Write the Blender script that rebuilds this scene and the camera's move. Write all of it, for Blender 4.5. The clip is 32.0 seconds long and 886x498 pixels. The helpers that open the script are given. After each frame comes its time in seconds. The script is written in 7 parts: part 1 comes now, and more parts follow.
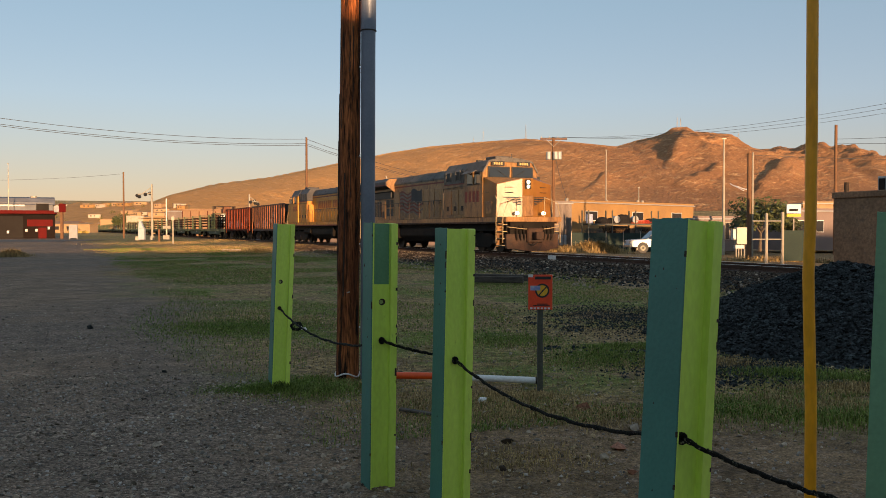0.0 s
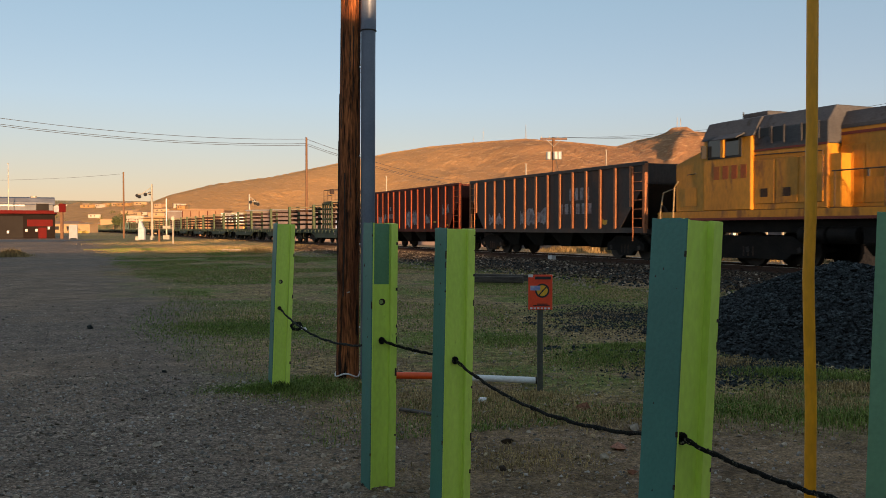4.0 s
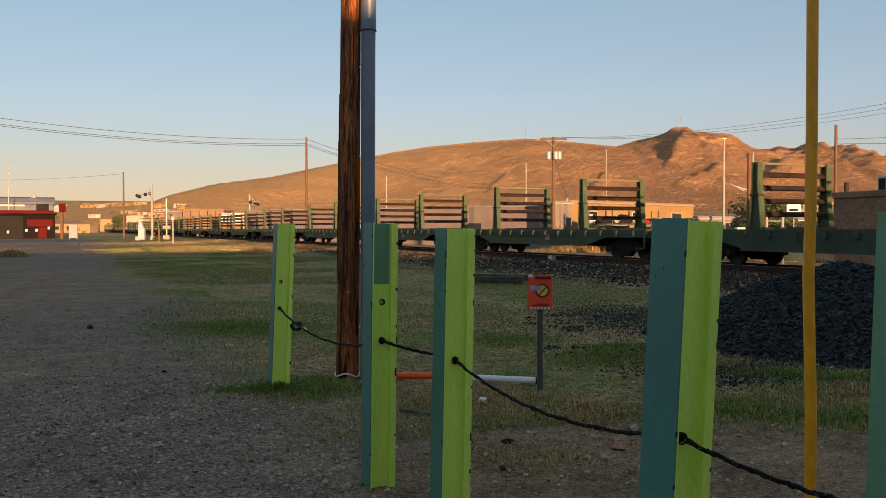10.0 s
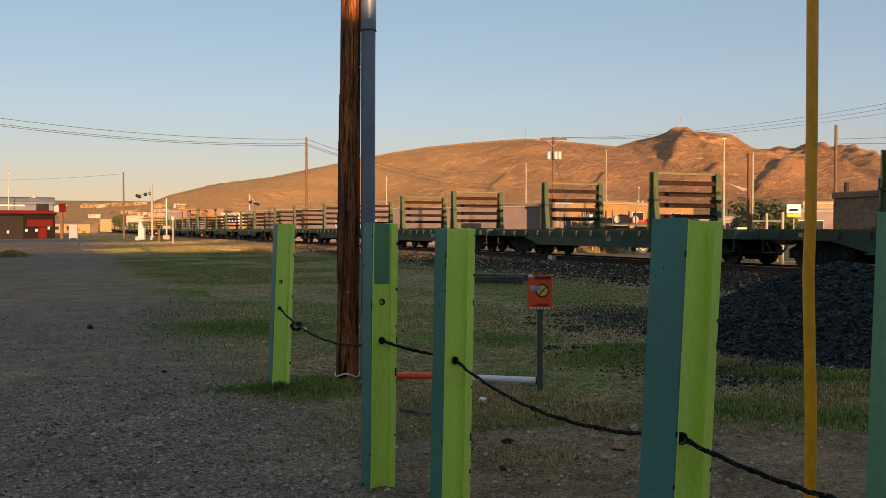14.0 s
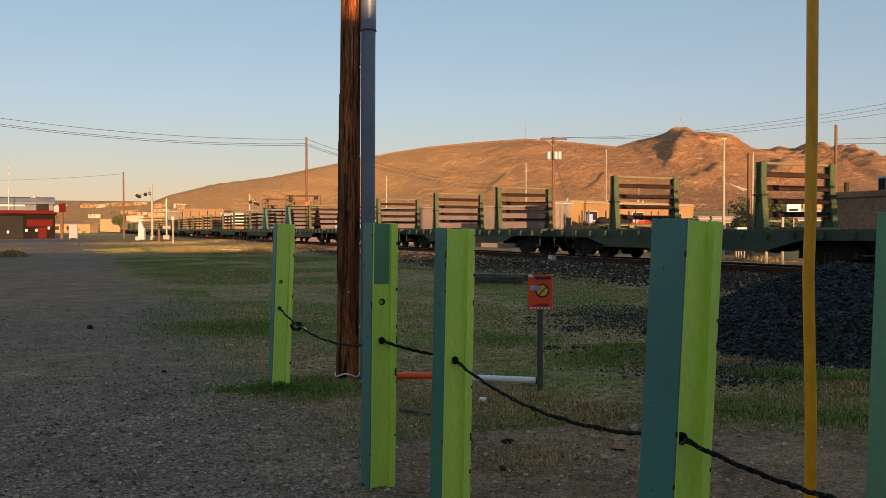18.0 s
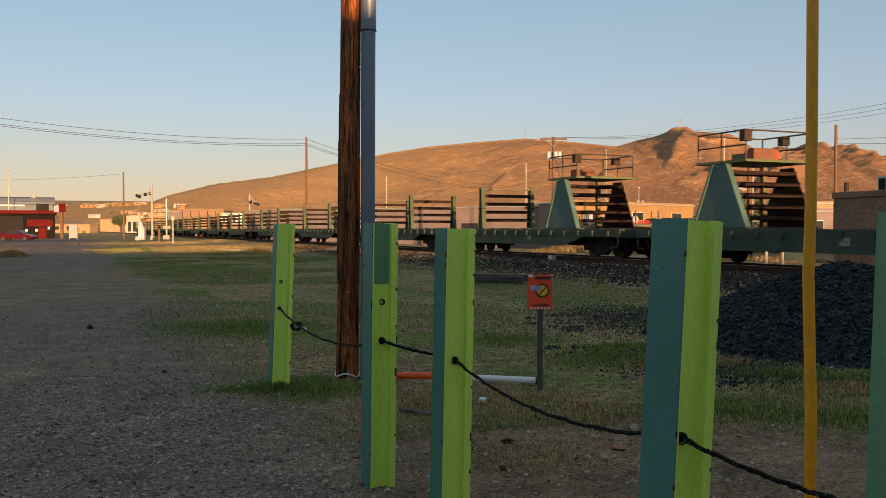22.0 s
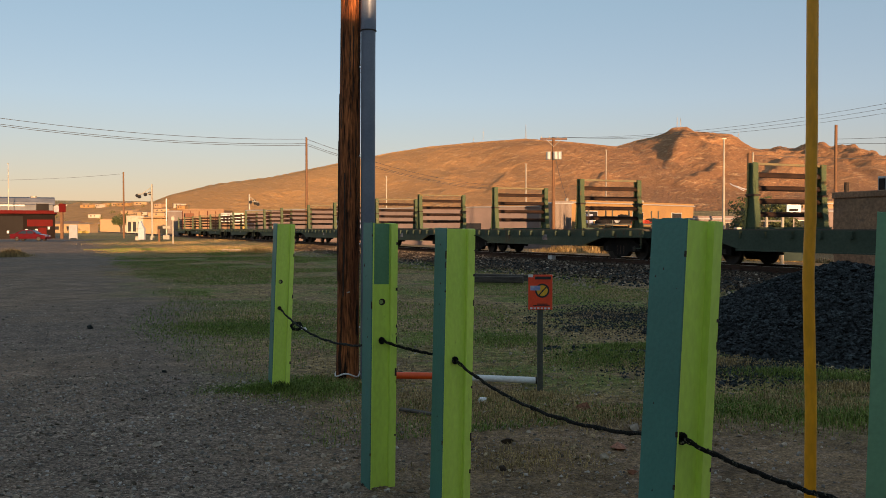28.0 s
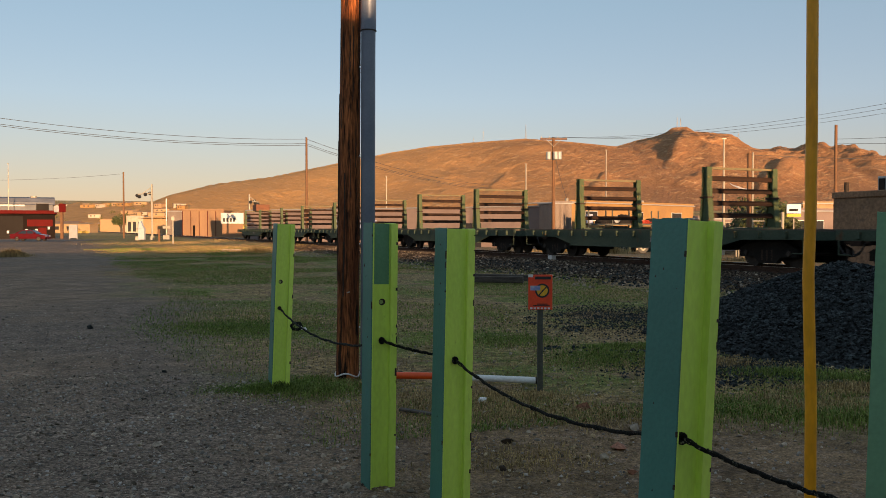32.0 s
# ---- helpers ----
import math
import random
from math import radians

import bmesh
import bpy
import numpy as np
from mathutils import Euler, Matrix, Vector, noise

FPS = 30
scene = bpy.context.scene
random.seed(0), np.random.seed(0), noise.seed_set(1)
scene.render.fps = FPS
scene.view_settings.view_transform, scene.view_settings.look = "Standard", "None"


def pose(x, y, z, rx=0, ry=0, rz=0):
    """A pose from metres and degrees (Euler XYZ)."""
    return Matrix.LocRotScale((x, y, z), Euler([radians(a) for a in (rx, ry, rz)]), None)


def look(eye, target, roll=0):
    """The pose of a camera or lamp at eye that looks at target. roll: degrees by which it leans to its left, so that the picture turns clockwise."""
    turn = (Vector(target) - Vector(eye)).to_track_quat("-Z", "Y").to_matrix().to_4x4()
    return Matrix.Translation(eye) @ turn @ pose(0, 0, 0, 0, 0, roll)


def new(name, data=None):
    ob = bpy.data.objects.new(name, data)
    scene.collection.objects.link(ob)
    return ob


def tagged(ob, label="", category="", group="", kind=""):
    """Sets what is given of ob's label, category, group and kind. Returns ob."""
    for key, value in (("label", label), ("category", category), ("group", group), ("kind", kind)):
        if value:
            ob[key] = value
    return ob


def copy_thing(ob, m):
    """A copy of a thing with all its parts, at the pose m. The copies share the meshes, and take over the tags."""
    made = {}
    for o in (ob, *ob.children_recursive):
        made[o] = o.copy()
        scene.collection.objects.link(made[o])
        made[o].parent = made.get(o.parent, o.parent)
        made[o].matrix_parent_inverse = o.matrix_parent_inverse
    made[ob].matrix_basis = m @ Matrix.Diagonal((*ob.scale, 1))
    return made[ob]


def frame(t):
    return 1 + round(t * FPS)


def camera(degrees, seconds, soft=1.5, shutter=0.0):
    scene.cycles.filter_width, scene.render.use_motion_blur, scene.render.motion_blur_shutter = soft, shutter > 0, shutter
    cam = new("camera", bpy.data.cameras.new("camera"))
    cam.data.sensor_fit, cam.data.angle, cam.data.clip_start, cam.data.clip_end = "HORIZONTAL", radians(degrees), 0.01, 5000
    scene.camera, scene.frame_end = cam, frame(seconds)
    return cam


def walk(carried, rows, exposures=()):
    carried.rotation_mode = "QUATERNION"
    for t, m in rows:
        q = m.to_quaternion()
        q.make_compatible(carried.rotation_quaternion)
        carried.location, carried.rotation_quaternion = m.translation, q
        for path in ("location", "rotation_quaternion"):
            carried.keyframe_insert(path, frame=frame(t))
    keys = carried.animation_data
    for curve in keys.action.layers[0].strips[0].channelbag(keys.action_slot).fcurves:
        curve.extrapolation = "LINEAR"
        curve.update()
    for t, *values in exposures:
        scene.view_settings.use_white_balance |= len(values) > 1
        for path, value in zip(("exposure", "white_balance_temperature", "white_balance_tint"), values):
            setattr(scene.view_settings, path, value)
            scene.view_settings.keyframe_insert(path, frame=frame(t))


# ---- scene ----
cam = camera(53.0, 32.0, soft=0.75, shutter=0.15)
EYE = (0.0, 0.0, 1.55)
STILL = look(EYE, (0.0, 100.0, 1.55 - 2.226))
walk(cam, [(0.0, STILL), (32.0, STILL)], exposures=[(0.0, 0.95, 7050, 17), (2.0, 0.95, 7050, 17), (3.0, 1.02, 7050, 17), (6.0, 1.07, 7050, 17), (7.5, 1.03, 7050, 17), (9.5, 0.98, 7050, 17), (32.0, 0.97, 7050, 17)])

# ---- world and sun: low evening sun behind the camera, to its side ----
SUN_X, SUN_Y, SUN_UP = 0.350, -0.937, 4.0
world = bpy.data.worlds.new("evening_sky")
scene.world = world
world.use_nodes = True
wn = world.node_tree.nodes
sky = wn.new("ShaderNodeTexSky")
sky.sky_type = "NISHITA"
sky.sun_disc = False
sky.sun_elevation = radians(SUN_UP)
sky.sun_rotation = math.atan2(SUN_X, SUN_Y)
sky.altitude = 1100
sky.air_density, sky.dust_density, sky.ozone_density = 1.0, 0.25, 1.55
wn["Background"].inputs["Strength"].default_value = 0.135
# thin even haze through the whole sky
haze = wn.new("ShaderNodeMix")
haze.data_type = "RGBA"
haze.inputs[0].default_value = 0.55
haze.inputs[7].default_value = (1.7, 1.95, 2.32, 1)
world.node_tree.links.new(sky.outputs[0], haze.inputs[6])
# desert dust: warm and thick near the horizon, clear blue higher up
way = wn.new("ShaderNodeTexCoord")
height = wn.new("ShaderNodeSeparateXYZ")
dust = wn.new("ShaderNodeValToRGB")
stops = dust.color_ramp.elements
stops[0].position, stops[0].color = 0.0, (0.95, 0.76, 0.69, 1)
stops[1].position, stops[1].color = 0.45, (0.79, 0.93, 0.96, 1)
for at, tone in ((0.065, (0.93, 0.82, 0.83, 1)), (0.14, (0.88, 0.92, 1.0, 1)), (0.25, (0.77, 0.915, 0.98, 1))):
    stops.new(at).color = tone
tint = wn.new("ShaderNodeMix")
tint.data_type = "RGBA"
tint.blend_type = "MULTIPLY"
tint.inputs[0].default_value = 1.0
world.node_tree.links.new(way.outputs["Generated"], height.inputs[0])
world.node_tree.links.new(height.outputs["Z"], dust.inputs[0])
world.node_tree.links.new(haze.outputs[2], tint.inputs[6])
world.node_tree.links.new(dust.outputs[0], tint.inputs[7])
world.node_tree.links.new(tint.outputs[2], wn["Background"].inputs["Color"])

sun_data = bpy.data.lights.new("sun", "SUN")
sun_data.energy = 4.2
sun_data.angle = radians(0.6)
sun_data.color = (1.0, 0.64, 0.34)
sun = new("sun", sun_data)
sun.matrix_world = look((SUN_X * 50, SUN_Y * 50, 50 * math.tan(radians(SUN_UP))), (0, 0, 0))


# ---- materials ----
def material(name, a, b, scale=3.0, rough=0.7, metal=0.0, bump=0.1, fine=40.0, grain=0.25, wear=None, wear_amount=0.5, stretch=(1, 1, 1), wear_scale=1.0, spec=0.5):
    """Two tones in broad patches, fine grain, bump, and an optional third colour of worn or dirty patches."""
    m = bpy.data.materials.new(name)
    m.use_nodes = True
    nt = m.node_tree
    n, li = nt.nodes, nt.links
    bsdf = n["Principled BSDF"]
    bsdf.inputs["Roughness"].default_value = rough
    bsdf.inputs["Metallic"].default_value = metal
    bsdf.inputs["Specular IOR Level"].default_value = spec
    co = n.new("ShaderNodeTexCoord")
    info = n.new("ShaderNodeObjectInfo")
    shift = n.new("ShaderNodeVectorMath")
    shift.operation = "MULTIPLY_ADD"
    shift.inputs[1].default_value = stretch
    li.new(co.outputs["Object"], shift.inputs[0])
    rnd = n.new("ShaderNodeMath")
    rnd.operation = "MULTIPLY"
    rnd.inputs[1].default_value = 37.0
    li.new(info.outputs["Random"], rnd.inputs[0])
    li.new(rnd.outputs[0], shift.inputs[2])
    big = n.new("ShaderNodeTexNoise")
    big.inputs["Scale"].default_value = scale
    big.inputs["Detail"].default_value = 5
    small = n.new("ShaderNodeTexNoise")
    small.inputs["Scale"].default_value = fine
    small.inputs["Detail"].default_value = 4
    for t in (big, small):
        li.new(shift.outputs[0], t.inputs["Vector"])
    ramp = n.new("ShaderNodeMapRange")
    ramp.inputs["From Min"].default_value, ramp.inputs["From Max"].default_value = 0.35, 0.65
    li.new(big.outputs[0], ramp.inputs["Value"])
    mix = n.new("ShaderNodeMix")
    mix.data_type = "RGBA"
    mix.inputs[6].default_value, mix.inputs[7].default_value = (*a, 1), (*b, 1)
    li.new(ramp.outputs[0], mix.inputs[0])
    out = mix.outputs[2]
    if wear:
        wn_ = n.new("ShaderNodeTexNoise")
        wn_.inputs["Scale"].default_value = scale * 2.3 * wear_scale
        wn_.inputs["Detail"].default_value = 8
        wn_.inputs["Roughness"].default_value = 0.65
        li.new(shift.outputs[0], wn_.inputs["Vector"])
        wr = n.new("ShaderNodeMapRange")
        edge = 0.72 - 0.3 * wear_amount
        wr.inputs["From Min"].default_value, wr.inputs["From Max"].default_value = edge - 0.04, edge + 0.06
        li.new(wn_.outputs[0], wr.inputs["Value"])
        m2 = n.new("ShaderNodeMix")
        m2.data_type = "RGBA"
        m2.inputs[7].default_value = (*wear, 1)
        li.new(wr.outputs[0], m2.inputs[0])
        li.new(out, m2.inputs[6])
        out = m2.outputs[2]
    gr = n.new("ShaderNodeMapRange")
    gr.inputs["From Min"].default_value, gr.inputs["From Max"].default_value = 0.3, 0.7
    gr.inputs["To Min"].default_value, gr.inputs["To Max"].default_value = 1 - grain, 1 + grain
    li.new(small.outputs[0], gr.inputs["Value"])
    mul = n.new("ShaderNodeVectorMath")
    mul.operation = "SCALE"
    li.new(out, mul.inputs[0])
    li.new(gr.outputs[0], mul.inputs["Scale"])
    li.new(mul.outputs[0], bsdf.inputs["Base Color"])
    if bump:
        bp = n.new("ShaderNodeBump")
        bp.inputs["Strength"].default_value = bump
        bp.inputs["Distance"].default_value = 0.02
        li.new(small.outputs[0], bp.inputs["Height"])
        li.new(bp.outputs[0], bsdf.inputs["Normal"])
    return m


def glowing(name, colour, strength):
    m = bpy.data.materials.new(name)
    m.use_nodes = True
    b = m.node_tree.nodes["Principled BSDF"]
    b.inputs["Base Color"].default_value = (*colour, 1)
    b.inputs["Emission Color"].default_value = (*colour, 1)
    b.inputs["Emission Strength"].default_value = strength
    return m


def glassy(name, tint, rough=0.06):
    m = bpy.data.materials.new(name)
    m.use_nodes = True
    b = m.node_tree.nodes["Principled BSDF"]
    b.inputs["Base Color"].default_value = (*tint, 1)
    b.inputs["Roughness"].default_value = rough
    b.inputs["Specular IOR Level"].default_value = 0.8
    return m


LIME = material("lime_paint", (0.67, 0.84, 0.13), (0.6, 0.78, 0.12), 2.5, 0.5, 0, 0.08, 60, 0.06, (0.2, 0.3, 0.04), 0.06, (1, 1, 0.4), 2.0)
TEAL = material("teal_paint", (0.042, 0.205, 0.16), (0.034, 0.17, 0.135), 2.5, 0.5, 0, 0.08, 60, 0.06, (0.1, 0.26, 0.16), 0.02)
SAGE = material("faded_green_paint", (0.12, 0.28, 0.15), (0.1, 0.235, 0.13), 3, 0.55, 0, 0.08, 60, 0.07)
HOLEOLIVE = material("olive_hole_light", (0.3, 0.36, 0.12), (0.24, 0.3, 0.1), 8, 0.6, 0, 0.1, 60, 0.2)
CHIP = material("bare_rusty_steel", (0.03, 0.02, 0.012), (0.05, 0.03, 0.02), 8, 0.8, 0.2, 0.3, 80, 0.3)
ROPE = material("weathered_cable", (0.006, 0.006, 0.005), (0.014, 0.013, 0.01), 9, 0.85, 0, 0.5, 90, 0.4, (0.24, 0.22, 0.15), 0.3, (1, 1, 1), 3.0, 0.15)
POLEWOOD = material("creosoted_pole_wood", (0.15, 0.042, 0.016), (0.46, 0.145, 0.046), 1.5, 0.85, 0, 1.0, 24, 0.65, (0.03, 0.012, 0.006), 0.62, (4, 4, 0.35), 1.2, 0.2)
GREYPIPE = material("galvanised_grey_pipe", (0.13, 0.15, 0.19), (0.17, 0.19, 0.23), 3, 0.45, 0.3, 0.05, 50, 0.08)
YELLOWPIPE = material("yellow_painted_pipe", (0.86, 0.36, 0.004), (0.72, 0.29, 0.004), 2, 0.5, 0, 0.1, 40, 0.12, (0.34, 0.13, 0.01), 0.2, (1, 1, 0.3))
SIGNRED = material("red_orange_sign", (0.92, 0.075, 0.016), (0.82, 0.06, 0.015), 5, 0.5, 0, 0.03, 50, 0.06)
BLACKPAINT = material("black_print", (0.015, 0.015, 0.016), (0.02, 0.02, 0.02), 5, 0.6, 0, 0, 50, 0.1)
SIGNYELLOW = material("yellow_print", (0.8, 0.42, 0.02), (0.75, 0.38, 0.02), 5, 0.6, 0, 0, 50, 0.1)
WHITEPAINT = material("white_paint", (0.75, 0.74, 0.7), (0.65, 0.63, 0.6), 4, 0.5, 0, 0.05, 50, 0.06, (0.35, 0.3, 0.24), 0.1)
BLUEPRINT = material("blue_print", (0.2, 0.26, 0.5), (0.5, 0.5, 0.55), 20, 0.6, 0, 0, 50, 0.1)
STEELPOST = material("dull_steel_post", (0.09, 0.095, 0.085), (0.13, 0.13, 0.11), 6, 0.5, 0.6, 0.1, 60, 0.2)
ORANGEPVC = material("orange_plastic_pipe", (0.9, 0.1, 0.012), (0.8, 0.08, 0.012), 5, 0.4, 0, 0.05, 40, 0.08)
WHITEPVC = material("white_plastic_pipe", (0.8, 0.79, 0.76), (0.7, 0.69, 0.66), 4, 0.4, 0, 0.05, 40, 0.08)
BLACKSTONE = material("black_slag_stone", (0.0075, 0.0098, 0.0105), (0.0195, 0.0245, 0.025), 6, 0.75, 0, 0.4, 30, 0.4, None, 0.5, (1, 1, 1), 1.0, 0.3)
STONE = material("grey_ballast_stone", (0.034, 0.023, 0.016), (0.07, 0.05, 0.035), 2, 0.9, 0, 0.4, 30, 0.4, None, 0.5, (1, 1, 1), 1.0, 0.15)
PEBBLE = material("pale_pebble", (0.34, 0.27, 0.2), (0.22, 0.175, 0.13), 2, 0.9, 0, 0.3, 30, 0.35)
BRICKRED = material("broken_red_brick", (0.4, 0.17, 0.1), (0.3, 0.13, 0.08), 9, 0.9, 0, 0.5, 50, 0.3)
GRASS = material("green_grass", (0.105, 0.165, 0.03), (0.175, 0.215, 0.05), 0.7, 0.85, 0, 0, 30, 0.3, None, 0.5, (1, 1, 1), 1.0, 0.2)
DRYGRASS = material("dry_straw_grass", (0.4, 0.28, 0.125), (0.26, 0.18, 0.08), 1.2, 0.9, 0, 0, 30, 0.3, None, 0.5, (1, 1, 1), 1.0, 0.2)
LEAF = material("dark_green_leaf", (0.05, 0.065, 0.02), (0.08, 0.085, 0.025), 2, 0.8, 0, 0, 30, 0.3)
OLIVELEAF = material("dusty_olive_leaf", (0.11, 0.1, 0.035), (0.17, 0.14, 0.05), 2, 0.85, 0, 0, 30, 0.3, None, 0.5, (1, 1, 1), 1.0, 0.2)
BARK = material("grey_bark", (0.1, 0.075, 0.05), (0.14, 0.1, 0.07), 5, 0.9, 0, 0.6, 30, 0.3)
RAILSTEEL = material("polished_rail_steel", (0.8, 0.78, 0.74), (0.7, 0.68, 0.64), 3, 0.38, 0.7, 0.03, 50, 0.15)
RAILRUST = material("rusty_rail_web", (0.06, 0.03, 0.02), (0.09, 0.045, 0.028), 5, 0.85, 0.2, 0.3, 50, 0.3)
TIEWOOD = material("dark_wooden_tie", (0.045, 0.035, 0.028), (0.08, 0.065, 0.05), 3, 0.9, 0, 0.6, 30, 0.4, None, 0.5, (1, 6, 6))

ENGINEYELLOW = material("dirty_engine_yellow", (0.62, 0.255, 0.02), (0.47, 0.19, 0.018), 0.7, 0.5, 0, 0.05, 14, 0.16, (0.26, 0.1, 0.022), 0.38, (1, 1, 0.3), 1.3, 0.4)
GRIMYYELLOW = material("grimy_faded_engine_yellow", (0.36, 0.18, 0.06), (0.21, 0.102, 0.038), 0.8, 0.45, 0, 0.05, 14, 0.3, (0.13, 0.062, 0.027), 0.5, (1, 1, 0.4), 0.9, 0.4)
ENGINEGREY = material("engine_roof_grey", (0.055, 0.055, 0.062), (0.085, 0.082, 0.085), 1, 0.65, 0, 0.05, 20, 0.2, (0.035, 0.027, 0.022), 0.4, (1, 1, 1), 1.0, 0.3)
FLAGRED = material("faded_red_stripe", (0.2, 0.04, 0.028), (0.16, 0.04, 0.028), 2, 0.6, 0, 0, 30, 0.25, (0.22, 0.1, 0.05), 0.3, (1, 1, 0.4), 2.0, 0.3)
LETTERRED = material("faded_red_letter_paint", (0.4, 0.085, 0.025), (0.34, 0.1, 0.025), 2, 0.6, 0, 0, 30, 0.2, (0.45, 0.18, 0.02), 0.4, (1, 1, 0.4), 3.0, 0.3)
FLAGBLUE = material("faded_navy_panel", (0.018, 0.026, 0.034), (0.03, 0.036, 0.042), 2, 0.6, 0, 0, 30, 0.25, (0.1, 0.06, 0.035), 0.2, (1, 1, 0.4), 2.0, 0.3)
FADEDWHITE = material("faded_pale_stripe", (0.2, 0.17, 0.14), (0.14, 0.1, 0.075), 2, 0.6, 0, 0, 30, 0.25, (0.2, 0.09, 0.04), 0.4, (1, 1, 0.4), 2.0, 0.3)
SCRUBGOLD = material("golden_scrub", (0.46, 0.31, 0.085), (0.32, 0.23, 0.07), 0.03, 0.9, 0, 0, 3, 0.3, None, 0.5, (1, 1, 1), 1.0, 0.1)
UNDERBODY = material("black_greasy_underframe", (0.008, 0.006, 0.005), (0.016, 0.012, 0.009), 2, 0.8, 0.0, 0.2, 30, 0.4, None, 0.5, (1, 1, 1), 1.0, 0.2)
BROWNGRIME = material("brown_grimy_steel", (0.06, 0.027, 0.013), (0.022, 0.011, 0.007), 2, 0.75, 0.1, 0.2, 30, 0.35)
WHEELSTEEL = material("dark_wheel_steel", (0.025, 0.02, 0.018), (0.045, 0.036, 0.03), 4, 0.55, 0.6, 0.1, 40, 0.2)
NOSEYELLOW = material("glossy_nose_yellow", (0.24, 0.105, 0.022), (0.19, 0.08, 0.02), 1.2, 0.3, 0, 0.7, 1.6, 0.12, (0.24, 0.1, 0.036), 0.35, (1, 1, 0.5), 1.4, 0.24)
FADEDGREY = material("faded_sooty_grey", (0.1, 0.092, 0.085), (0.15, 0.135, 0.12), 1.2, 0.7, 0, 0.05, 20, 0.2, (0.06, 0.045, 0.036), 0.45, (1, 1, 0.35), 1.3, 0.3)
CABGLASS = glassy("dark_cab_glass", (0.02, 0.025, 0.03))
HANDRAIL = material("pale_handrail", (0.4, 0.3, 0.17), (0.32, 0.22, 0.11), 4, 0.5, 0, 0, 40, 0.1)
DARKRAIL = material("dark_handrail", (0.05, 0.03, 0.015), (0.07, 0.04, 0.02), 4, 0.6, 0, 0, 40, 0.1)
HEADLIGHT = glowing("lit_headlight", (1.0, 0.85, 0.6), 2.5)
NUMBERGLOW = glowing("lit_number_board", (0.55, 0.36, 0.12), 0.15)
HOPPERRED = material("oxide_red_hopper_paint", (0.1, 0.02, 0.011), (0.07, 0.016, 0.01), 0.8, 0.7, 0, 0.1, 16, 0.2, (0.045, 0.017, 0.011), 0.35, (1, 1, 0.4), 1.0, 0.2)
# the hopper red again, brightened so the ribs look sunlit
HOPPERRIB = material("sunlit_oxide_red_rib", (0.36, 0.08, 0.032), (0.28, 0.06, 0.026), 1, 0.7, 0, 0.1, 16, 0.2, (0.12, 0.035, 0.018), 0.25, (1, 1, 1), 1.0, 0.2)
HOPPERBLACK = material("black_hopper_paint", (0.035, 0.028, 0.025), (0.055, 0.038, 0.03), 0.8, 0.7, 0, 0.1, 16, 0.25, (0.1, 0.045, 0.022), 0.35, (1, 1, 0.4))
# rust of the black hopper's ribs, with low sunlight put into the colour
SUNLITRUSTRIB = material("sunlit_rusty_rib", (0.4, 0.15, 0.06), (0.28, 0.1, 0.04), 2, 0.8, 0, 0.1, 20, 0.3)
COAL = material("coal_load", (0.02, 0.018, 0.017), (0.035, 0.03, 0.028), 3, 0.9, 0, 0.6, 12, 0.4)
GRAFFITI = material("pale_graffiti", (0.36, 0.34, 0.34), (0.14, 0.1, 0.1), 5, 0.7, 0, 0, 30, 0.15)
FLATGREEN = material("faded_green_flatcar_paint", (0.042, 0.062, 0.042), (0.062, 0.085, 0.058), 0.9, 0.7, 0, 0.1, 18, 0.2, (0.1, 0.05, 0.025), 0.3, (1, 1, 0.6), 1.0, 0.2)
RACKGREEN = material("green_rack_paint", (0.06, 0.088, 0.046), (0.078, 0.105, 0.05), 1.5, 0.6, 0, 0.1, 20, 0.2, (0.2, 0.12, 0.045), 0.32, (1, 1, 1), 1.0, 0.2)
RACKTEAL = material("teal_rack_plate", (0.06, 0.125, 0.098), (0.08, 0.15, 0.118), 1.2, 0.6, 0, 0.1, 20, 0.15, (0.12, 0.13, 0.08), 0.2)
BEAMBROWN = material("rusty_rack_beam", (0.02, 0.0105, 0.007), (0.04, 0.02, 0.012), 2, 0.8, 0.0, 0.2, 24, 0.3, None, 0.5, (1, 1, 1), 1.0, 0.2)
BEAMYELLOW = material("rubbed_yellow_green_beam", (0.2, 0.15, 0.07), (0.14, 0.12, 0.06), 2, 0.7, 0, 0.1, 24, 0.25)
DECKWOOD = material("dark_car_deck", (0.07, 0.055, 0.045), (0.1, 0.08, 0.06), 2, 0.9, 0, 0.3, 20, 0.3)
TOOLRED = material("red_tool_box", (0.5, 0.05, 0.03), (0.42, 0.05, 0.03), 3, 0.5, 0, 0.05, 30, 0.15)
CRATEBROWN = material("rust_brown_crate", (0.2, 0.075, 0.035), (0.15, 0.06, 0.03), 3, 0.8, 0, 0.2, 30, 0.25)
LIMEDECK = material("dull_green_platform", (0.11, 0.14, 0.04), (0.09, 0.11, 0.035), 3, 0.6, 0, 0.05, 30, 0.15)
REFLECTOR = material("yellow_reflector", (0.6, 0.35, 0.03), (0.55, 0.32, 0.03), 5, 0.4, 0, 0, 30, 0.05)

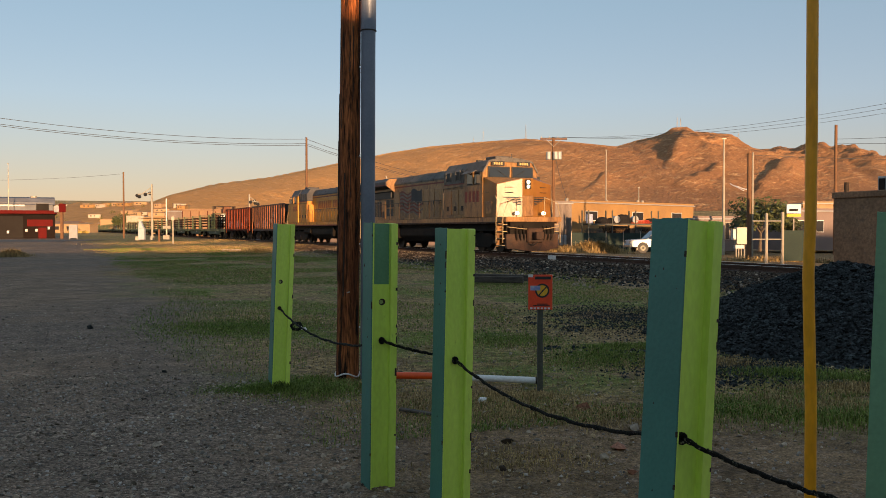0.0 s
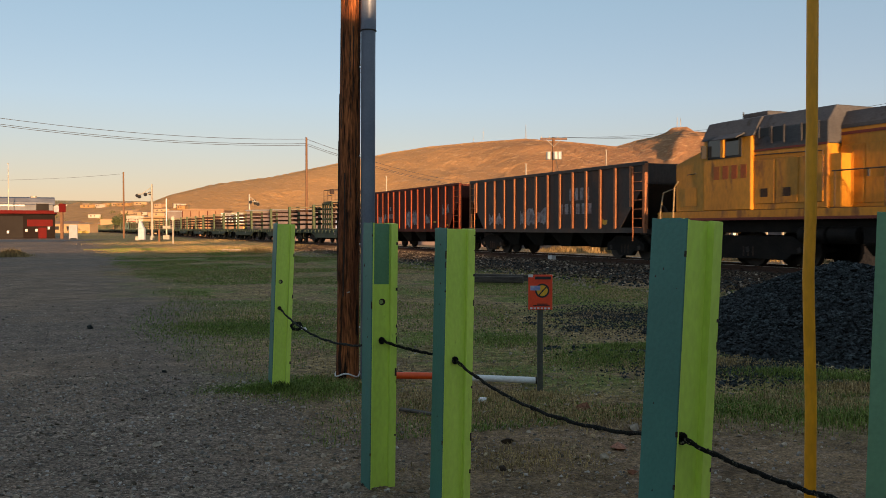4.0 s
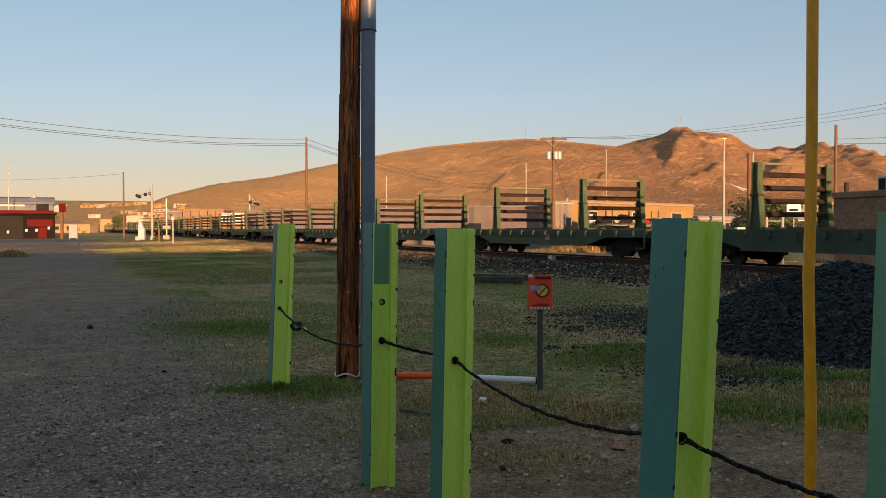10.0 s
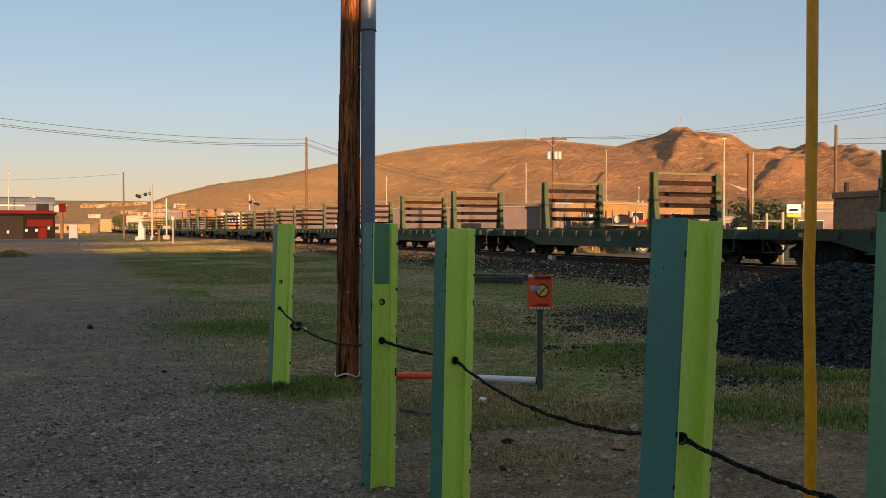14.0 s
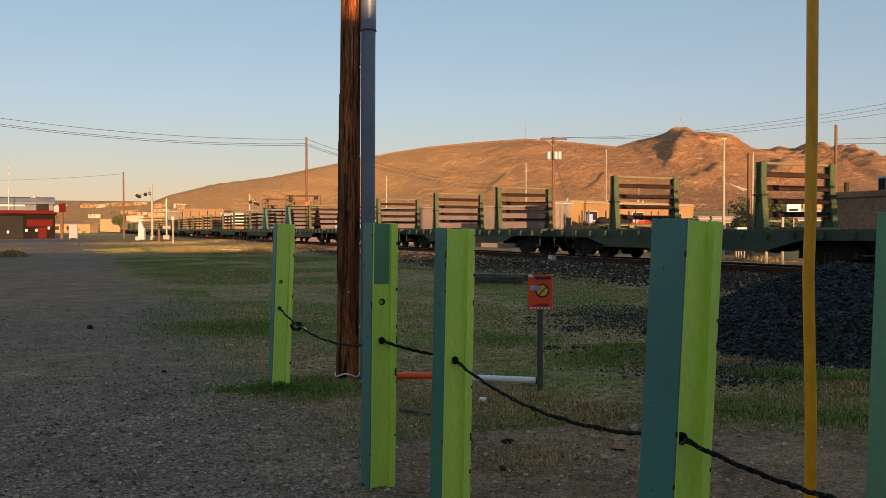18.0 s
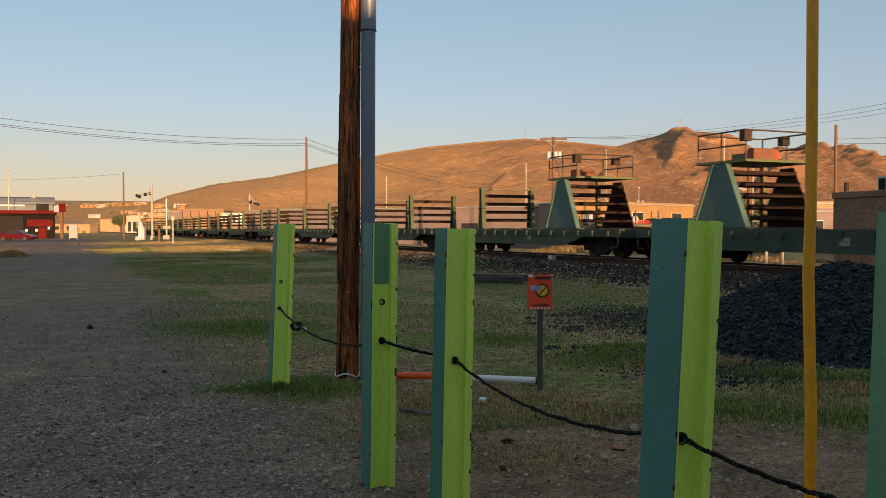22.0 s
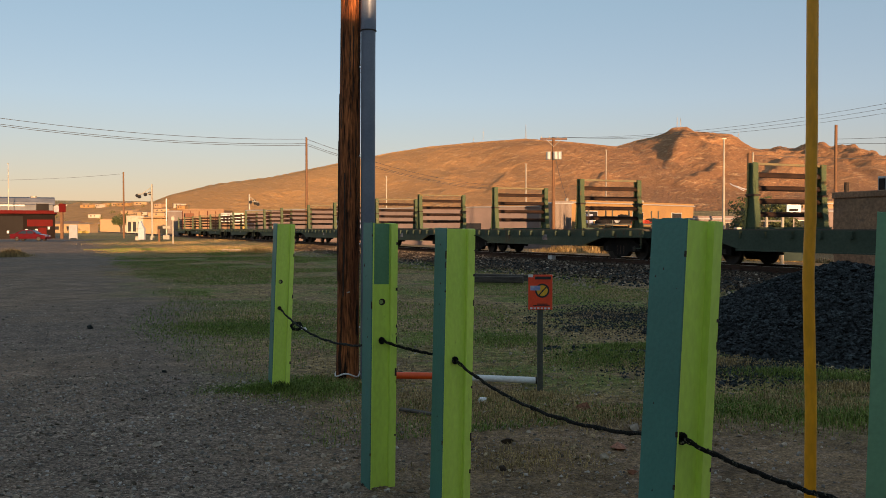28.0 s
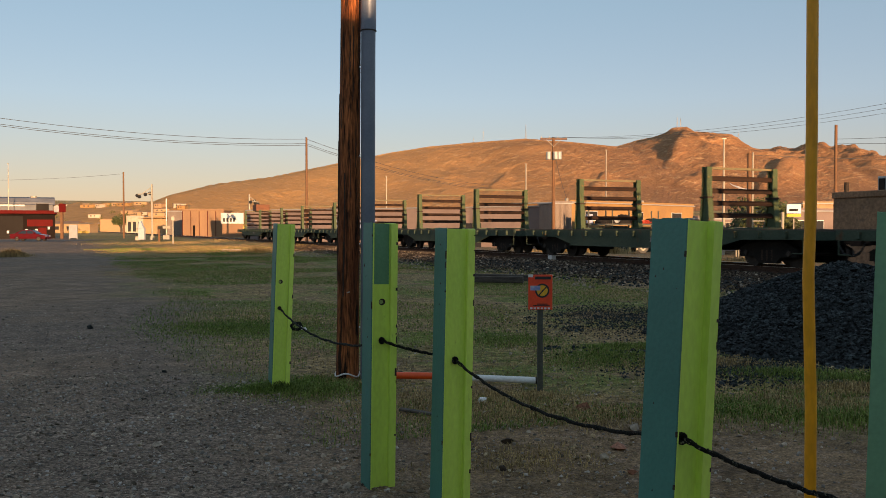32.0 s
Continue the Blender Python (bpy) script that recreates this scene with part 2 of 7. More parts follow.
TANSTUCCO = material("tan_stucco", (0.36, 0.205, 0.075), (0.3, 0.17, 0.07), 0.5, 0.9, 0, 0.2, 20, 0.1, (0.3, 0.2, 0.13), 0.15)
PINKSTUCCO = material("pinkish_painted_block", (0.25, 0.185, 0.165), (0.2, 0.15, 0.135), 0.5, 0.9, 0, 0.2, 20, 0.1, (0.26, 0.18, 0.15), 0.15)
CORRUGATED = material("weathered_corrugated_metal", (0.24, 0.19, 0.16), (0.18, 0.14, 0.12), 0.7, 0.6, 0.3, 0.1, 20, 0.2, (0.13, 0.08, 0.05), 0.3, (1, 1, 0.3))
BROWNMETAL = material("brown_metal_cladding", (0.3, 0.17, 0.085), (0.25, 0.14, 0.075), 0.5, 0.6, 0.1, 0.1, 20, 0.12, (0.15, 0.07, 0.04), 0.15, (1, 1, 0.3))
GREYBLOCK = material("rough_grey_stone_wall", (0.25, 0.155, 0.092), (0.19, 0.12, 0.073), 0.6, 0.95, 0, 0.9, 9, 0.3, (0.17, 0.12, 0.085), 0.3)
# workshop wall, door and trim: shade is put into these dark colours
DARKWALL = material("shade_darkened_wall", (0.014, 0.009, 0.007), (0.018, 0.012, 0.01), 0.4, 0.85, 0, 0.1, 20, 0.1, None, 0.5, (1, 1, 1), 1.0, 0.1)
DARKDOOR = material("grey_roller_door", (0.024, 0.02, 0.018), (0.03, 0.026, 0.023), 0.4, 0.8, 0, 0.1, 20, 0.1, None, 0.5, (1, 1, 1), 1.0, 0.1)
REDTRIM = material("red_trim_paint", (0.12, 0.008, 0.007), (0.1, 0.007, 0.006), 1, 0.7, 0, 0.05, 20, 0.08, None, 0.5, (1, 1, 1), 1.0, 0.1)
HALLMETAL = material("dull_pale_hall_metal", (0.16, 0.165, 0.18), (0.21, 0.215, 0.23), 0.6, 0.85, 0, 0.05, 20, 0.1, (0.16, 0.16, 0.17), 0.3, (1, 1, 1), 1.0, 0.1)
GRAVEL = material("grey_lot_gravel", (0.3, 0.265, 0.23), (0.19, 0.165, 0.14), 2, 0.9, 0, 0.3, 30, 0.35, None, 0.5, (1, 1, 1), 1.0, 0.2)
LITTER = material("dead_leaf_litter", (0.4, 0.31, 0.19), (0.24, 0.16, 0.08), 2, 0.9, 0, 0.2, 30, 0.35, None, 0.5, (1, 1, 1), 1.0, 0.2)
METALROOF = material("pale_metal_roof", (0.3, 0.3, 0.31), (0.36, 0.35, 0.34), 0.6, 0.6, 0.1, 0.05, 20, 0.1, (0.22, 0.17, 0.14), 0.15)
PALEWALL = material("pale_town_wall", (0.5, 0.42, 0.33), (0.42, 0.33, 0.25), 0.05, 0.9, 0, 0, 2, 0.15)
SANDWALL = material("sandy_town_wall", (0.4, 0.26, 0.14), (0.35, 0.22, 0.12), 0.05, 0.9, 0, 0, 2, 0.15)
WINDOWDARK = glassy("dark_window_glass", (0.03, 0.03, 0.035), 0.1)
FENCEGREEN = material("dark_green_fence_screen", (0.018, 0.035, 0.03), (0.025, 0.045, 0.036), 1, 0.85, 0, 0.15, 30, 0.2)
GALV = material("galvanised_post", (0.42, 0.37, 0.29), (0.35, 0.31, 0.25), 3, 0.5, 0.15, 0.05, 40, 0.12)
OLDPOLE = material("sunlit_pole_wood", (0.15, 0.075, 0.037), (0.2, 0.1, 0.05), 1.5, 0.9, 0, 0.4, 20, 0.3, None, 0.5, (5, 5, 0.4))
WIRE = material("black_wire", (0.05, 0.05, 0.05), (0.07, 0.07, 0.07), 3, 0.7, 0, 0, 30, 0.1)
TRANSFORMER = material("grey_transformer_tank", (0.42, 0.42, 0.42), (0.36, 0.36, 0.36), 3, 0.5, 0.2, 0, 30, 0.1)
TARP = material("black_tarp", (0.01, 0.01, 0.011), (0.02, 0.017, 0.016), 3, 0.8, 0, 0.3, 12, 0.3, None, 0.5, (1, 1, 1), 1.0, 0.2)
CARRED = material("dark_red_car_paint", (0.12, 0.006, 0.009), (0.1, 0.006, 0.009), 2, 0.25, 0.2, 0, 30, 0.03)
CARWHITE = material("white_car_paint", (0.5, 0.52, 0.55), (0.45, 0.47, 0.5), 2, 0.3, 0, 0, 30, 0.03)
RUBBER = material("black_tyre_rubber", (0.02, 0.02, 0.02), (0.03, 0.03, 0.03), 5, 0.85, 0, 0.1, 40, 0.2)
CHROME = material("bright_metal", (0.6, 0.6, 0.6), (0.55, 0.55, 0.55), 5, 0.25, 0.9, 0, 40, 0.05)
ASPHALT = material("worn_asphalt", (0.06, 0.058, 0.057), (0.075, 0.07, 0.066), 0.3, 0.9, 0, 0.2, 15, 0.2)


# ---- mesh tools ----
class Shape:
    """Collects boxes, tubes and prisms into one mesh."""

    def __init__(self):
        self.v, self.f = [], []

    def box(self, x0, x1, y0, y1, z0, z1):
        return self.prism([(x0, y0), (x1, y0), (x1, y1), (x0, y1)], z0, z1)

    def prism(self, outline, z0, z1, axis="z"):
        """An outline swept between two values of one axis: z takes (x, y), y takes (x, z), x takes (y, z)."""
        put = {"z": lambda a, b, c: (a, b, c), "y": lambda a, b, c: (a, c, b), "x": lambda a, b, c: (c, a, b)}[axis]
        s, k = len(self.v), len(outline)
        self.v += [put(a, b, z0) for a, b in outline] + [put(a, b, z1) for a, b in outline]
        self.f += [tuple(s + i for i in range(k))[::-1], tuple(s + k + i for i in range(k))]
        self.f += [(s + i, s + (i + 1) % k, s + k + (i + 1) % k, s + k + i) for i in range(k)]
        return self

    def tube(self, p, q, r, r2=None, n=8):
        p, q = Vector(p), Vector(q)
        r2 = r if r2 is None else r2
        d = (q - p).normalized()
        a = d.orthogonal().normalized()
        b = d.cross(a)
        s = len(self.v)
        for c, rr in ((p, r), (q, r2)):
            self.v += [tuple(c + rr * (math.cos(2 * math.pi * i / n) * a + math.sin(2 * math.pi * i / n) * b)) for i in range(n)]
        self.f += [tuple(s + i for i in range(n))[::-1], tuple(s + n + i for i in range(n))]
        self.f += [(s + i, s + (i + 1) % n, s + n + (i + 1) % n, s + n + i) for i in range(n)]
        return self

    def path(self, points, r, n=6):
        """A bent round bar through points."""
        points = [Vector(p) for p in points]
        s = len(self.v)
        for i, p in enumerate(points):
            d = (points[min(i + 1, len(points) - 1)] - points[max(i - 1, 0)]).normalized()
            a = d.cross(Vector((0.13, 0.31, 0.94))).normalized()
            b = d.cross(a)
            self.v += [tuple(p + r * (math.cos(2 * math.pi * k / n) * a + math.sin(2 * math.pi * k / n) * b)) for k in range(n)]
        for i in range(len(points) - 1):
            for k in range(n):
                self.f.append((s + i * n + k, s + i * n + (k + 1) % n, s + (i + 1) * n + (k + 1) % n, s + (i + 1) * n + k))
        self.f += [tuple(s + k for k in range(n))[::-1], tuple(s + (len(points) - 1) * n + k for k in range(n))]
        return self

    def loft(self, rings):
        """Closed rings of equal length joined one to the next, with end caps."""
        s, k = len(self.v), len(rings[0])
        for r in rings:
            self.v += [tuple(p) for p in r]
        for j in range(len(rings) - 1):
            self.f += [(s + j * k + i, s + j * k + (i + 1) % k, s + (j + 1) * k + (i + 1) % k, s + (j + 1) * k + i) for i in range(k)]
        self.f += [tuple(s + i for i in range(k))[::-1], tuple(s + (len(rings) - 1) * k + i for i in range(k))]
        return self

    def quad(self, *pts):
        s = len(self.v)
        self.v += [tuple(p) for p in pts]
        self.f.append(tuple(range(s, s + len(pts))))
        return self

    def mesh(self, name, mat, bevel=0.0, smooth=False, segments=1):
        me = bpy.data.meshes.new(name)
        me.from_pydata(self.v, [], self.f)
        bm = bmesh.new()
        bm.from_mesh(me)
        bmesh.ops.recalc_face_normals(bm, faces=bm.faces)
        if bevel:
            bmesh.ops.bevel(bm, geom=list(bm.edges), offset=bevel, segments=segments, affect="EDGES", clamp_overlap=True)
        if smooth:
            for f in bm.faces:
                f.smooth = True
            for e in bm.edges:
                e.smooth = len(e.link_faces) == 2 and e.calc_face_angle(0) < 0.7
        bm.to_mesh(me)
        bm.free()
        me.materials.append(mat)
        return me


def part(name, shape, mat, parent, label="", bevel=0.0, smooth=False, at=None):
    """One mesh object under a thing or under a part."""
    me = shape if isinstance(shape, bpy.types.Mesh) else shape.mesh(name, mat, bevel, smooth)
    ob = new(name, me)
    ob.parent = parent
    if at is not None:
        ob.matrix_basis = at
    return tagged(ob, label)


def thing(name, m, label, category, group="", kind=""):
    ob = new(name)
    ob.empty_display_size = 0.2
    ob.matrix_basis = m
    return tagged(ob, label, category, group, kind)


def solid(name, shape, mat, m, label, category, group="", kind="", bevel=0.0, smooth=False):
    ob = new(name, shape.mesh(name, mat, bevel, smooth))
    ob.matrix_basis = m
    return tagged(ob, label, category, group, kind)


# ---- plan: the track runs straight past, oblique to the view ----
TURN = radians(23.5)
ALONG = Vector((-math.sin(TURN), math.cos(TURN), 0))      # away from the camera
ACROSS = Vector((math.cos(TURN), math.sin(TURN), 0))      # from the camera to the track
TRACK = 20.72                                             # to the centre line
RAIL_Z = 0.41
HEADING = -66.5                                           # a car's x axis, in the direction of travel


def on_track(along, z=RAIL_Z):
    p = ACROSS * TRACK + ALONG * along
    return pose(p.x, p.y, z, 0, 0, HEADING)


def lattice(x, y, seed=0):
    """Smooth value noise on arrays, -1 to 1."""
    xi, yi = np.floor(x), np.floor(y)
    fx, fy = x - xi, y - yi
    fx, fy = fx * fx * (3 - 2 * fx), fy * fy * (3 - 2 * fy)

    def h(a, b):
        s = np.sin(a * 127.1 + b * 311.7 + seed * 74.7) * 43758.5453
        return (s - np.floor(s)) * 2 - 1
    return (h(xi, yi) * (1 - fx) + h(xi + 1, yi) * fx) * (1 - fy) + (h(xi, yi + 1) * (1 - fx) + h(xi + 1, yi + 1) * fx) * fy


def fbm(x, y, octaves=5, seed=0, ridged=False):
    total, amp, out = 0.0, 1.0, 0.0
    for o in range(octaves):
        v = lattice(x * 2 ** o, y * 2 ** o, seed + o * 13)
        v = 1 - 2 * np.abs(v) if ridged else v
        out, total, amp = out + amp * v, total + amp, amp * 0.5
    return out / total


def smooth_step(a, b, x):
    t = np.clip((x - a) / (b - a), 0, 1)
    return t * t * (3 - 2 * t)


def ground_height(x, y):
    x, y = np.asarray(x, float), np.asarray(y, float)
    n = ACROSS.x * x + ACROSS.y * y
    near = np.exp(-(np.abs(x) + np.abs(y)) / 120)
    z = near * (0.05 * fbm(x * 0.35, y * 0.35, 3, 5) + 0.012 * fbm(x * 2.5, y * 2.5, 3, 9))
    bed = smooth_step(TRACK - 6.2, TRACK - 2.3, n) * (1 - smooth_step(TRACK + 2.3, TRACK + 4.5, n))
    z = z * (1 - 0.7 * bed) + bed * 0.24 + 0.1 * smooth_step(TRACK + 3.0, TRACK + 5.0, n) - 0.6 * smooth_step(TRACK + 5.0, TRACK + 28.0, n) * (1 - smooth_step(110, 170, y))
    z = z + 90 * smooth_step(550, 3200, np.hypot(x, np.maximum(y, 0)))
    return z


def sheet(name, xs, ys, height, mat):
    gx, gy = np.meshgrid(xs, ys)
    gz = height(gx, gy)
    verts = np.stack([gx.ravel(), gy.ravel(), np.asarray(gz).ravel()], 1)
    nx, ny = len(xs), len(ys)
    i = (np.arange(ny - 1)[:, None] * nx + np.arange(nx - 1)[None]).ravel()
    faces = np.stack([i, i + 1, i + nx + 1, i + nx], 1)
    me = bpy.data.meshes.new(name)
    me.from_pydata(verts.tolist(), [], faces.tolist())
    me.polygons.foreach_set("use_smooth", [True] * len(me.polygons))
    me.materials.append(mat)
    return new(name, me)


# ---- ground ----
def ground_material():
    m = bpy.data.materials.new("dirt_grass_and_ballast")
    m.use_nodes = True
    nt = m.node_tree
    n, li = nt.nodes, nt.links
    bsdf = n["Principled BSDF"]
    bsdf.inputs["Roughness"].default_value = 0.95
    bsdf.inputs["Specular IOR Level"].default_value = 0.2
    co = n.new("ShaderNodeTexCoord")

    def noise_tex(scale, detail=6, rough=0.6):
        t = n.new("ShaderNodeTexNoise")
        t.inputs["Scale"].default_value, t.inputs["Detail"].default_value, t.inputs["Roughness"].default_value = scale, detail, rough
        li.new(co.outputs["Object"], t.inputs["Vector"])
        return t.outputs[0]

    def ramp(v, a, b):
        r = n.new("ShaderNodeMapRange")
        r.interpolation_type = "SMOOTHSTEP"
        r.inputs["From Min"].default_value, r.inputs["From Max"].default_value = a, b
        li.new(v, r.inputs["Value"])
        return r.outputs[0]

    def mix(f, a, b):
        x = n.new("ShaderNodeMix")
        x.data_type = "RGBA"
        for k, v in ((6, a), (7, b)):
            if isinstance(v, tuple):
                x.inputs[k].default_value = (*v, 1)
            else:
                li.new(v, x.inputs[k])
        li.new(f, x.inputs[0])
        return x.outputs[2]

    def calc(op, a, b):
        x = n.new("ShaderNodeMath")
        x.operation = op
        for k, v in ((0, a), (1, b)):
            if isinstance(v, (int, float)):
                x.inputs[k].default_value = v
            else:
                li.new(v, x.inputs[k])
        return x.outputs[0]

    dot = n.new("ShaderNodeVectorMath")
    dot.operation = "DOT_PRODUCT"
    dot.inputs[1].default_value = tuple(ACROSS)
    li.new(co.outputs["Object"], dot.inputs[0])
    far = n.new("ShaderNodeVectorMath")
    far.operation = "LENGTH"
    li.new(co.outputs["Object"], far.inputs[0])
    broad, mid, fine, grit = noise_tex(0.12, 4), noise_tex(0.9), noise_tex(9), noise_tex(60, 3)
    wob = calc("MULTIPLY_ADD", mid, 2.6)
    wob.node.inputs[2].default_value = -1.3
    across = calc("ADD", dot.outputs["Value"], wob)
    dirt = mix(ramp(mid, 0.35, 0.68), (0.185, 0.132, 0.100), (0.27, 0.194, 0.150))
    brown = mix(ramp(mid, 0.35, 0.68), (0.125, 0.083, 0.05), (0.25, 0.17, 0.108))
    gravel = mix(ramp(noise_tex(34, 4), 0.4, 0.62), (0.112, 0.086, 0.073), (0.255, 0.198, 0.170))
    path = mix(ramp(broad, 0.42, 0.6), gravel, dirt)
    straw = mix(ramp(fine, 0.35, 0.65), (0.135, 0.097, 0.05), (0.38, 0.275, 0.14))
    green = mix(ramp(fine, 0.35, 0.65), (0.09, 0.12, 0.03), (0.2, 0.215, 0.064))
    meadow = mix(ramp(noise_tex(0.3, 6, 0.7), 0.455, 0.56), straw, green)
    meadow = mix(ramp(mid, 0.54, 0.62), meadow, brown)
    meadow = mix(ramp(far.outputs["Value"], 9.5, 6.5), meadow, mix(ramp(fine, 0.5, 0.68), brown, dirt))
    reach = calc("MINIMUM", far.outputs["Value"], 60)
    sway = calc("MULTIPLY_ADD", broad, 8.0)
    sway.node.inputs[2].default_value = -4.0
    edge = calc("ADD", calc("SUBTRACT", across, calc("MULTIPLY", reach, 0.028)), calc("MULTIPLY", sway, ramp(far.outputs["Value"], 9, 20)))
    col = mix(ramp(edge, 0.5, 2.8), path, meadow)
    stones = mix(ramp(fine, 0.4, 0.65), (0.03, 0.026, 0.022), (0.085, 0.07, 0.055))
    near_bed = calc("SUBTRACT", across, calc("MULTIPLY", ramp(far.outputs["Value"], 40, 80), 3.2))
    col = mix(ramp(near_bed, 14.3, 16.4), col, stones)
    col = mix(ramp(across, TRACK + 3.0, TRACK + 4.6), col, mix(ramp(mid, 0.4, 0.65), (0.22, 0.15, 0.085), (0.3, 0.2, 0.1)))
    scrub = mix(ramp(noise_tex(0.02, 8), 0.42, 0.62), (0.44, 0.3, 0.135), (0.26, 0.19, 0.085))
    col = mix(ramp(far.outputs["Value"], 110, 420), col, scrub)
    mottle = n.new("ShaderNodeMapRange")
    mottle.inputs["From Min"].default_value, mottle.inputs["From Max"].default_value = 0.32, 0.68
    mottle.inputs["To Min"].default_value, mottle.inputs["To Max"].default_value = 0.55, 1.42
    li.new(noise_tex(1.7, 9, 0.82), mottle.inputs["Value"])
    mo = n.new("ShaderNodeVectorMath")
    mo.operation = "SCALE"
    li.new(col, mo.inputs[0])
    li.new(mottle.outputs[0], mo.inputs["Scale"])
    col = mo.outputs[0]

    def pebbles(scale):
        t = n.new("ShaderNodeTexVoronoi")
        t.inputs["Scale"].default_value = scale
        li.new(co.outputs["Object"], t.inputs["Vector"])
        lum = n.new("ShaderNodeSeparateColor")
        li.new(t.outputs["Color"], lum.inputs[0])
        return lum.outputs[0], t.outputs["Distance"]

    lum_a, dist_a = pebbles(42)
    lum_b, dist_b = pebbles(16)
    tone = n.new("ShaderNodeMapRange")
    tone.inputs["To Min"].default_value, tone.inputs["To Max"].default_value = 0.6, 1.5
    li.new(calc("ADD", calc("MULTIPLY", lum_a, 0.65), calc("MULTIPLY", lum_b, 0.35)), tone.inputs["Value"])
    sp = n.new("ShaderNodeVectorMath")
    sp.operation = "SCALE"
    li.new(col, sp.inputs[0])
    li.new(tone.outputs[0], sp.inputs["Scale"])
    col = sp.outputs[0]
    grain = n.new("ShaderNodeMapRange")
    grain.inputs["From Min"].default_value, grain.inputs["From Max"].default_value = 0.3, 0.7
    grain.inputs["To Min"].default_value, grain.inputs["To Max"].default_value = 0.45, 1.55
    li.new(grit, grain.inputs["Value"])
    sc = n.new("ShaderNodeVectorMath")
    sc.operation = "SCALE"
    li.new(col, sc.inputs[0])
    li.new(grain.outputs[0], sc.inputs["Scale"])
    # even warm shift of the ground colours, set against the blue skylight
    warm_tint = n.new("ShaderNodeVectorMath")
    warm_tint.operation = "MULTIPLY"
    warm_tint.inputs[1].default_value = (1.07, 1.0, 0.87)
    li.new(sc.outputs[0], warm_tint.inputs[0])
    li.new(warm_tint.outputs[0], bsdf.inputs["Base Color"])
    bp = n.new("ShaderNodeBump")
    bp.inputs["Strength"].default_value, bp.inputs["Distance"].default_value = 0.7, 0.03
    li.new(calc("SUBTRACT", calc("ADD", calc("MULTIPLY", fine, 0.5), calc("MULTIPLY", grit, 0.5)), calc("MULTIPLY", dist_a, 0.7)), bp.inputs["Height"])
    li.new(bp.outputs[0], bsdf.inputs["Normal"])
    return m


def spread(fine_to, step, reach, growth):
    """Grid lines: even up to fine_to, then ever wider."""
    out, x, s = [0.0], 0.0, step
    while x < reach:
        x += s
        out.append(x)
        if x > fine_to:
            s *= growth
    return out


gx = spread(9, 0.22, 4200, 1.09)
gx = [-x for x in gx[:0:-1]] + gx
gy = [-y for y in spread(2, 0.5, 900, 1.35)[:0:-1]] + spread(24, 0.22, 4600, 1.055)
tagged(sheet("ground", np.array(gx), np.array(gy), ground_height, ground_material()),
       "dry dirt lot with grass patches and dark track ballast", "ground", kind="structure")

# ---- mountain range ----
SKYLINE = [(-2123.7, 54.476), (-1263.6, 64.4), (-1111.5, 71.016), (-1061.8, 82.593), (-1018.8, 71.016),
           (-863.4, 77.631), (-800.5, 102.4), (-726.1, 120.6), (-668.2, 135.5), (-502.8, 155.4), (-304.3, 195.1), (-155.5, 224.8),
           (-39.695, 243.0), (84.351, 254.6), (241.5, 266.2), (373.8, 256.3), (506.1, 243.0), (560.7, 259.6), (616.9, 271.1),
           (650.0, 282.7), (671.5, 297.6), (711.2, 299.3), (724.4, 291.0), (750.9, 284.4), (798.9, 279.4), (841.9, 276.1), (874.9, 256.3), (908.0, 234.8),
           (957.6, 234.8), (985.8, 243.0), (1040.3, 239.7), (1056.9, 251.3), (1113.1, 254.6), (1131.3, 239.7), (1151.1, 248.0), (1205.7, 246.3), (1233.8, 231.4), (1258.7, 229.8), (1283.5, 216.6),
           (1597.7, 193.4), (2507.4, 160.3)]


# spurs below the peak: from, to, height, width
SPURS = [((761.8, 2570), (542.4, 2100), 36, 44), ((596.0, 1960), (498.1, 1860), 8, 20), ((809.8, 2060), (656.6, 1840), 20, 34), ((794.4, 2420), (680.2, 2200), 24, 40),
         ((137.0, 1940), (96.718, 1810), 7, 18), ((353.0, 1940), (293.1, 1800), 8, 20), ((1117.2, 2560), (980.7, 2350), 22, 34), ((1214.9, 2560), (1061.2, 2330), 22, 34)]


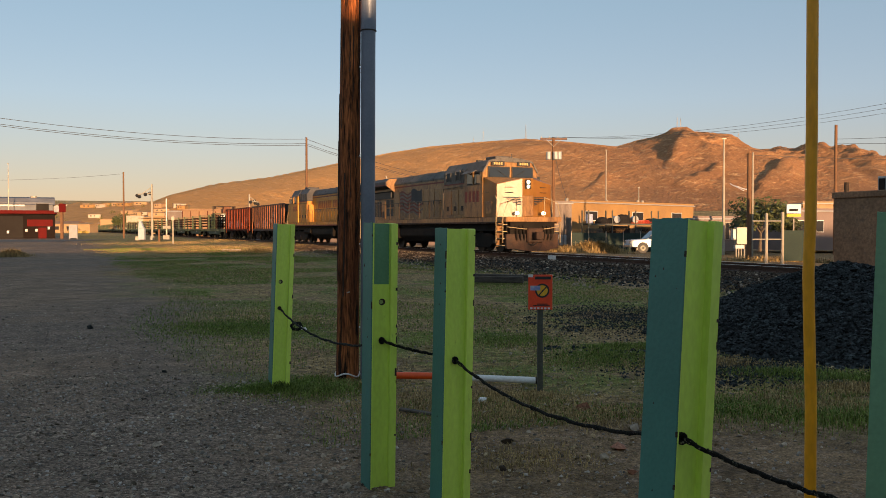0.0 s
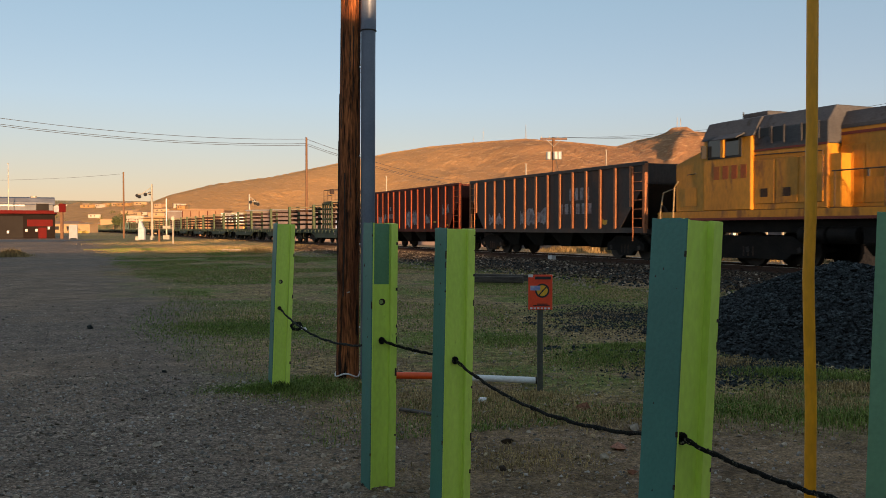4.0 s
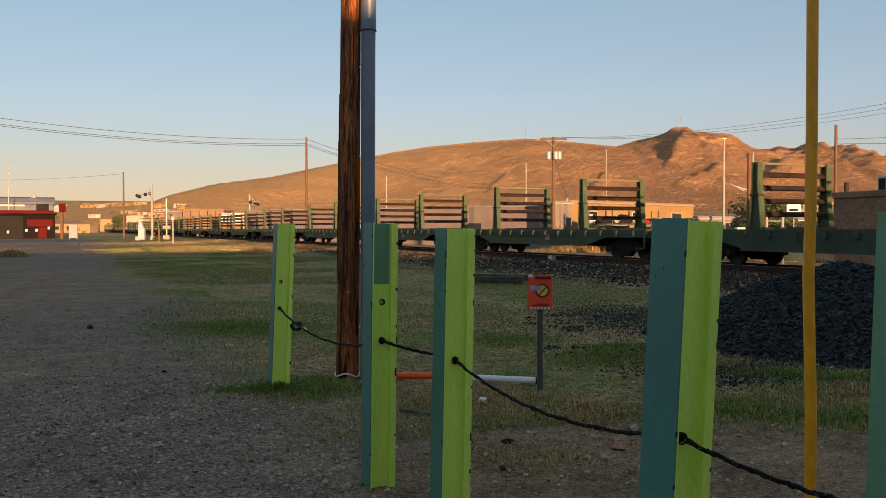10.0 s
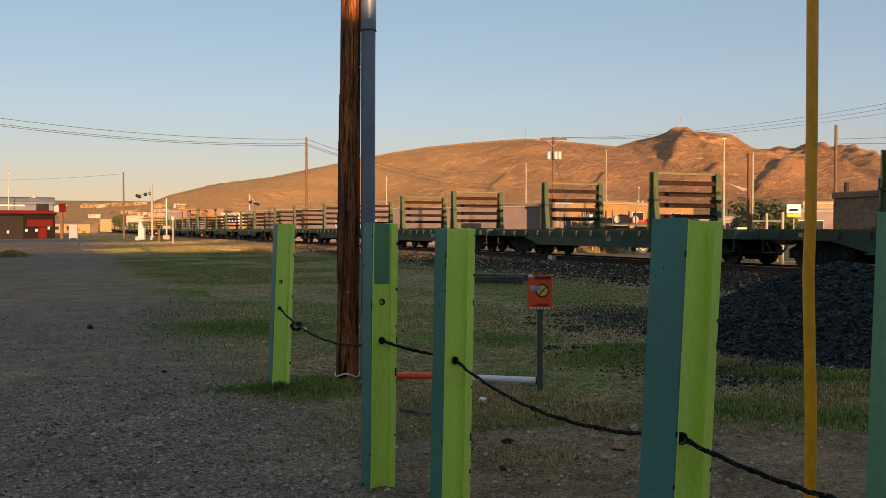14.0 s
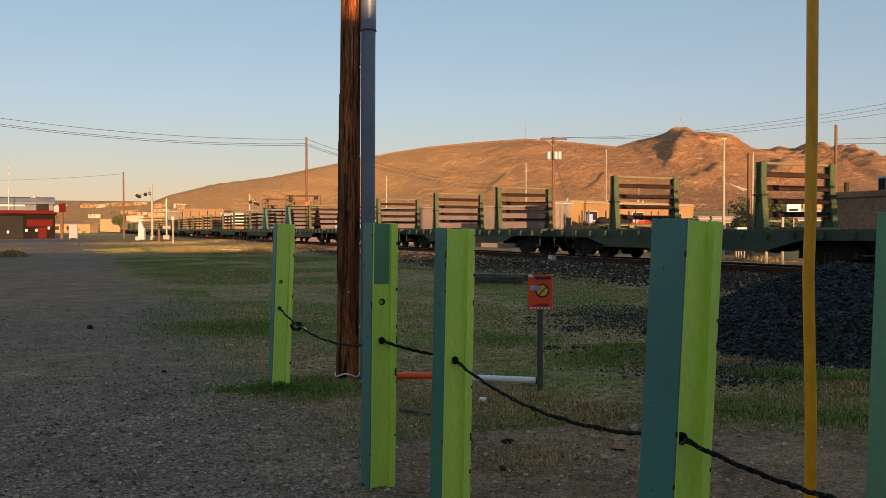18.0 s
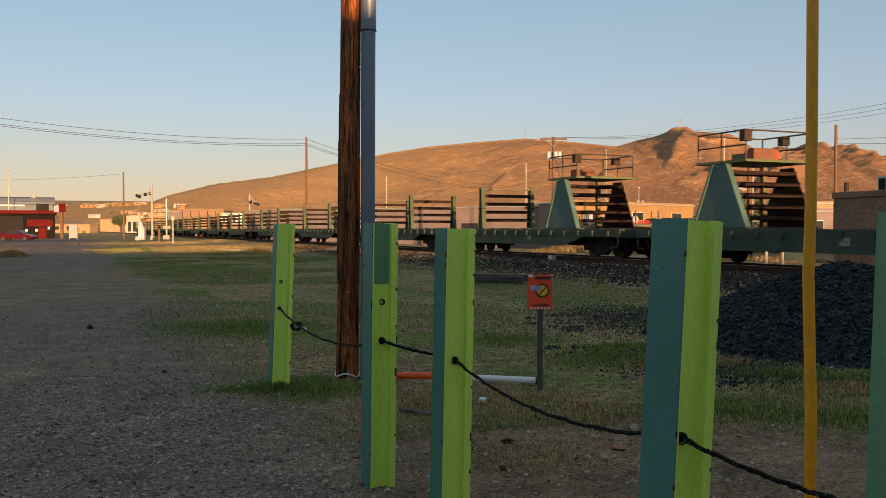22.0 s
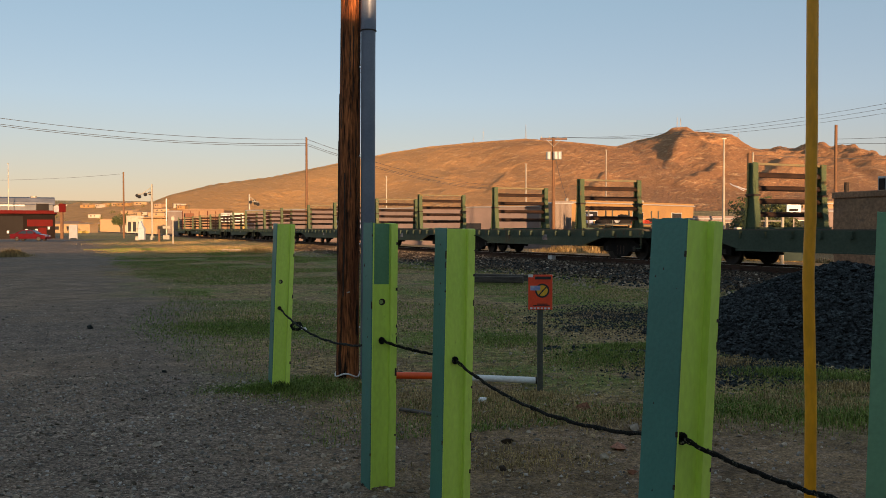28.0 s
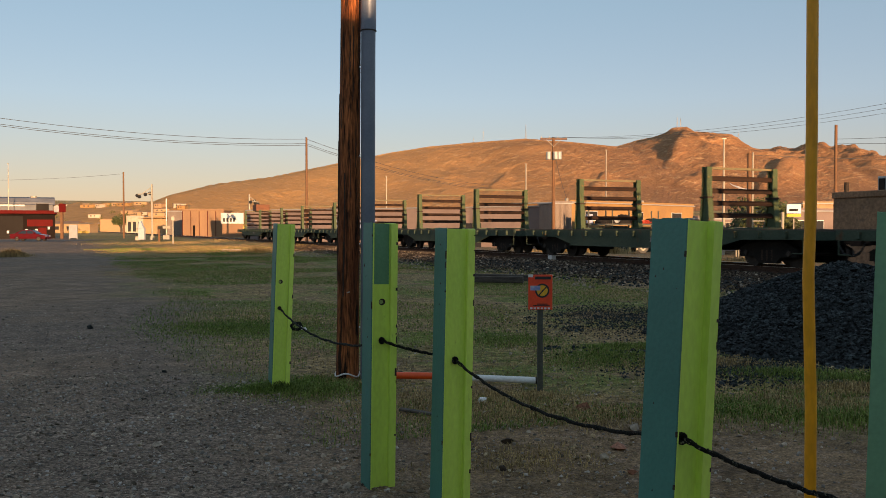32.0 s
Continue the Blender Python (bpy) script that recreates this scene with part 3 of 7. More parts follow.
def ridge_height(x, y, base):
    """The range as if its whole crest stood at one distance."""
    crest_x = x * 2600 / np.maximum(y, 600)
    crest = np.interp(crest_x * 0.35 + x * 0.65, [p[0] for p in SKYLINE], [p[1] for p in SKYLINE])
    foot = 1500
    wob = 90 * fbm(x / 420, y / 420, 3, 3)
    t = smooth_step(0, 1, np.clip((y + wob * smooth_step(0, 500, 2600 - y) - foot) / (2600 - foot), 0, 1)) ** 1.15
    back = 1 - 0.8 * smooth_step(2600, 3500, y)
    z = base + (crest - base) * t * back
    # spurs and gullies that run down the slope
    amount = np.clip((crest - base) / 260, 0, 1.3) * np.sin(np.pi * np.clip(t, 0, 1)) ** 0.7 * (1 - t ** 4)
    u = x + 0.35 * y
    z = z + amount * (15 * (fbm(u / 210, y / 900, 3, 21, True) - 0.3) + 10 * (fbm(u / 70, y / 260, 3, 33, True) - 0.3) + 4 * fbm(x / 26, y / 40, 3, 8))
    rough = np.clip((crest - base) / 260, 0, 1.2) * smooth_step(0.3, 0.8, t)
    z = z + rough * (4.0 + 20.0 * smooth_step(450, 800, x)) * (fbm(x / 32, y / 32, 4, 17, True) - 0.3) - 4 * (1 - smooth_step(0.0, 0.08, t))
    for (x0, y0), (x1, y1), lift, wide in SPURS:
        f = np.clip(((x - x0) * (x1 - x0) + (y - y0) * (y1 - y0)) / ((x1 - x0) ** 2 + (y1 - y0) ** 2), 0, 1)
        d = np.hypot(x - x0 - f * (x1 - x0), y - y0 - f * (y1 - y0))
        # steep on the far side, gentle towards the sun
        side = (x - x0) * (y1 - y0) - (y - y0) * (x1 - x0)
        d = d * np.where(side > 0, 3.2, 0.75)
        z = z + lift * np.exp(-(d / wide) ** 2) * (1 - 0.4 * f) * (1 - np.exp(-((y - 2600) / 40) ** 2) * 0.6)
    limit = 1.55 + (np.interp(x * 2600 / np.maximum(y, 600), [p[0] for p in SKYLINE], [p[1] for p in SKYLINE]) - 1.55) * y / 2600
    knobs = 5 * fbm(x / 17, y / 60, 4, 77, True) * smooth_step(450, 900, x)
    z = np.minimum(z, np.where(y < 2590, limit * 0.985 - 2, limit)) + knobs * np.exp(-((y - 2600) / 60) ** 2)
    return z


def mountain_height(x, y):
    """The crest comes nearer towards the left end of the range."""
    x, y = np.asarray(x, float), np.asarray(y, float)
    u = x / np.maximum(y, 100)
    s = 2600 / (2600 - 1150 * (1 - smooth_step(-0.31, -0.04, u)))
    return ridge_height(x * s, y * s, ground_height(x, y) * s) / s


def rock_material():
    """Dry rock: broad tones, and thin pale and dark strata that dip across the slope."""
    m = material("dry_mountain_rock", (0.4, 0.205, 0.097), (0.32, 0.16, 0.078), 0.006, 0.95, 0, 0.0, 0.22, 0.24, (0.6, 0.36, 0.18), 0.36, (1, 1, 5), 2.4, 0.1)
    nt = m.node_tree
    n, li = nt.nodes, nt.links
    bsdf = n["Principled BSDF"]
    co = n.new("ShaderNodeTexCoord")

    def layers(dip, long, thin, seed, detail=7):
        turn = n.new("ShaderNodeMapping")
        turn.inputs["Rotation"].default_value = (0, radians(dip), 0)
        size = n.new("ShaderNodeVectorMath")
        size.operation = "MULTIPLY_ADD"
        size.inputs[1].default_value = (1 / long, 1 / (long * 1.6), 1 / thin)
        size.inputs[2].default_value = (seed, seed * 0.7, seed * 1.9)
        t = n.new("ShaderNodeTexNoise")
        t.inputs["Scale"].default_value, t.inputs["Detail"].default_value, t.inputs["Roughness"].default_value = 1.0, detail, 0.62
        li.new(co.outputs["Object"], turn.inputs["Vector"])
        li.new(turn.outputs[0], size.inputs[0])
        li.new(size.outputs[0], t.inputs["Vector"])
        return t.outputs[0]

    def blend(value, low, high, colour, amount):
        r = n.new("ShaderNodeMapRange")
        r.inputs["From Min"].default_value, r.inputs["From Max"].default_value = low, high
        r.inputs["To Max"].default_value = amount
        li.new(value, r.inputs["Value"])
        x = n.new("ShaderNodeMix")
        x.data_type = "RGBA"
        x.inputs[7].default_value = (*colour, 1)
        li.new(r.outputs[0], x.inputs[0])
        li.new(bsdf.inputs["Base Color"].links[0].from_socket, x.inputs[6])
        li.new(x.outputs[2], bsdf.inputs["Base Color"])

    pale, dark, scree = layers(24, 20, 5.0, 3.0, 10), layers(33, 16, 4.5, 11.0, 10), layers(60, 60, 22, 7.0)
    blend(scree, 0.5, 0.64, (0.34, 0.165, 0.085), 0.5)
    # golden tone that strengthens to the left, over the nearer, lower hill
    side = n.new("ShaderNodeSeparateXYZ")
    li.new(co.outputs["Object"], side.inputs[0])
    blend(side.outputs[0], 420, -250, (0.66, 0.37, 0.14), 0.6)
    blend(pale, 0.55, 0.68, (0.72, 0.46, 0.25), 0.38)
    blend(dark, 0.56, 0.7, (0.2, 0.095, 0.05), 0.4)
    bump = n.new("ShaderNodeBump")
    tex = n.new("ShaderNodeTexNoise")
    li.new(co.outputs["Object"], tex.inputs["Vector"])
    tex.inputs["Scale"].default_value, tex.inputs["Detail"].default_value, tex.inputs["Roughness"].default_value = 0.045, 10, 0.68
    ledge = n.new("ShaderNodeMath")
    ledge.operation = "MULTIPLY_ADD"
    ledge.inputs[1].default_value = 0.8
    li.new(pale, ledge.inputs[0])
    li.new(tex.outputs[0], ledge.inputs[2])
    bump.inputs["Strength"].default_value, bump.inputs["Distance"].default_value = 0.6, 12.0
    li.new(ledge.outputs[0], bump.inputs["Height"])
    li.new(bump.outputs[0], bsdf.inputs["Normal"])
    return m


mx = np.concatenate([np.linspace(-2500, -1100, 40)[:-1], np.linspace(-1100, 1700, 400), np.linspace(1700, 3200, 40)[1:]])
my = np.concatenate([np.linspace(700, 2600, 240), np.linspace(2600, 3600, 30)[1:]])
tagged(sheet("mountain", mx, my, mountain_height, rock_material()), "bare brown desert mountain range in low sun", "mountain", kind="structure")


def radio_mast(x, y, top):
    z = float(mountain_height(np.array(x), np.array(y))) - 3
    o = thing("radio_mast", pose(x, y, z), "thin distant lattice radio mast on the ridge", "mast", "masts on the ridge")
    s = Shape()
    for k in range(3):
        a = 2.1 * k
        s.tube((2 * math.cos(a), 2 * math.sin(a), 0), (0.4 * math.cos(a), 0.4 * math.sin(a), top - z), 0.35, 0.25, 5)
    part("lattice", s, GALV, o)
    part("antenna", Shape().tube((0, 0, top - z), (0, 0, top - z + 8), 0.2, 0.12, 5), GALV, o)


radio_mast(681.8, 2595, 328.4)
radio_mast(691.7, 2595, 321.8)
radio_mast(241.0, 2595, 305.3)
radio_mast(117.2, 2595, 288.8)
radio_mast(89.141, 2595, 264.0)
radio_mast(860.0, 2595, 282.2)

# white hillside mark
mark_y = 1840
for dx0, dx1, dz0, dz1 in ((-14, 12, 4, -2), (-14, 2, 4, -5)):
    pts = []
    for k in range(9):
        f = k / 8
        px, py = 613.3 + dx0 + (dx1 - dx0) * f, mark_y - (dz0 + (dz1 - dz0) * f) * -4
        pts.append((px, py, float(mountain_height(np.array(px), np.array(py))) + 1.0))
    solid("hillside_mark", Shape().path(pts, 1.3), WHITEPAINT, pose(0, 0, 0), "white painted stone mark on the mountainside", "landmark", "strokes of the hillside mark")

# ---- unseen blocks behind the camera, added to keep the lot in shade ----
E_SUN, E_SIDE = Vector((SUN_X, SUN_Y, 0)), Vector((-SUN_Y, SUN_X, 0))


def shade_block(name, side0, side1, near, deep, height):
    c = E_SUN * (near + deep / 2) + E_SIDE * ((side0 + side1) / 2)
    o = thing(name, pose(c.x, c.y, -0.1, 0, 0, math.degrees(math.atan2(E_SIDE.y, E_SIDE.x))), "unseen flat-roofed block added to shade the lot", "building", kind="structure")
    w, d = (side1 - side0) / 2, deep / 2
    part("wall", Shape().box(-w, w, -d, d, 0, height - 0.25), TANSTUCCO, o)
    part("roof", Shape().box(-w - 0.2, w + 0.2, -d - 0.2, d + 0.2, height - 0.25, height), METALROOF, o)


shade_block("warehouse_behind", -60, 13.5, 14, 12, 5.45)
shade_block("depot_across_track", 13.5, 20, 75, 10, 8.6)
shade_block("hall_across_track", 20, 27, 45, 12, 5.6)
shade_block("store_across_track", 46, 95, 60, 14, 9.8)

# ---- railway track ----
RAIL_PROFILE = [(-0.07, -0.17), (0.07, -0.17), (0.07, -0.155), (0.012, -0.13), (0.012, -0.045), (0.037, -0.035), (0.037, 0), (-0.037, 0), (-0.037, -0.035), (-0.012, -0.045), (-0.012, -0.13), (-0.07, -0.155)]
track = thing("railway_track", on_track(0), "straight single railway track on dark ballast", "railway", kind="structure")
for side in (-0.754, 0.754):
    part("rail", Shape().prism([(side + a, b) for a, b in RAIL_PROFILE], -640, 500, "x"), RAILRUST, track)
    part("rail_head", Shape().box(-640, 500, side - 0.036, side + 0.036, -0.018, 0.004), RAILSTEEL, track, "polished running surface")
tie = Shape().box(-0.11, 0.11, -1.3, 1.3, -0.36, -0.172).mesh("tie", TIEWOOD, 0.012)
for i in range(300):
    part("tie", tie, TIEWOOD, track, at=pose(-125 + i * 0.52, random.uniform(-0.03, 0.03), random.uniform(-0.008, 0.008), 0, 0, random.uniform(-1, 1)))
rest = Shape()
for i in range(800):
    x = -125.5 - i * 0.56
    rest.box(x - 0.11, x + 0.11, -1.3, 1.3, -0.36, -0.172)
tagged(part("far_ties", rest, TIEWOOD, track), kind="stuff")
plate = Shape().box(-0.1, 0.1, -0.17, 0.17, -0.172, -0.155).box(-0.03, 0.03, -0.12, -0.06, -0.155, -0.12).box(-0.03, 0.03, 0.06, 0.12, -0.155, -0.12).mesh("tie_plate", RAILRUST)
for i in range(140):
    part("tie_plate", plate, RAILRUST, track, at=pose(-60 + i * 0.52, -0.754, 0))
for x in (-33.4, -24.1):
    part("rail_joint_box", Shape().box(-0.18, 0.18, -0.1, 0.1, -0.2, 0.02), WHITEPAINT, track, "small pale box beside the rail", at=pose(x, -1.05, -0.02))


# ---- buildings beyond the track ----
def windows_on(o, spots, w, h, y, z, frame_mat=WHITEPAINT):
    for x in spots:
        f = part("window", Shape().box(x - w / 2 - 0.06, x + w / 2 + 0.06, y - 0.05, y + 0.02, z - 0.06, z + h + 0.06), frame_mat, o)
        part("pane", Shape().box(x - w / 2, x + w / 2, y - 0.075, y - 0.045, z, z + h), WINDOWDARK, f)


def shed(name, x, y, turn, long, deep, high, wall, roof, label, category="building", base=0.15, over=0.15):
    """A flat-roofed block whose front wall starts at x, y and runs along its own x axis."""
    o = thing(name, pose(x, y, base, 0, 0, turn), label, category)
    part("wall", Shape().box(0, long, 0, deep, -0.4, high - 0.12), wall, o)
    part("roof", Shape().box(-over, long + over, -over, deep + over, high - 0.12, high), roof, o, bevel=0.02)
    part("parapet", Shape().box(-0.05, long + 0.05, -0.05, 0.1, high, high + 0.18), wall, o)
    return o


tan = shed("tan_workshop", 12.882, 90, 44, 23.8, 9, 4.855, TANSTUCCO, METALROOF, "low tan stucco workshop lit by low sun", base=-0.5)
windows_on(tan, (3.5, 12.0, 20.0), 2.0, 0.9, 0, 3.0)
part("door", Shape().box(9.0, 9.95, -0.06, 0.02, 0.05, 2.1), BROWNMETAL, tan)
for x, h in ((2, 0.35), (9, 0.3), (15, 0.4), (16, 0.4)):
    part("roof_vent", Shape().tube((x, 2, 4.7), (x, 2, 4.95 + h), 0.16, n=8), GALV, tan)

pink = shed("pink_block_building", 11.412, 92, 134, 42, 9, 4.508, PINKSTUCCO, METALROOF, "long low pinkish block building beside the track", base=-0.5)
for x in (0.6,):
    f = part("window", Shape().box(x - 0.1, x + 0.75, 8.98, 9.06, 2.2, 3.6), BROWNMETAL, pink)
    part("pane", Shape().box(x, x + 0.65, 9.03, 9.09, 2.3, 3.5), WINDOWDARK, f)
part("dark_doorway", Shape().box(8.4, 10.8, 8.99, 9.05, 0, 2.7), WINDOWDARK, pink)
part("sign_board", Shape().box(22, 28, 8.99, 9.06, 1.9, 3.1), BLUEPRINT, pink, "faded blue lettered board")
pink.matrix_basis = pose(11.412 + 9 * 0.5, 92 + 9 * 0.866, -0.5, 0, 0, 150)

corr = shed("corrugated_shed", 10.86, 88, 20, 2.1, 3, 4.681, CORRUGATED, METALROOF, "rusty corrugated metal shed end", base=-0.5)
for k in range(14):
    part("sheet_rib", Shape().box(0.05 + k * 0.135, 0.1 + k * 0.135, -0.035, 0.0, 0, 4.5), CORRUGATED, corr)
for k in (0.35, 0.75, 1.15):
    part("meter_box", Shape().box(k, k + 0.3, -0.18, -0.036, 0.5, 1.5), TRANSFORMER, corr, bevel=0.02)

# yard: storage rack with tarped goods, screened fence, pickup
YARD = pose(13.75, 84, -0.2, 0, 0, 24)
rack = thing("storage_rack", YARD, "open steel pallet rack stacked with pipes and boards", "rack")
for x in (0, 2.7, 5.4, 8.1):
    for y in (0, 1.1):
        part("post", Shape().box(x - 0.05, x + 0.05, y - 0.05, y + 0.05, 0, 3.55), STEELPOST, rack)
for z in (1.3, 2.25):
    for y in (0, 1.1):
        part("beam", Shape().box(0, 8.1, y - 0.05, y + 0.05, z - 0.12, z), STEELPOST, rack)
    part("deck", Shape().box(0.02, 8.08, 0.06, 1.05, z + 0.003, z + 0.04), DECKWOOD, rack)
def stored(name, shape, mat, x, z, label, category, bevel=0.0, smooth=False, y=0.0):
    return solid(name, shape, mat, YARD @ pose(x, y, z), label, category, "goods on the rack", bevel=bevel, smooth=smooth)


def tarped_mound(w, h, seed):
    """A round-topped pile under a draped tarp."""
    rg, rings = random.Random(seed), []
    for j in range(7):
        f = j / 6
        r, z = math.cos(f * 1.45) ** 0.6, h * math.sin(f * 1.5)
        rings.append([(w / 2 * r * math.cos(a) * rg.uniform(0.93, 1.05), 0.52 + 0.46 * r * math.sin(a), z * rg.uniform(0.95, 1.03)) for a in [6.283 * i / 14 for i in range(14)]])
    return Shape().loft(rings)


def board_stack(w, layers, seed):
    rg, s, z = random.Random(seed), Shape(), 0.0
    for j in range(layers):
        h, a = rg.uniform(0.05, 0.11), rg.uniform(-0.12, 0.12)
        s.box(-w / 2 + a, w / 2 + a * rg.uniform(-1, 1), 0.08, 0.95, z, z + h)
        z += h + 0.012
    return s


for k in range(5):
    stored("board_stack", board_stack(1.45, 6 + k % 3, 40 + k), (DECKWOOD, BEAMBROWN, DARKDOOR, DECKWOOD, BEAMBROWN)[k], 1.0 + 1.5 * k, 1.345, "stack of dark weathered boards on the rack", "boards")
for x, w, h, k in ((1.9, 1.5, 0.62, 1), (4.3, 1.75, 0.9, 2), (2.9, 1.2, 0.55, 3), (7.4, 1.0, 0.5, 4)):
    stored("tarped_pile", tarped_mound(w, h, k), TARP, x, 2.295, "round pile under a black tarp", "tarp pile", smooth=True)
for k, x in enumerate((3.3, 5.45)):
    stored("white_reel", Shape().tube((0, 0, 0), (0, 0.5, 0), 0.31, n=16).tube((0, -0.03, 0), (0, 0.02, 0), 0.35, n=16), TRANSFORMER, x, 2.7, "white round cable reel among tarped piles", "reel", y=0.1)
for k in range(7):
    frame_pile = Shape()
    for q in range(4):
        frame_pile.tube((-0.75, 0.1 + q * 0.2, 0), (0.75, 0.1 + q * 0.2, 0.02), 0.03, n=6)
    for q in (-0.7, 0, 0.7):
        frame_pile.tube((q, 0.1, 0), (q, 0.75, 0), 0.025, n=6)
    stored("steel_trestle", frame_pile, TOOLRED, 5.9 + 0.2 * k + random.uniform(-0.2, 0.25), 2.33 + (k % 4) * 0.09, "red steel trestle in a loose pile", "trestle", y=random.uniform(-0.05, 0.1))
stored("blue_barrel", Shape().tube((0, 0, 0), (0, 0, 0.9), 0.32, n=14), BLUEPRINT, 0.45, 2.3, "blue plastic barrel on the pallet rack", "barrel", smooth=True, y=0.5)
for k in range(9):
    stored("stored_bundle", Shape().box(-0.25, 0.25, 0.1, 0.9, 0, random.uniform(0.3, 0.7)), (TARP, WHITEPAINT, DARKDOOR, BEAMBROWN, TARP)[k % 5], 0.6 + k * 0.85, 0.0, "bundle standing under the pallet rack", "bundle", bevel=0.05)

fence = thing("screened_fence", pose(11.552, 80, -0.4), "dark green screened chain-link yard fence", "fence")
for k in range(11):
    part("fence_post", Shape().tube((k * 1.6, k * 0.2, -0.2), (k * 1.6, k * 0.2, 1.75), 0.04), GALV, fence)
    if k < 10:
        part("screen", Shape().prism([(k * 1.6, k * 0.2), (k * 1.6 + 1.6, k * 0.2 + 0.2), (k * 1.6 + 1.6, k * 0.2 + 0.23), (k * 1.6, k * 0.2 + 0.03)], -0.1, 1.6 + random.uniform(-0.08, 0.06)), FENCEGREEN, fence)


def car_body(lower, cabin, half, z0, z1, z2):
    """A car shell: lower side outline swept across, and a cabin that leans in."""
    s = Shape()
    rings = []
    for y, k in ((-half, 0.94), (-half * 0.96, 1.0), (half * 0.96, 1.0), (half, 0.94)):
        rings.append([(x * (1 if k == 1 else 0.985), y, z0 + (z - z0) * k) for x, z in lower])
    s.loft(rings)
    top = []
    for y, f in ((-half * 0.93, 0), (-half * 0.74, 1), (half * 0.74, 1), (half * 0.93, 0)):
        top.append([(x, y, z1 - 0.02 + (z - z1 + 0.02) * (1 if f else 0.02)) for x, z in cabin])
    s.loft(top)
    return s


def wheel_under(o, x, y, r, w, part_name="wheel"):
    g = part(part_name, Shape().tube((0, -w / 2, 0), (0, w / 2, 0), r, n=20), RUBBER, o, smooth=True, at=pose(x, y, r))
    part("rim", Shape().tube((0, -w / 2 - 0.012, 0), (0, w / 2 + 0.012, 0), r * 0.6, n=10), STEELPOST, g)
    part("hub", Shape().tube((0, -w / 2 - 0.03, 0), (0, w / 2 + 0.03, 0), r * 0.2, n=6), RUBBER, g)
    return g


pickup = thing("pickup_truck", pose(14.724 + 2.7, 71, -0.3, 0, 0, 184), "white extended-cab pickup truck parked by the fence", "pickup")
LOW = [(-2.7, 0.5), (2.65, 0.45), (2.72, 0.7), (2.68, 0.98), (1.35, 1.08), (-0.6, 1.08), (-2.72, 1.05)]
CAB = [(1.35, 1.08), (0.7, 1.72), (-0.75, 1.76), (-0.95, 1.08)]
part("body", car_body(LOW, CAB, 0.95, 0.45, 1.08, 1.75), CARWHITE, pickup, bevel=0.015)
for s in (-1, 1):
    for a, b, c, d in ((1.12, 0.66, 0.12, 0.12), (0.02, 0.02, -0.6, -0.7)):
        part("side_window", Shape().quad((a, s * 0.9, 1.12), (b, s * 0.76, 1.62), (c, s * 0.76, 1.64), (d, s * 0.9, 1.12)), CABGLASS, pickup)
    part("mirror", Shape().box(1.0, 1.12, s * 0.96 - 0.09, s * 0.96 + 0.09, 1.1, 1.32), BLACKPAINT, pickup)
    part("headlight", Shape().box(2.6, 2.72, s * 0.7 - 0.18, s * 0.7 + 0.18, 0.74, 0.92), CHROME, pickup)
    for x in (1.75, -1.75):
        wheel_under(pickup, x, s * 0.84, 0.37, 0.24)
        part("wheel_arch", Shape().tube((x, s * 0.95, 0.4), (x, s * 0.965, 0.4), 0.44, n=16), BLACKPAINT, pickup)
part("windscreen", Shape().quad((1.33, -0.82, 1.13), (1.33, 0.82, 1.13), (0.76, 0.66, 1.68), (0.76, -0.66, 1.68)), CABGLASS, pickup)
part("bumper", Shape().box(2.66, 2.8, -0.9, 0.9, 0.42, 0.62), CHROME, pickup, bevel=0.02)


# ---- poles, wires and yard things beyond the track ----
def utility_pole(x, y, top, r=0.14, mat=OLDPOLE, arms=(), tanks=0, label="weathered wooden utility pole", base=0.1):
    o = thing("utility_pole", pose(x, y, base), label, "utility pole", "utility poles")
    part("pole", Shape().tube((0, 0, -0.3), (0, 0, top - base), r, r * 0.72, 12), mat, o, smooth=True)
    for z, half in arms:
        part("crossarm", Shape().box(-half, half, -0.16, -0.04, z - base - 0.06, z - base + 0.06), mat, o)
        for k in range(4):
            ix = -half * 0.92 + k * half * 0.613
            part("insulator", Shape().tube((ix, -0.1, z - base + 0.06), (ix, -0.1, z - base + 0.2), 0.05, 0.035, 8), TRANSFORMER, o)
        for s in (-1, 1):
            part("brace", Shape().tube((s * half * 0.55, -0.15, z - base - 0.05), (0, -0.15, z - base - 0.6), 0.025), GALV, o)
    for k in range(tanks):
        ix = (-0.42, 0.12, 0.42)[k]
        part("transformer", Shape().tube((ix, -0.28, top - base - 1.75), (ix, -0.28, top - base - 1.15), 0.19, n=12), TRANSFORMER, o, "grey transformer can", smooth=True)
    return o


def wire(points, sag, r=0.014, label="thin black overhead wire"):
    pts = []
    for a, b in zip(points, points[1:]):
        for k in range(14 if b is not points[-1] else 15):
            f = k / 14
            p = Vector(a).lerp(Vector(b), f)
            pts.append((p.x, p.y, p.z - sag * 4 * f * (1 - f)))
    solid("overhead_wire", Shape().path(pts, r, 5), WIRE, pose(0, 0, 0), label, "wire", "overhead wires")


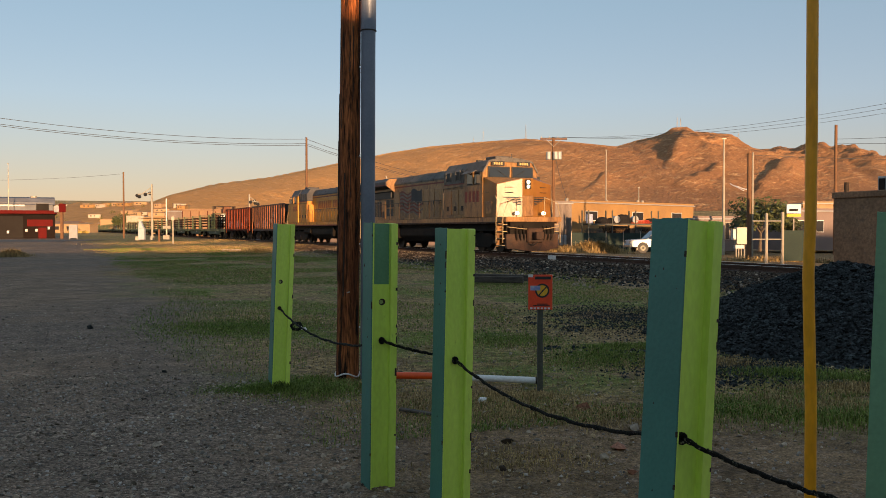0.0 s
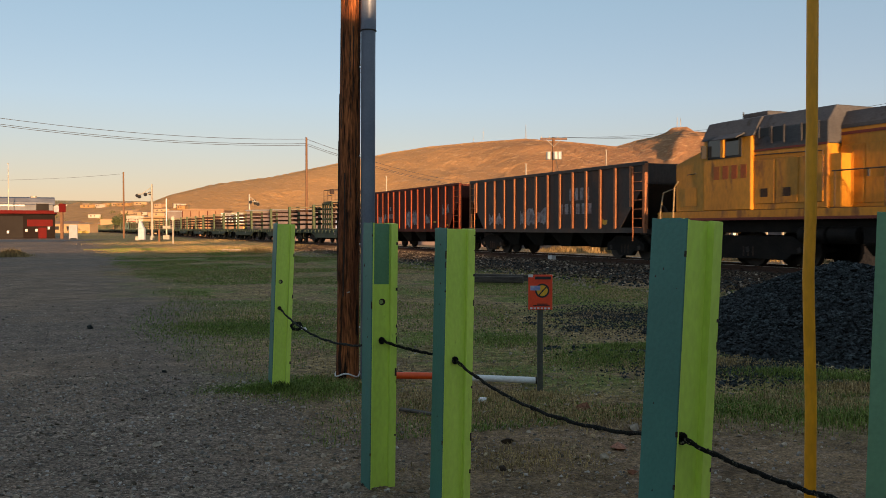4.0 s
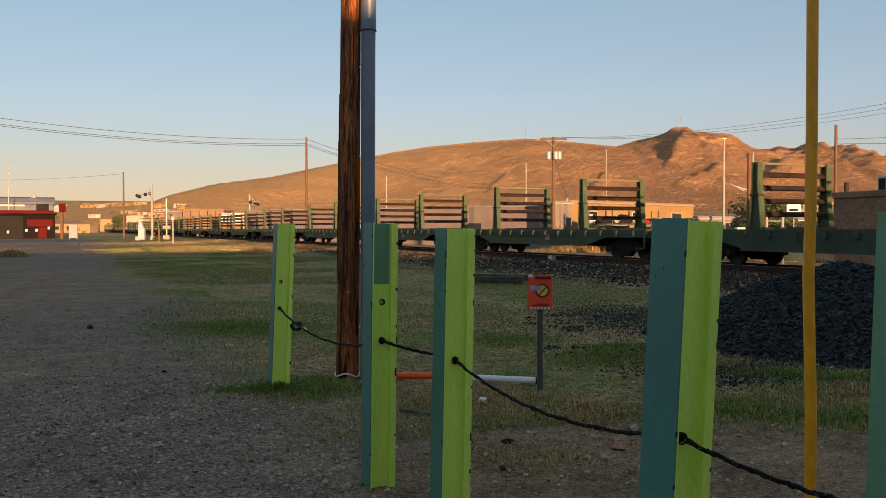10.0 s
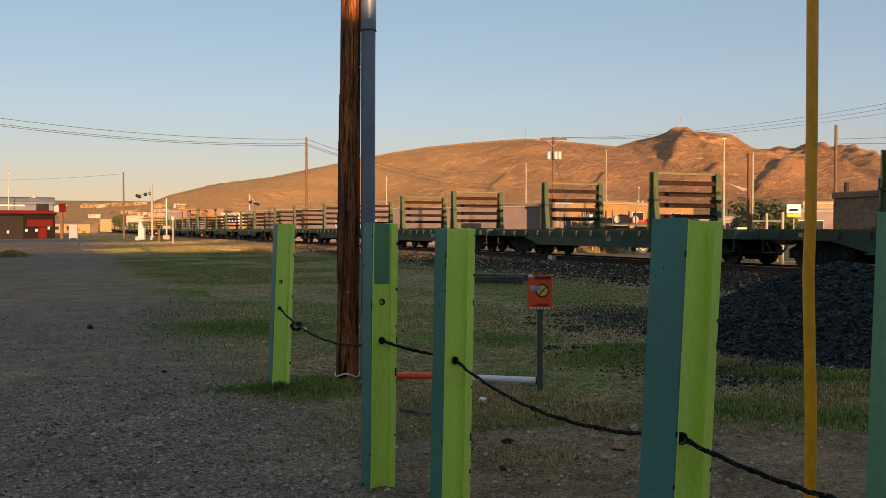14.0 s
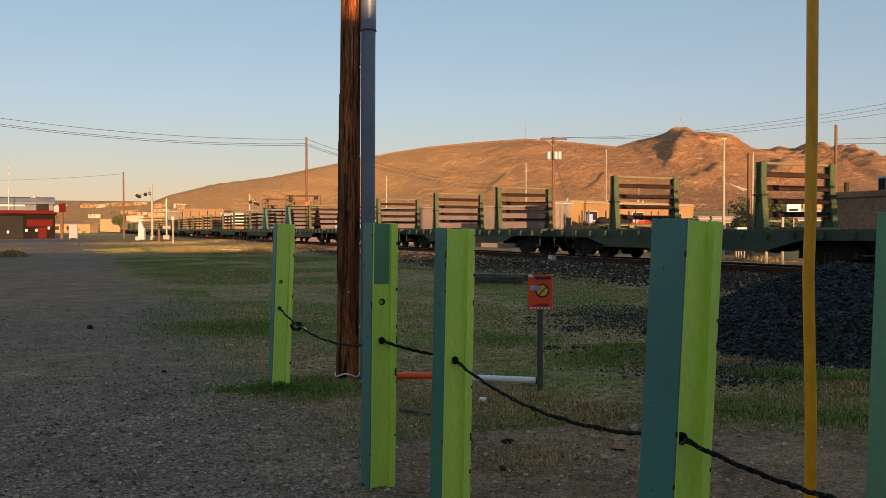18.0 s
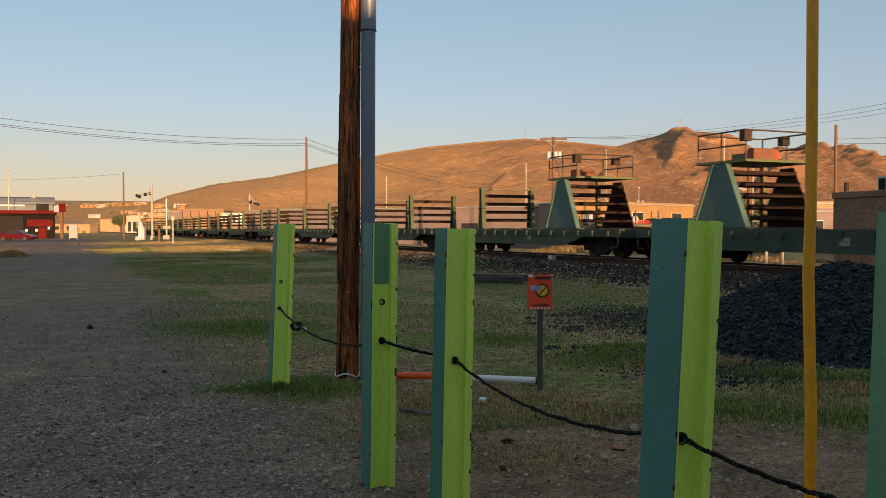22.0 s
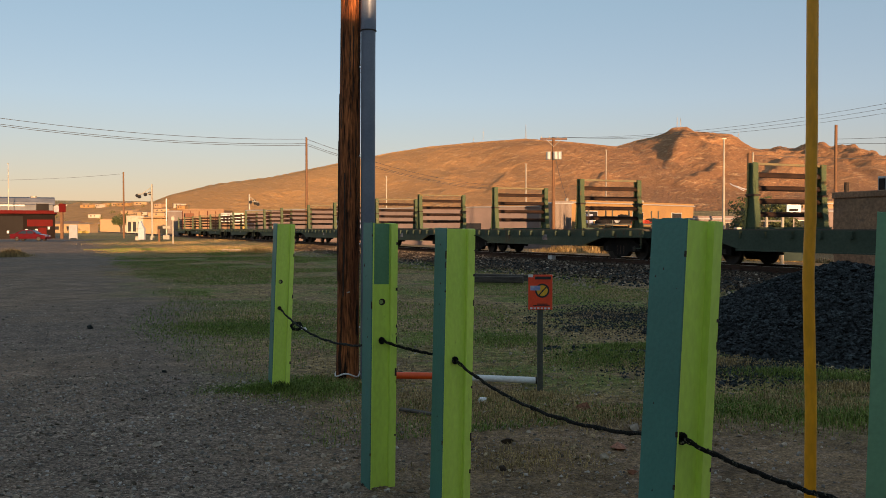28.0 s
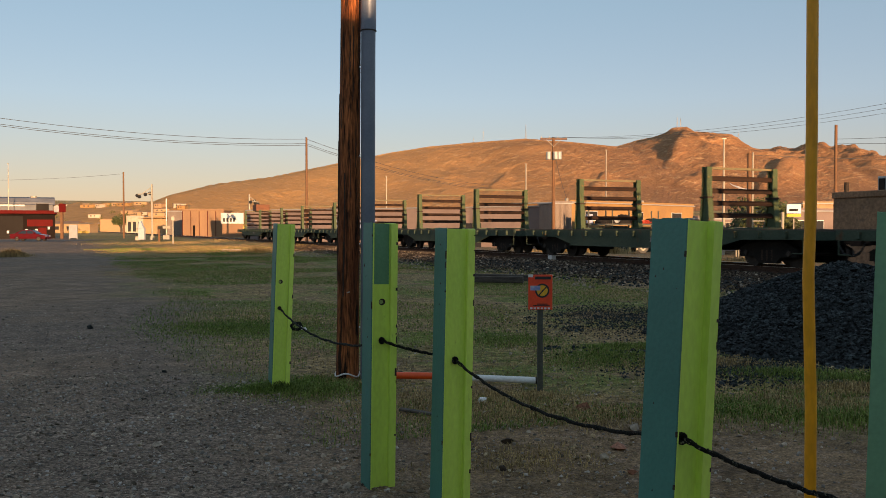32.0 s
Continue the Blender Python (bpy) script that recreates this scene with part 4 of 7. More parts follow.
utility_pole(8.683, 70, 8.764, 0.15, arms=((8.63, 1.05),), tanks=3, label="wooden utility pole with crossarm and transformers")
utility_pole(-13.798, 90, 10.825, 0.14)
utility_pole(-53.865, 150, 11.187, 0.17)
utility_pole(26.469, 60, 8.573, 0.13)
utility_pole(16.519, 48, 5.672, 0.14)
for px, pz, top in ((17.985, 57, 7.206), (-78.168, 160, 13.255), (21.985, 120, 12.084), (8.853, 95, 8.379), (-7.634, 120, 8.573), (26.412, 120, 7.046)):
    o = thing("light_mast", pose(px, pz, 0.1), "slim pale metal light mast", "light mast", "light masts")
    part("mast", Shape().tube((0, 0, -0.2), (0, 0, top), 0.1, 0.06, 8), GALV, o, smooth=True)
    part("lamp_head", Shape().box(-0.13, 0.13, -0.08, 0.08, top, top + 0.07), GALV, o)
rw = thing("conduit_riser", pose(16.70, 47.97, 0.1), "pale conduit riser beside the utility pole", "pipe")
part("riser", Shape().tube((0, 0, -0.2), (0, 0, 5.581), 0.05), GALV, rw)

P543 = -13.798
for k, (dz, z0) in enumerate(((0.0, 10.779), (-0.45, 10.306), (-0.62, 10.187))):
    wire([(-40.781, 62, z0), (P543, 90, 10.653 + dz), (7.379, 130, 7.975 + dz)], 0.85, 0.02)
P979 = 8.683
for k, y1 in enumerate((176, 186, 193)):
    wire([(P979 - 0.9 + 0.8 * k, 69.9, 8.764), (27.038, 44, 8.771 - 0.28 * k)], 0.8, 0.009)
wire([(16.519, 48, 5.55), (33.608, 52, 5.586)], 0.1, 0.013)
wire([(26.45, 60, 7.619), (34.076, 48, 7.413)], 0.2, 0.012)
wire([(26.45, 60, 7.352), (34.076, 48, 6.68)], 0.2, 0.012)
wire([(-53.865, 150, 10.901), (-77.239, 130, 8.827)], 0.5, 0.02)
wire([(8.683 + 0.2, 69.9, 6.938), (8.756, 62, 3.443)], 0.3, 0.013)

gate = thing("pipe_gate", pose(13.827, 38, 0.2), "pale pipe gate frame beside the yard", "gate")
for x, h in ((0, 2.04), (0.69, 2.08)):
    part("gate_post", Shape().tube((x, 0, -0.2), (x, 0, h), 0.07), GALV, gate)
for z in (0.92, 1.7):
    part("gate_bar", Shape().tube((-0.6, 0, z), (0.69, 0, z), 0.026), GALV, gate)
part("gate_screen", Shape().box(0.73, 2.0, 0.02, 0.05, 0, 1.3), FENCEGREEN, gate)
meter = thing("utility_cabinet", pose(14.388, 43, 0.2), "pale metal utility cabinet on pipe legs", "cabinet")
part("case", Shape().box(-0.24, 0.26, -0.2, 0.2, 0.62, 1.45), GALV, meter, bevel=0.02)
part("side_case", Shape().box(-0.4, -0.26, -0.15, 0.15, 0.85, 1.35), TRANSFORMER, meter, bevel=0.01)
part("small_box", Shape().box(-0.3, 0.1, -0.22, 0.1, 0.42, 0.58), TRANSFORMER, meter)
for x in (-0.2, -0.08, 0.05, 0.2):
    part("pipe_leg", Shape().tube((x, 0, -0.1), (x, 0, 0.63), 0.035), GALV, meter)
sg = thing("roadside_sign", pose(22.087, 56, 0.2), "white board sign with yellow base on post", "sign")
part("post", Shape().tube((0, 0, 0), (0, 0, 2.0), 0.05), GALV, sg)
part("board", Shape().box(-0.45, 0.45, -0.05, 0.05, 2.547 - 0.2, 3.117 - 0.2), WHITEPAINT, sg)
part("lower_board", Shape().box(-0.45, 0.45, -0.06, 0.06, 2.334 - 0.2, 2.512 - 0.2), SIGNYELLOW, sg)
part("print_bar", Shape().box(-0.3, 0.25, -0.07, -0.055, 2.69 - 0.2, 2.832 - 0.2), DARKDOOR, sg)

wall_house = thing("stone_walled_house", pose(17.557, 40, 0.1, 0, 0, -70), "old rubble-stone walled building in shade", "building")
part("wall", Shape().box(0, 12, 0, 8, -0.3, 3.178 - 0.35), GREYBLOCK, wall_house, bevel=0.05)
part("coping", Shape().box(-0.06, 12.06, -0.06, 0.3, 3.178 - 0.35, 3.306 - 0.2), GREYBLOCK, wall_house, bevel=0.03)
part("pipe_stub", Shape().tube((0.25, 0.5, 2.8), (0.25, 0.5, 3.55), 0.1), CHIP, wall_house)
part("rooftop_cooler", Shape().box(1.7, 2.9, 0.8, 1.8, 3.0, 3.75), TRANSFORMER, wall_house, bevel=0.02)
for k in range(3):
    part("cooler_louvre", Shape().box(1.8 + 0.38 * k, 2.1 + 0.38 * k, 0.76, 0.8, 3.1, 3.65), DARKDOOR, wall_house)

back = shed("grey_house", 29.198, 75, 15, 9, 7, 3.0, PINKSTUCCO, METALROOF, "greyish flat-roofed house with dark windows")
windows_on(back, (1.2, 3.0, 5.0, 7.0), 0.7, 0.9, 0, 1.2)
back2 = shed("brown_house", 38.435, 95, 10, 14, 7, 4.2, SANDWALL, METALROOF, "brownish house with low roof beyond the yard")
windows_on(back2, (2, 5, 8, 11), 0.9, 1.0, 0, 1.8)
wh = shed("white_fence_house", 20.336, 72, 20, 5, 5, 2.3, PINKSTUCCO, METALROOF, "low greyish outbuilding beside the workshop")
windows_on(wh, (0.8, 2.0, 3.2, 4.3), 0.35, 1.3, 0, 0.6, GALV)


def tree(x, y, base, height, width, seed, label="dense dark green shrub tree"):
    rng = random.Random(seed)
    o = thing("tree", pose(x, y, base), label, "tree", "trees")
    s = Shape()
    tips = []
    s.tube((0, 0, -0.2), (0.05, 0, height * 0.35), height * 0.035, height * 0.022, 7)
    for k in range(7):
        a, l = rng.uniform(0, 6.28), rng.uniform(0.35, 0.6)
        q = (math.cos(a) * width * 0.32, math.sin(a) * width * 0.32, height * (0.35 + l * rng.uniform(0.5, 0.9)))
        s.tube((0.03, 0, height * 0.3), q, height * 0.018, height * 0.006, 5)
        tips.append(q)
    part("trunk", s, BARK, o)
    c = Shape()
    for k in range(1300):
        t = tips[k % len(tips)]
        a, e, rr = rng.uniform(0, 6.28), rng.uniform(-1, 1), rng.uniform(0.2, 1) ** 0.6
        w = width * 0.27 * rr
        p = Vector((t[0] + math.cos(a) * w * math.sqrt(1 - e * e), t[1] + math.sin(a) * w * math.sqrt(1 - e * e), t[2] + e * w * 0.8))
        d = Vector((rng.uniform(-1, 1), rng.uniform(-1, 1), rng.uniform(-1, 1))).normalized()
        u = d.orthogonal().normalized()
        l = height * rng.uniform(0.025, 0.06)
        c.quad(p - d * l, p + u * l * 0.5, p + d * l, p - u * l * 0.5)
    part("crown", c, LEAF, o)
    return o


tree(22.126, 62, 0.2, 3.6, 4.2, 3)
tree(22.084, 66, 0.2, 2.6, 2.8, 4)
tree(26.896, 70, 0.2, 2.8, 2.4, 9)

# ---- the far side of the lot: warehouse, crossing and town ----
shop = thing("dark_workshop", pose(-65.458, 150, 0.0, 0, 0, 24), "workshop with shade-darkened walls, red trim and roller door", "building")
part("wall", Shape().box(-26, 0, 0, 14, -0.3, 4.031), DARKWALL, shop)
part("fascia", Shape().box(-26.2, 0.3, -0.25, 14, 4.126, 4.699), REDTRIM, shop, "red painted fascia", bevel=0.03)
part("roller_door", Shape().box(-8.779, -4.866, -0.08, 0.02, 0.05, 3.745), DARKDOOR, shop)
part("red_panel", Shape().box(-4.294, -0.382, -0.12, 0.02, 2.027, 3.172), REDTRIM, shop, "red lettered awning panel")
part("red_door", Shape().box(-2.576, -1.336, -0.1, 0.02, 0.0, 1.836), REDTRIM, shop, "bright red door")
for a, b in ((-7.347, 1.168), (-3.053, 1.455), (-4.58, 1.455), (-1.145, 1.836)):
    part("paper_notice", Shape().box(a, a + 0.36, -0.11, -0.085, b - 0.3, b + 0.15), TRANSFORMER, shop)
hall = thing("metal_roofed_hall", pose(-75.387, 172, 0.0, 0, 0, 24), "pale metal-roofed hall behind the workshop", "building")
part("wall", Shape().box(-30, 0, 0, 16, 0, 6.68), HALLMETAL, hall)
part("roof", Shape().prism([(-0.4, 6.252), (16.4, 6.252), (14, 7.535), (8, 7.962), (2, 7.535)], -30, 0.3, "x"), HALLMETAL, hall)
part("roof_stripe", Shape().box(-24, -5, -0.2, -0.02, 5.932, 6.359), TRANSFORMER, hall)
part("roof_cooler", Shape().box(-3, -0.8, -0.6, 1, 5.184, 6.466), DARKDOOR, hall)
part("roof_fan", Shape().tube((-3.5, 6, 7.535), (-3.5, 6, 8.069), 0.6, n=10), GALV, hall)
psign = thing("red_pole_sign", pose(-63.455, 148, 0.0), "red hanging sign on a brown post", "sign")
part("post", Shape().box(-0.2, 0.2, -0.2, 0.2, 0, 5.881), OLDPOLE, psign)
part("sign_face", Shape().box(-0.35, 0.75, -0.28, -0.2, 4.374, 5.787), REDTRIM, psign)
part("side_face", Shape().box(-1.2, -0.35, -0.27, -0.2, 4.374, 5.41), TRANSFORMER, psign)
bs = thing("white_board_sign", pose(-57.412, 138, 0.0), "white upright board sign beside the street", "sign")
part("board", Shape().box(-0.65, 0.65, -0.08, 0.08, 0.2, 2.252), TRANSFORMER, bs)
part("drawing", Shape().prism([(-0.3, 0.9), (0.3, 0.9), (0.1, 1.6), (-0.1, 1.6)], -0.1, -0.085, "y"), TRANSFORMER, bs)
for x in (-0.6, 0.6):
    part("leg", Shape().box(x - 0.06, x + 0.06, -0.06, 0.06, -0.1, 0.25), GALV, bs)


def crossing_signal(x, y, top, arm, flip):
    o = thing("crossing_signal", pose(x, y, 0.1), "silver cantilever railway crossing signal with flashers", "crossing signal", "crossing signals")
    part("mast", Shape().tube((0, 0, -0.1), (0, 0, top), 0.17, 0.12, 10), GALV, o, smooth=True)
    part("base", Shape().tube((0, 0, -0.1), (0, 0, 0.5), 0.35, 0.3, 10), GALV, o)
    part("arm", Shape().tube((0, 0, top * 0.84), (flip * arm, 0, top * 0.82), 0.08), GALV, o)
    part("arm_brace", Shape().tube((0, 0, top * 0.95), (flip * arm * 0.7, 0, top * 0.83), 0.05), GALV, o)
    for a, dx, dz, dy in ((0.32, -0.2, 0.12, -0.3), (0.32, 0.28, 0.3, 0.3), (0.9, -0.42, -0.02, 0.3), (0.9, 0.1, -0.2, -0.3)):
        x, z = flip * arm * a + dx, top * 0.8 + dz
        d = part("flasher_hood", Shape().tube((x - 0.2, dy, z - 0.05), (x + 0.2, dy, z), 0.13, 0.2, n=12), BLACKPAINT, o)
        part("backing_disc", Shape().tube((x, dy - 0.03, z), (x, dy + 0.03, z), 0.26, n=12), BLACKPAINT, d)
        part("hanger", Shape().tube((x, dy, z + 0.2), (x, 0, top * 0.83), 0.03), GALV, d)
    return o


crossing_signal(-41.893, 128, 7.901, 2.0, -1)
crossing_signal(-29.394, 135, 6.789, 1.4, 1)
gm = thing("crossing_gate_mast", pose(-39.195, 126, 0.1), "white crossing gate raised upright on its mast", "crossing gate")
part("mast", Shape().tube((0, 0, 0), (0, 0, 2.6), 0.12), GALV, gm)
part("gate_arm", Shape().box(-0.07, 0.07, -0.05, 0.05, 1.1, 5.798), WHITEPAINT, gm)
part("mechanism", Shape().box(-0.45, 0.45, -0.25, 0.25, 0.0, 0.6), GALV, gm, bevel=0.03)
part("counterweight", Shape().box(-0.5, 0.55, -0.12, 0.12, 1.55, 1.95), GALV, gm)
hut = thing("signal_hut", pose(-42.043, 124, 0.1), "white pointed signal equipment hut by the crossing", "hut")
part("case", Shape().box(-0.4, 0.45, -0.3, 0.3, 0, 1.55), CARWHITE, hut, bevel=0.02)
part("pointed_top", Shape().prism([(-0.4, 1.553), (0.45, 1.553), (0.25, 1.75), (-0.05, 2.6), (-0.3, 2.5)], -0.28, 0.28, "y"), CARWHITE, hut)
part("plinth", Shape().box(-0.75, -0.42, -0.4, 0.3, -0.2, 0.45), PALEWALL, hut)
mk = thing("trackside_marker", pose(-27.945, 92, 0.0), "slim pale trackside marker post with small plate", "marker post")
part("post", Shape().box(-0.06, 0.06, -0.04, 0.04, -0.1, 2.955), GALV, mk)
part("plate", Shape().box(-0.16, 0.16, -0.06, -0.041, 2.486, 2.838), PALEWALL, mk)
solid("wooden_marker_post", Shape().box(-0.12, 0.12, -0.06, 0.06, -0.1, 1.5), OLDPOLE, pose(-35.766, 112, 0.05), "flat brown marker post near the crossing", "marker post")
lg = solid("pale_log", Shape().tube((0, 0, 0.06), (1.242, 0.6, 0.06), 0.075, 0.06, 8), PALEWALL, pose(-15.71, 63, 0.0), "pale bleached pole lying in the grass", "log", smooth=True)

brown = shed("brown_metal_building", -51.613, 176, 4, 8.153, 9, 5.357, BROWNMETAL, BROWNMETAL, "brown metal-clad building behind the track", base=0.0)
for k in range(6):
    x = 0.05 + k * 1.619
    part("cladding_seam", Shape().box(x - 0.07, x + 0.07, -0.06, 0, 0, 5.133), HOPPERRED, brown)
part("door", Shape().box(2.038, 2.491, -0.05, 0.01, 0, 2.3), DARKWALL, brown)
bill = thing("billboard_wall", pose(-40, 160, 0.0), "white painted sign wall beside the brown building", "sign")
part("board", Shape().box(0, 4.071, 0, 0.2, 2.568, 4.502), WHITEPAINT, bill)
part("support", Shape().box(0.2, 3.969, 0.05, 0.2, -0.2, 2.568), BROWNMETAL, bill)
for k in range(4):
    part("lettering", Shape().box(0.4 + k * 0.6, 0.8 + k * 0.6, -0.02, 0, 2.9, 3.6), WIRE, bill)
gs = shed("grey_metal_shed", -63.508, 205, 3, 3.521, 6, 5.723, CORRUGATED, METALROOF, "grey corrugated metal shed", base=0.0)
aw = shed("open_shed", -84.288, 250, 3, 6.361, 8, 4.731, SANDWALL, DARKWALL, "tan shed with dark overhanging roof", base=0.0, over=1.2)
ph = shed("pale_shop", -103.3, 290, 4, 5.534, 8, 5.793, PALEWALL, METALROOF, "pale shop front with dark windows", base=0.0)
windows_on(ph, (1.0, 2.6, 4.2), 1.0, 3.2, 0, 0.8, GALV)
yb = shed("yellow_hut", -173.5, 450, 6, 9.733, 9, 6.416, SANDWALL, SANDWALL, "small yellowish block near the crossing", base=0.0)
tree(-108.8, 300, 0, 6.5, 5.5, 11)



def land_height(x, y):
    """The higher of ground and mountain foot."""
    x, y = np.array(float(x)), np.array(float(y))
    return max(float(ground_height(x, y)), float(mountain_height(x, y)) if y > 710 else -9)


rng = random.Random(5)
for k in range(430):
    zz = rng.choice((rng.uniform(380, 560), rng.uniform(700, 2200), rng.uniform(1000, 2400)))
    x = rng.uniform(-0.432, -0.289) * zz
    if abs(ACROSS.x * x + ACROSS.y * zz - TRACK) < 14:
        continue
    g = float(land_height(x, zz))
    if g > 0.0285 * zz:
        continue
    w, d, h = rng.uniform(8, 20), rng.uniform(6, 10), rng.uniform(2.4, 3.8) * (1.2 if zz > 900 else 1)
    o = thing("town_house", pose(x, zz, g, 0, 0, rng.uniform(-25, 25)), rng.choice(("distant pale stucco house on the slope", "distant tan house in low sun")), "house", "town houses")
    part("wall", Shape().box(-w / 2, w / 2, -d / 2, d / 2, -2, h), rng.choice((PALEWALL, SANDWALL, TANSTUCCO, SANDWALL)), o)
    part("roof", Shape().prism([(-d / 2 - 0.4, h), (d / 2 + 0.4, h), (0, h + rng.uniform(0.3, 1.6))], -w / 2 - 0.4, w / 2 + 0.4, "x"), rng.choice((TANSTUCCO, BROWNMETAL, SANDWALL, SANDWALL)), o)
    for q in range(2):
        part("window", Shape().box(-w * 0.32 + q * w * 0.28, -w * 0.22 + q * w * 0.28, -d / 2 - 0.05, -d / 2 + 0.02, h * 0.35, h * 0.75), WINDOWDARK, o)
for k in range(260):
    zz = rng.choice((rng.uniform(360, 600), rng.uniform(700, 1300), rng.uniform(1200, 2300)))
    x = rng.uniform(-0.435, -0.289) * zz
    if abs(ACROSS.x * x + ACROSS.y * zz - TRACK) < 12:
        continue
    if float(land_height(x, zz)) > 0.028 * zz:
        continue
    s = Shape()
    for q in range(60):
        p = Vector((rng.gauss(0, 1.6), rng.gauss(0, 1.6), abs(rng.gauss(2.2, 1.3))))
        d = Vector((rng.uniform(-1, 1), rng.uniform(-1, 1), rng.uniform(-1, 1))).normalized()
        u = d.orthogonal().normalized()
        s.quad(p - d * 0.6, p + u * 0.4, p + d * 0.6, p - u * 0.4)
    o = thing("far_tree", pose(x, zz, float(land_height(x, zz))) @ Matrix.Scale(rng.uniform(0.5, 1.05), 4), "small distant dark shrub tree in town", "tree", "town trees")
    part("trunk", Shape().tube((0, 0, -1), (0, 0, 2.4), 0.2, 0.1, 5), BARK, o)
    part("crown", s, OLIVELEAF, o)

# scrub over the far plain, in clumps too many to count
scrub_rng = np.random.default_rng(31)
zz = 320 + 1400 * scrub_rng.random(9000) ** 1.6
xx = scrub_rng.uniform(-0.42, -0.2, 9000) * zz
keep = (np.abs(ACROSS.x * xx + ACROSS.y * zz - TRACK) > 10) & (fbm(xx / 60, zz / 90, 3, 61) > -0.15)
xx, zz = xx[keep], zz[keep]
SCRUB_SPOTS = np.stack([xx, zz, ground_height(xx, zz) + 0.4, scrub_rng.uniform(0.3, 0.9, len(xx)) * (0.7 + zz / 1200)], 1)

# street across the far end of the lot
street = Shape()
for k in range(21):
    x0, x1 = -110 + k * 3.0, -107 + k * 3.0
    street.quad((x0, 108, 0.03 + 0.0), (x1, 108, 0.03), (x1, 128, 0.06), (x0, 128, 0.06))
o = new("road", street.mesh("road", ASPHALT))
tagged(o, "grey worn asphalt street beyond the lot", "road", kind="structure")


# ---- foreground: steel posts with a cable, pole, pipes, sign ----
def steel_post(x, y, top, size, lean_x, turn, holes, capped=0.0, pale=False):
    """A wide-flange steel post: one flange teal, web and the other flange lime. Returns where the cable comes out."""
    m = pose(x, y, 0) @ pose(0, 0, 0, 0, lean_x, turn)
    o = thing("steel_post", m, "lime green and teal painted steel I-beam post", "post", "steel posts along the lot")
    h, w, t, tw, lip = top, size / 2, 0.013, 0.010, 0.04
    face = -w + 0.032
    paint = SAGE if pale else LIME
    r = random.Random(int(x * 100))

    def torn_flange(x0, x1, drop):
        """A flange whose top was cut with a torch: a slightly ragged upper edge."""
        s, n = Shape(), 9
        ys = [-w + 2 * w * k / n for k in range(n + 1)]
        zs = [h - drop - r.uniform(0, 0.006) for _ in ys]
        ring = lambda xx: [(xx, yy, -0.3) for yy in (-w, w)] + [(xx, yy, zz) for yy, zz in zip(ys[::-1], zs[::-1])]
        return s.loft([ring(x0), ring(x1)])

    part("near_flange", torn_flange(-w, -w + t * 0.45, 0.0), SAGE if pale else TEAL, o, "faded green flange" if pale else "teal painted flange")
    part("flange_inside", torn_flange(-w + t * 0.45, -w + t, 0.001), paint, o, "lime painted inner face")
    part("web", Shape().box(-w + t, w - lip, face, face + tw, -0.3, h - 0.006), paint, o)
    part("far_flange", torn_flange(w - lip, w, 0.003), paint, o, "thick rolled lip", bevel=0.0)
    part("root_fillet", Shape().prism([(-w + t + 0.012, face), (-w + t + 0.004, face - 0.004), (-w + t, face - 0.012), (-w + t, face)], -0.3, h - 0.01), paint, o)
    if capped:
        part("teal_band", Shape().box(-w + t + 0.0125, w - lip - 0.003, face - 0.0015, face + 0.001, h - capped, h - 0.007), SAGE, o, "faded green band of older paint")
    for k, (hx, hz, rr) in enumerate(holes):
        ring = Shape().tube((hx, face - 0.003, hz), (hx, face + 0.004, hz), rr, n=12)
        part("cable_hole" if k == 0 else "upper_hole", ring, CHIP, o, "dark worn cable hole")
        # an olive disc paints the light that shows in the upper hole
        if k:
            part("hole_light", Shape().tube((hx - rr * 0.3, face - 0.004, hz), (hx - rr * 0.3, face - 0.003, hz), rr * 0.62, n=10), HOLEOLIVE, o)
    for k in range(16):
        z, e, l = r.uniform(0.15, h - 0.04), r.choice((0, 1, 1, 2)), r.uniform(0.004, 0.022) * r.choice((1, 1, 2.2))
        if e == 1:
            part("paint_chip", Shape().box(w - r.uniform(0.003, 0.012), w + 0.0008, -w - 0.0008, -w + 0.004, z, z + l), CHIP, o)
        elif e == 0:
            part("paint_chip", Shape().box(-w - 0.0012, -w + r.uniform(0.003, 0.006), -w - 0.0015, -w + 0.003, z, z + l), CHIP, o)
        else:
            yy = r.uniform(-w * 0.7, w * 0.7)
            part("paint_chip", Shape().prism([(yy, z), (yy + l * 0.22, z - l * 0.16), (yy + l * 0.45, z + l * 0.1), (yy + l * 0.12, z + l * 0.45)], -w - 0.0012, -w + 0.001, "x"), CHIP, o)
    return m @ Vector((holes[0][0], face - 0.006, holes[0][1]))


HOLE1 = steel_post(-1.593, 8.58, 1.605, 0.176, 2.2, 21.5, [(-0.030, 0.79, 0.020), (-0.028, 1.045, 0.02)])
HOLE2 = steel_post(-0.391, 5.29, 1.590, 0.161, 0.76, 23.7, [(-0.004, 0.893, 0.016), (-0.004, 1.12, 0.02)], capped=0.365)
HOLE3 = steel_post(0.0366, 4.97, 1.558, 0.174, 1.24, 20.8, [(-0.008, 0.824, 0.018)])
HOLE4 = steel_post(0.766, 3.04, 1.588, 0.168, 3.4, 28.8, [(-0.034, 0.842, 0.02)])
steel_post(1.297, 2.5, 1.60, 0.16, 2.6, 27, [(0.0, 0.85, 0.018)], pale=True)

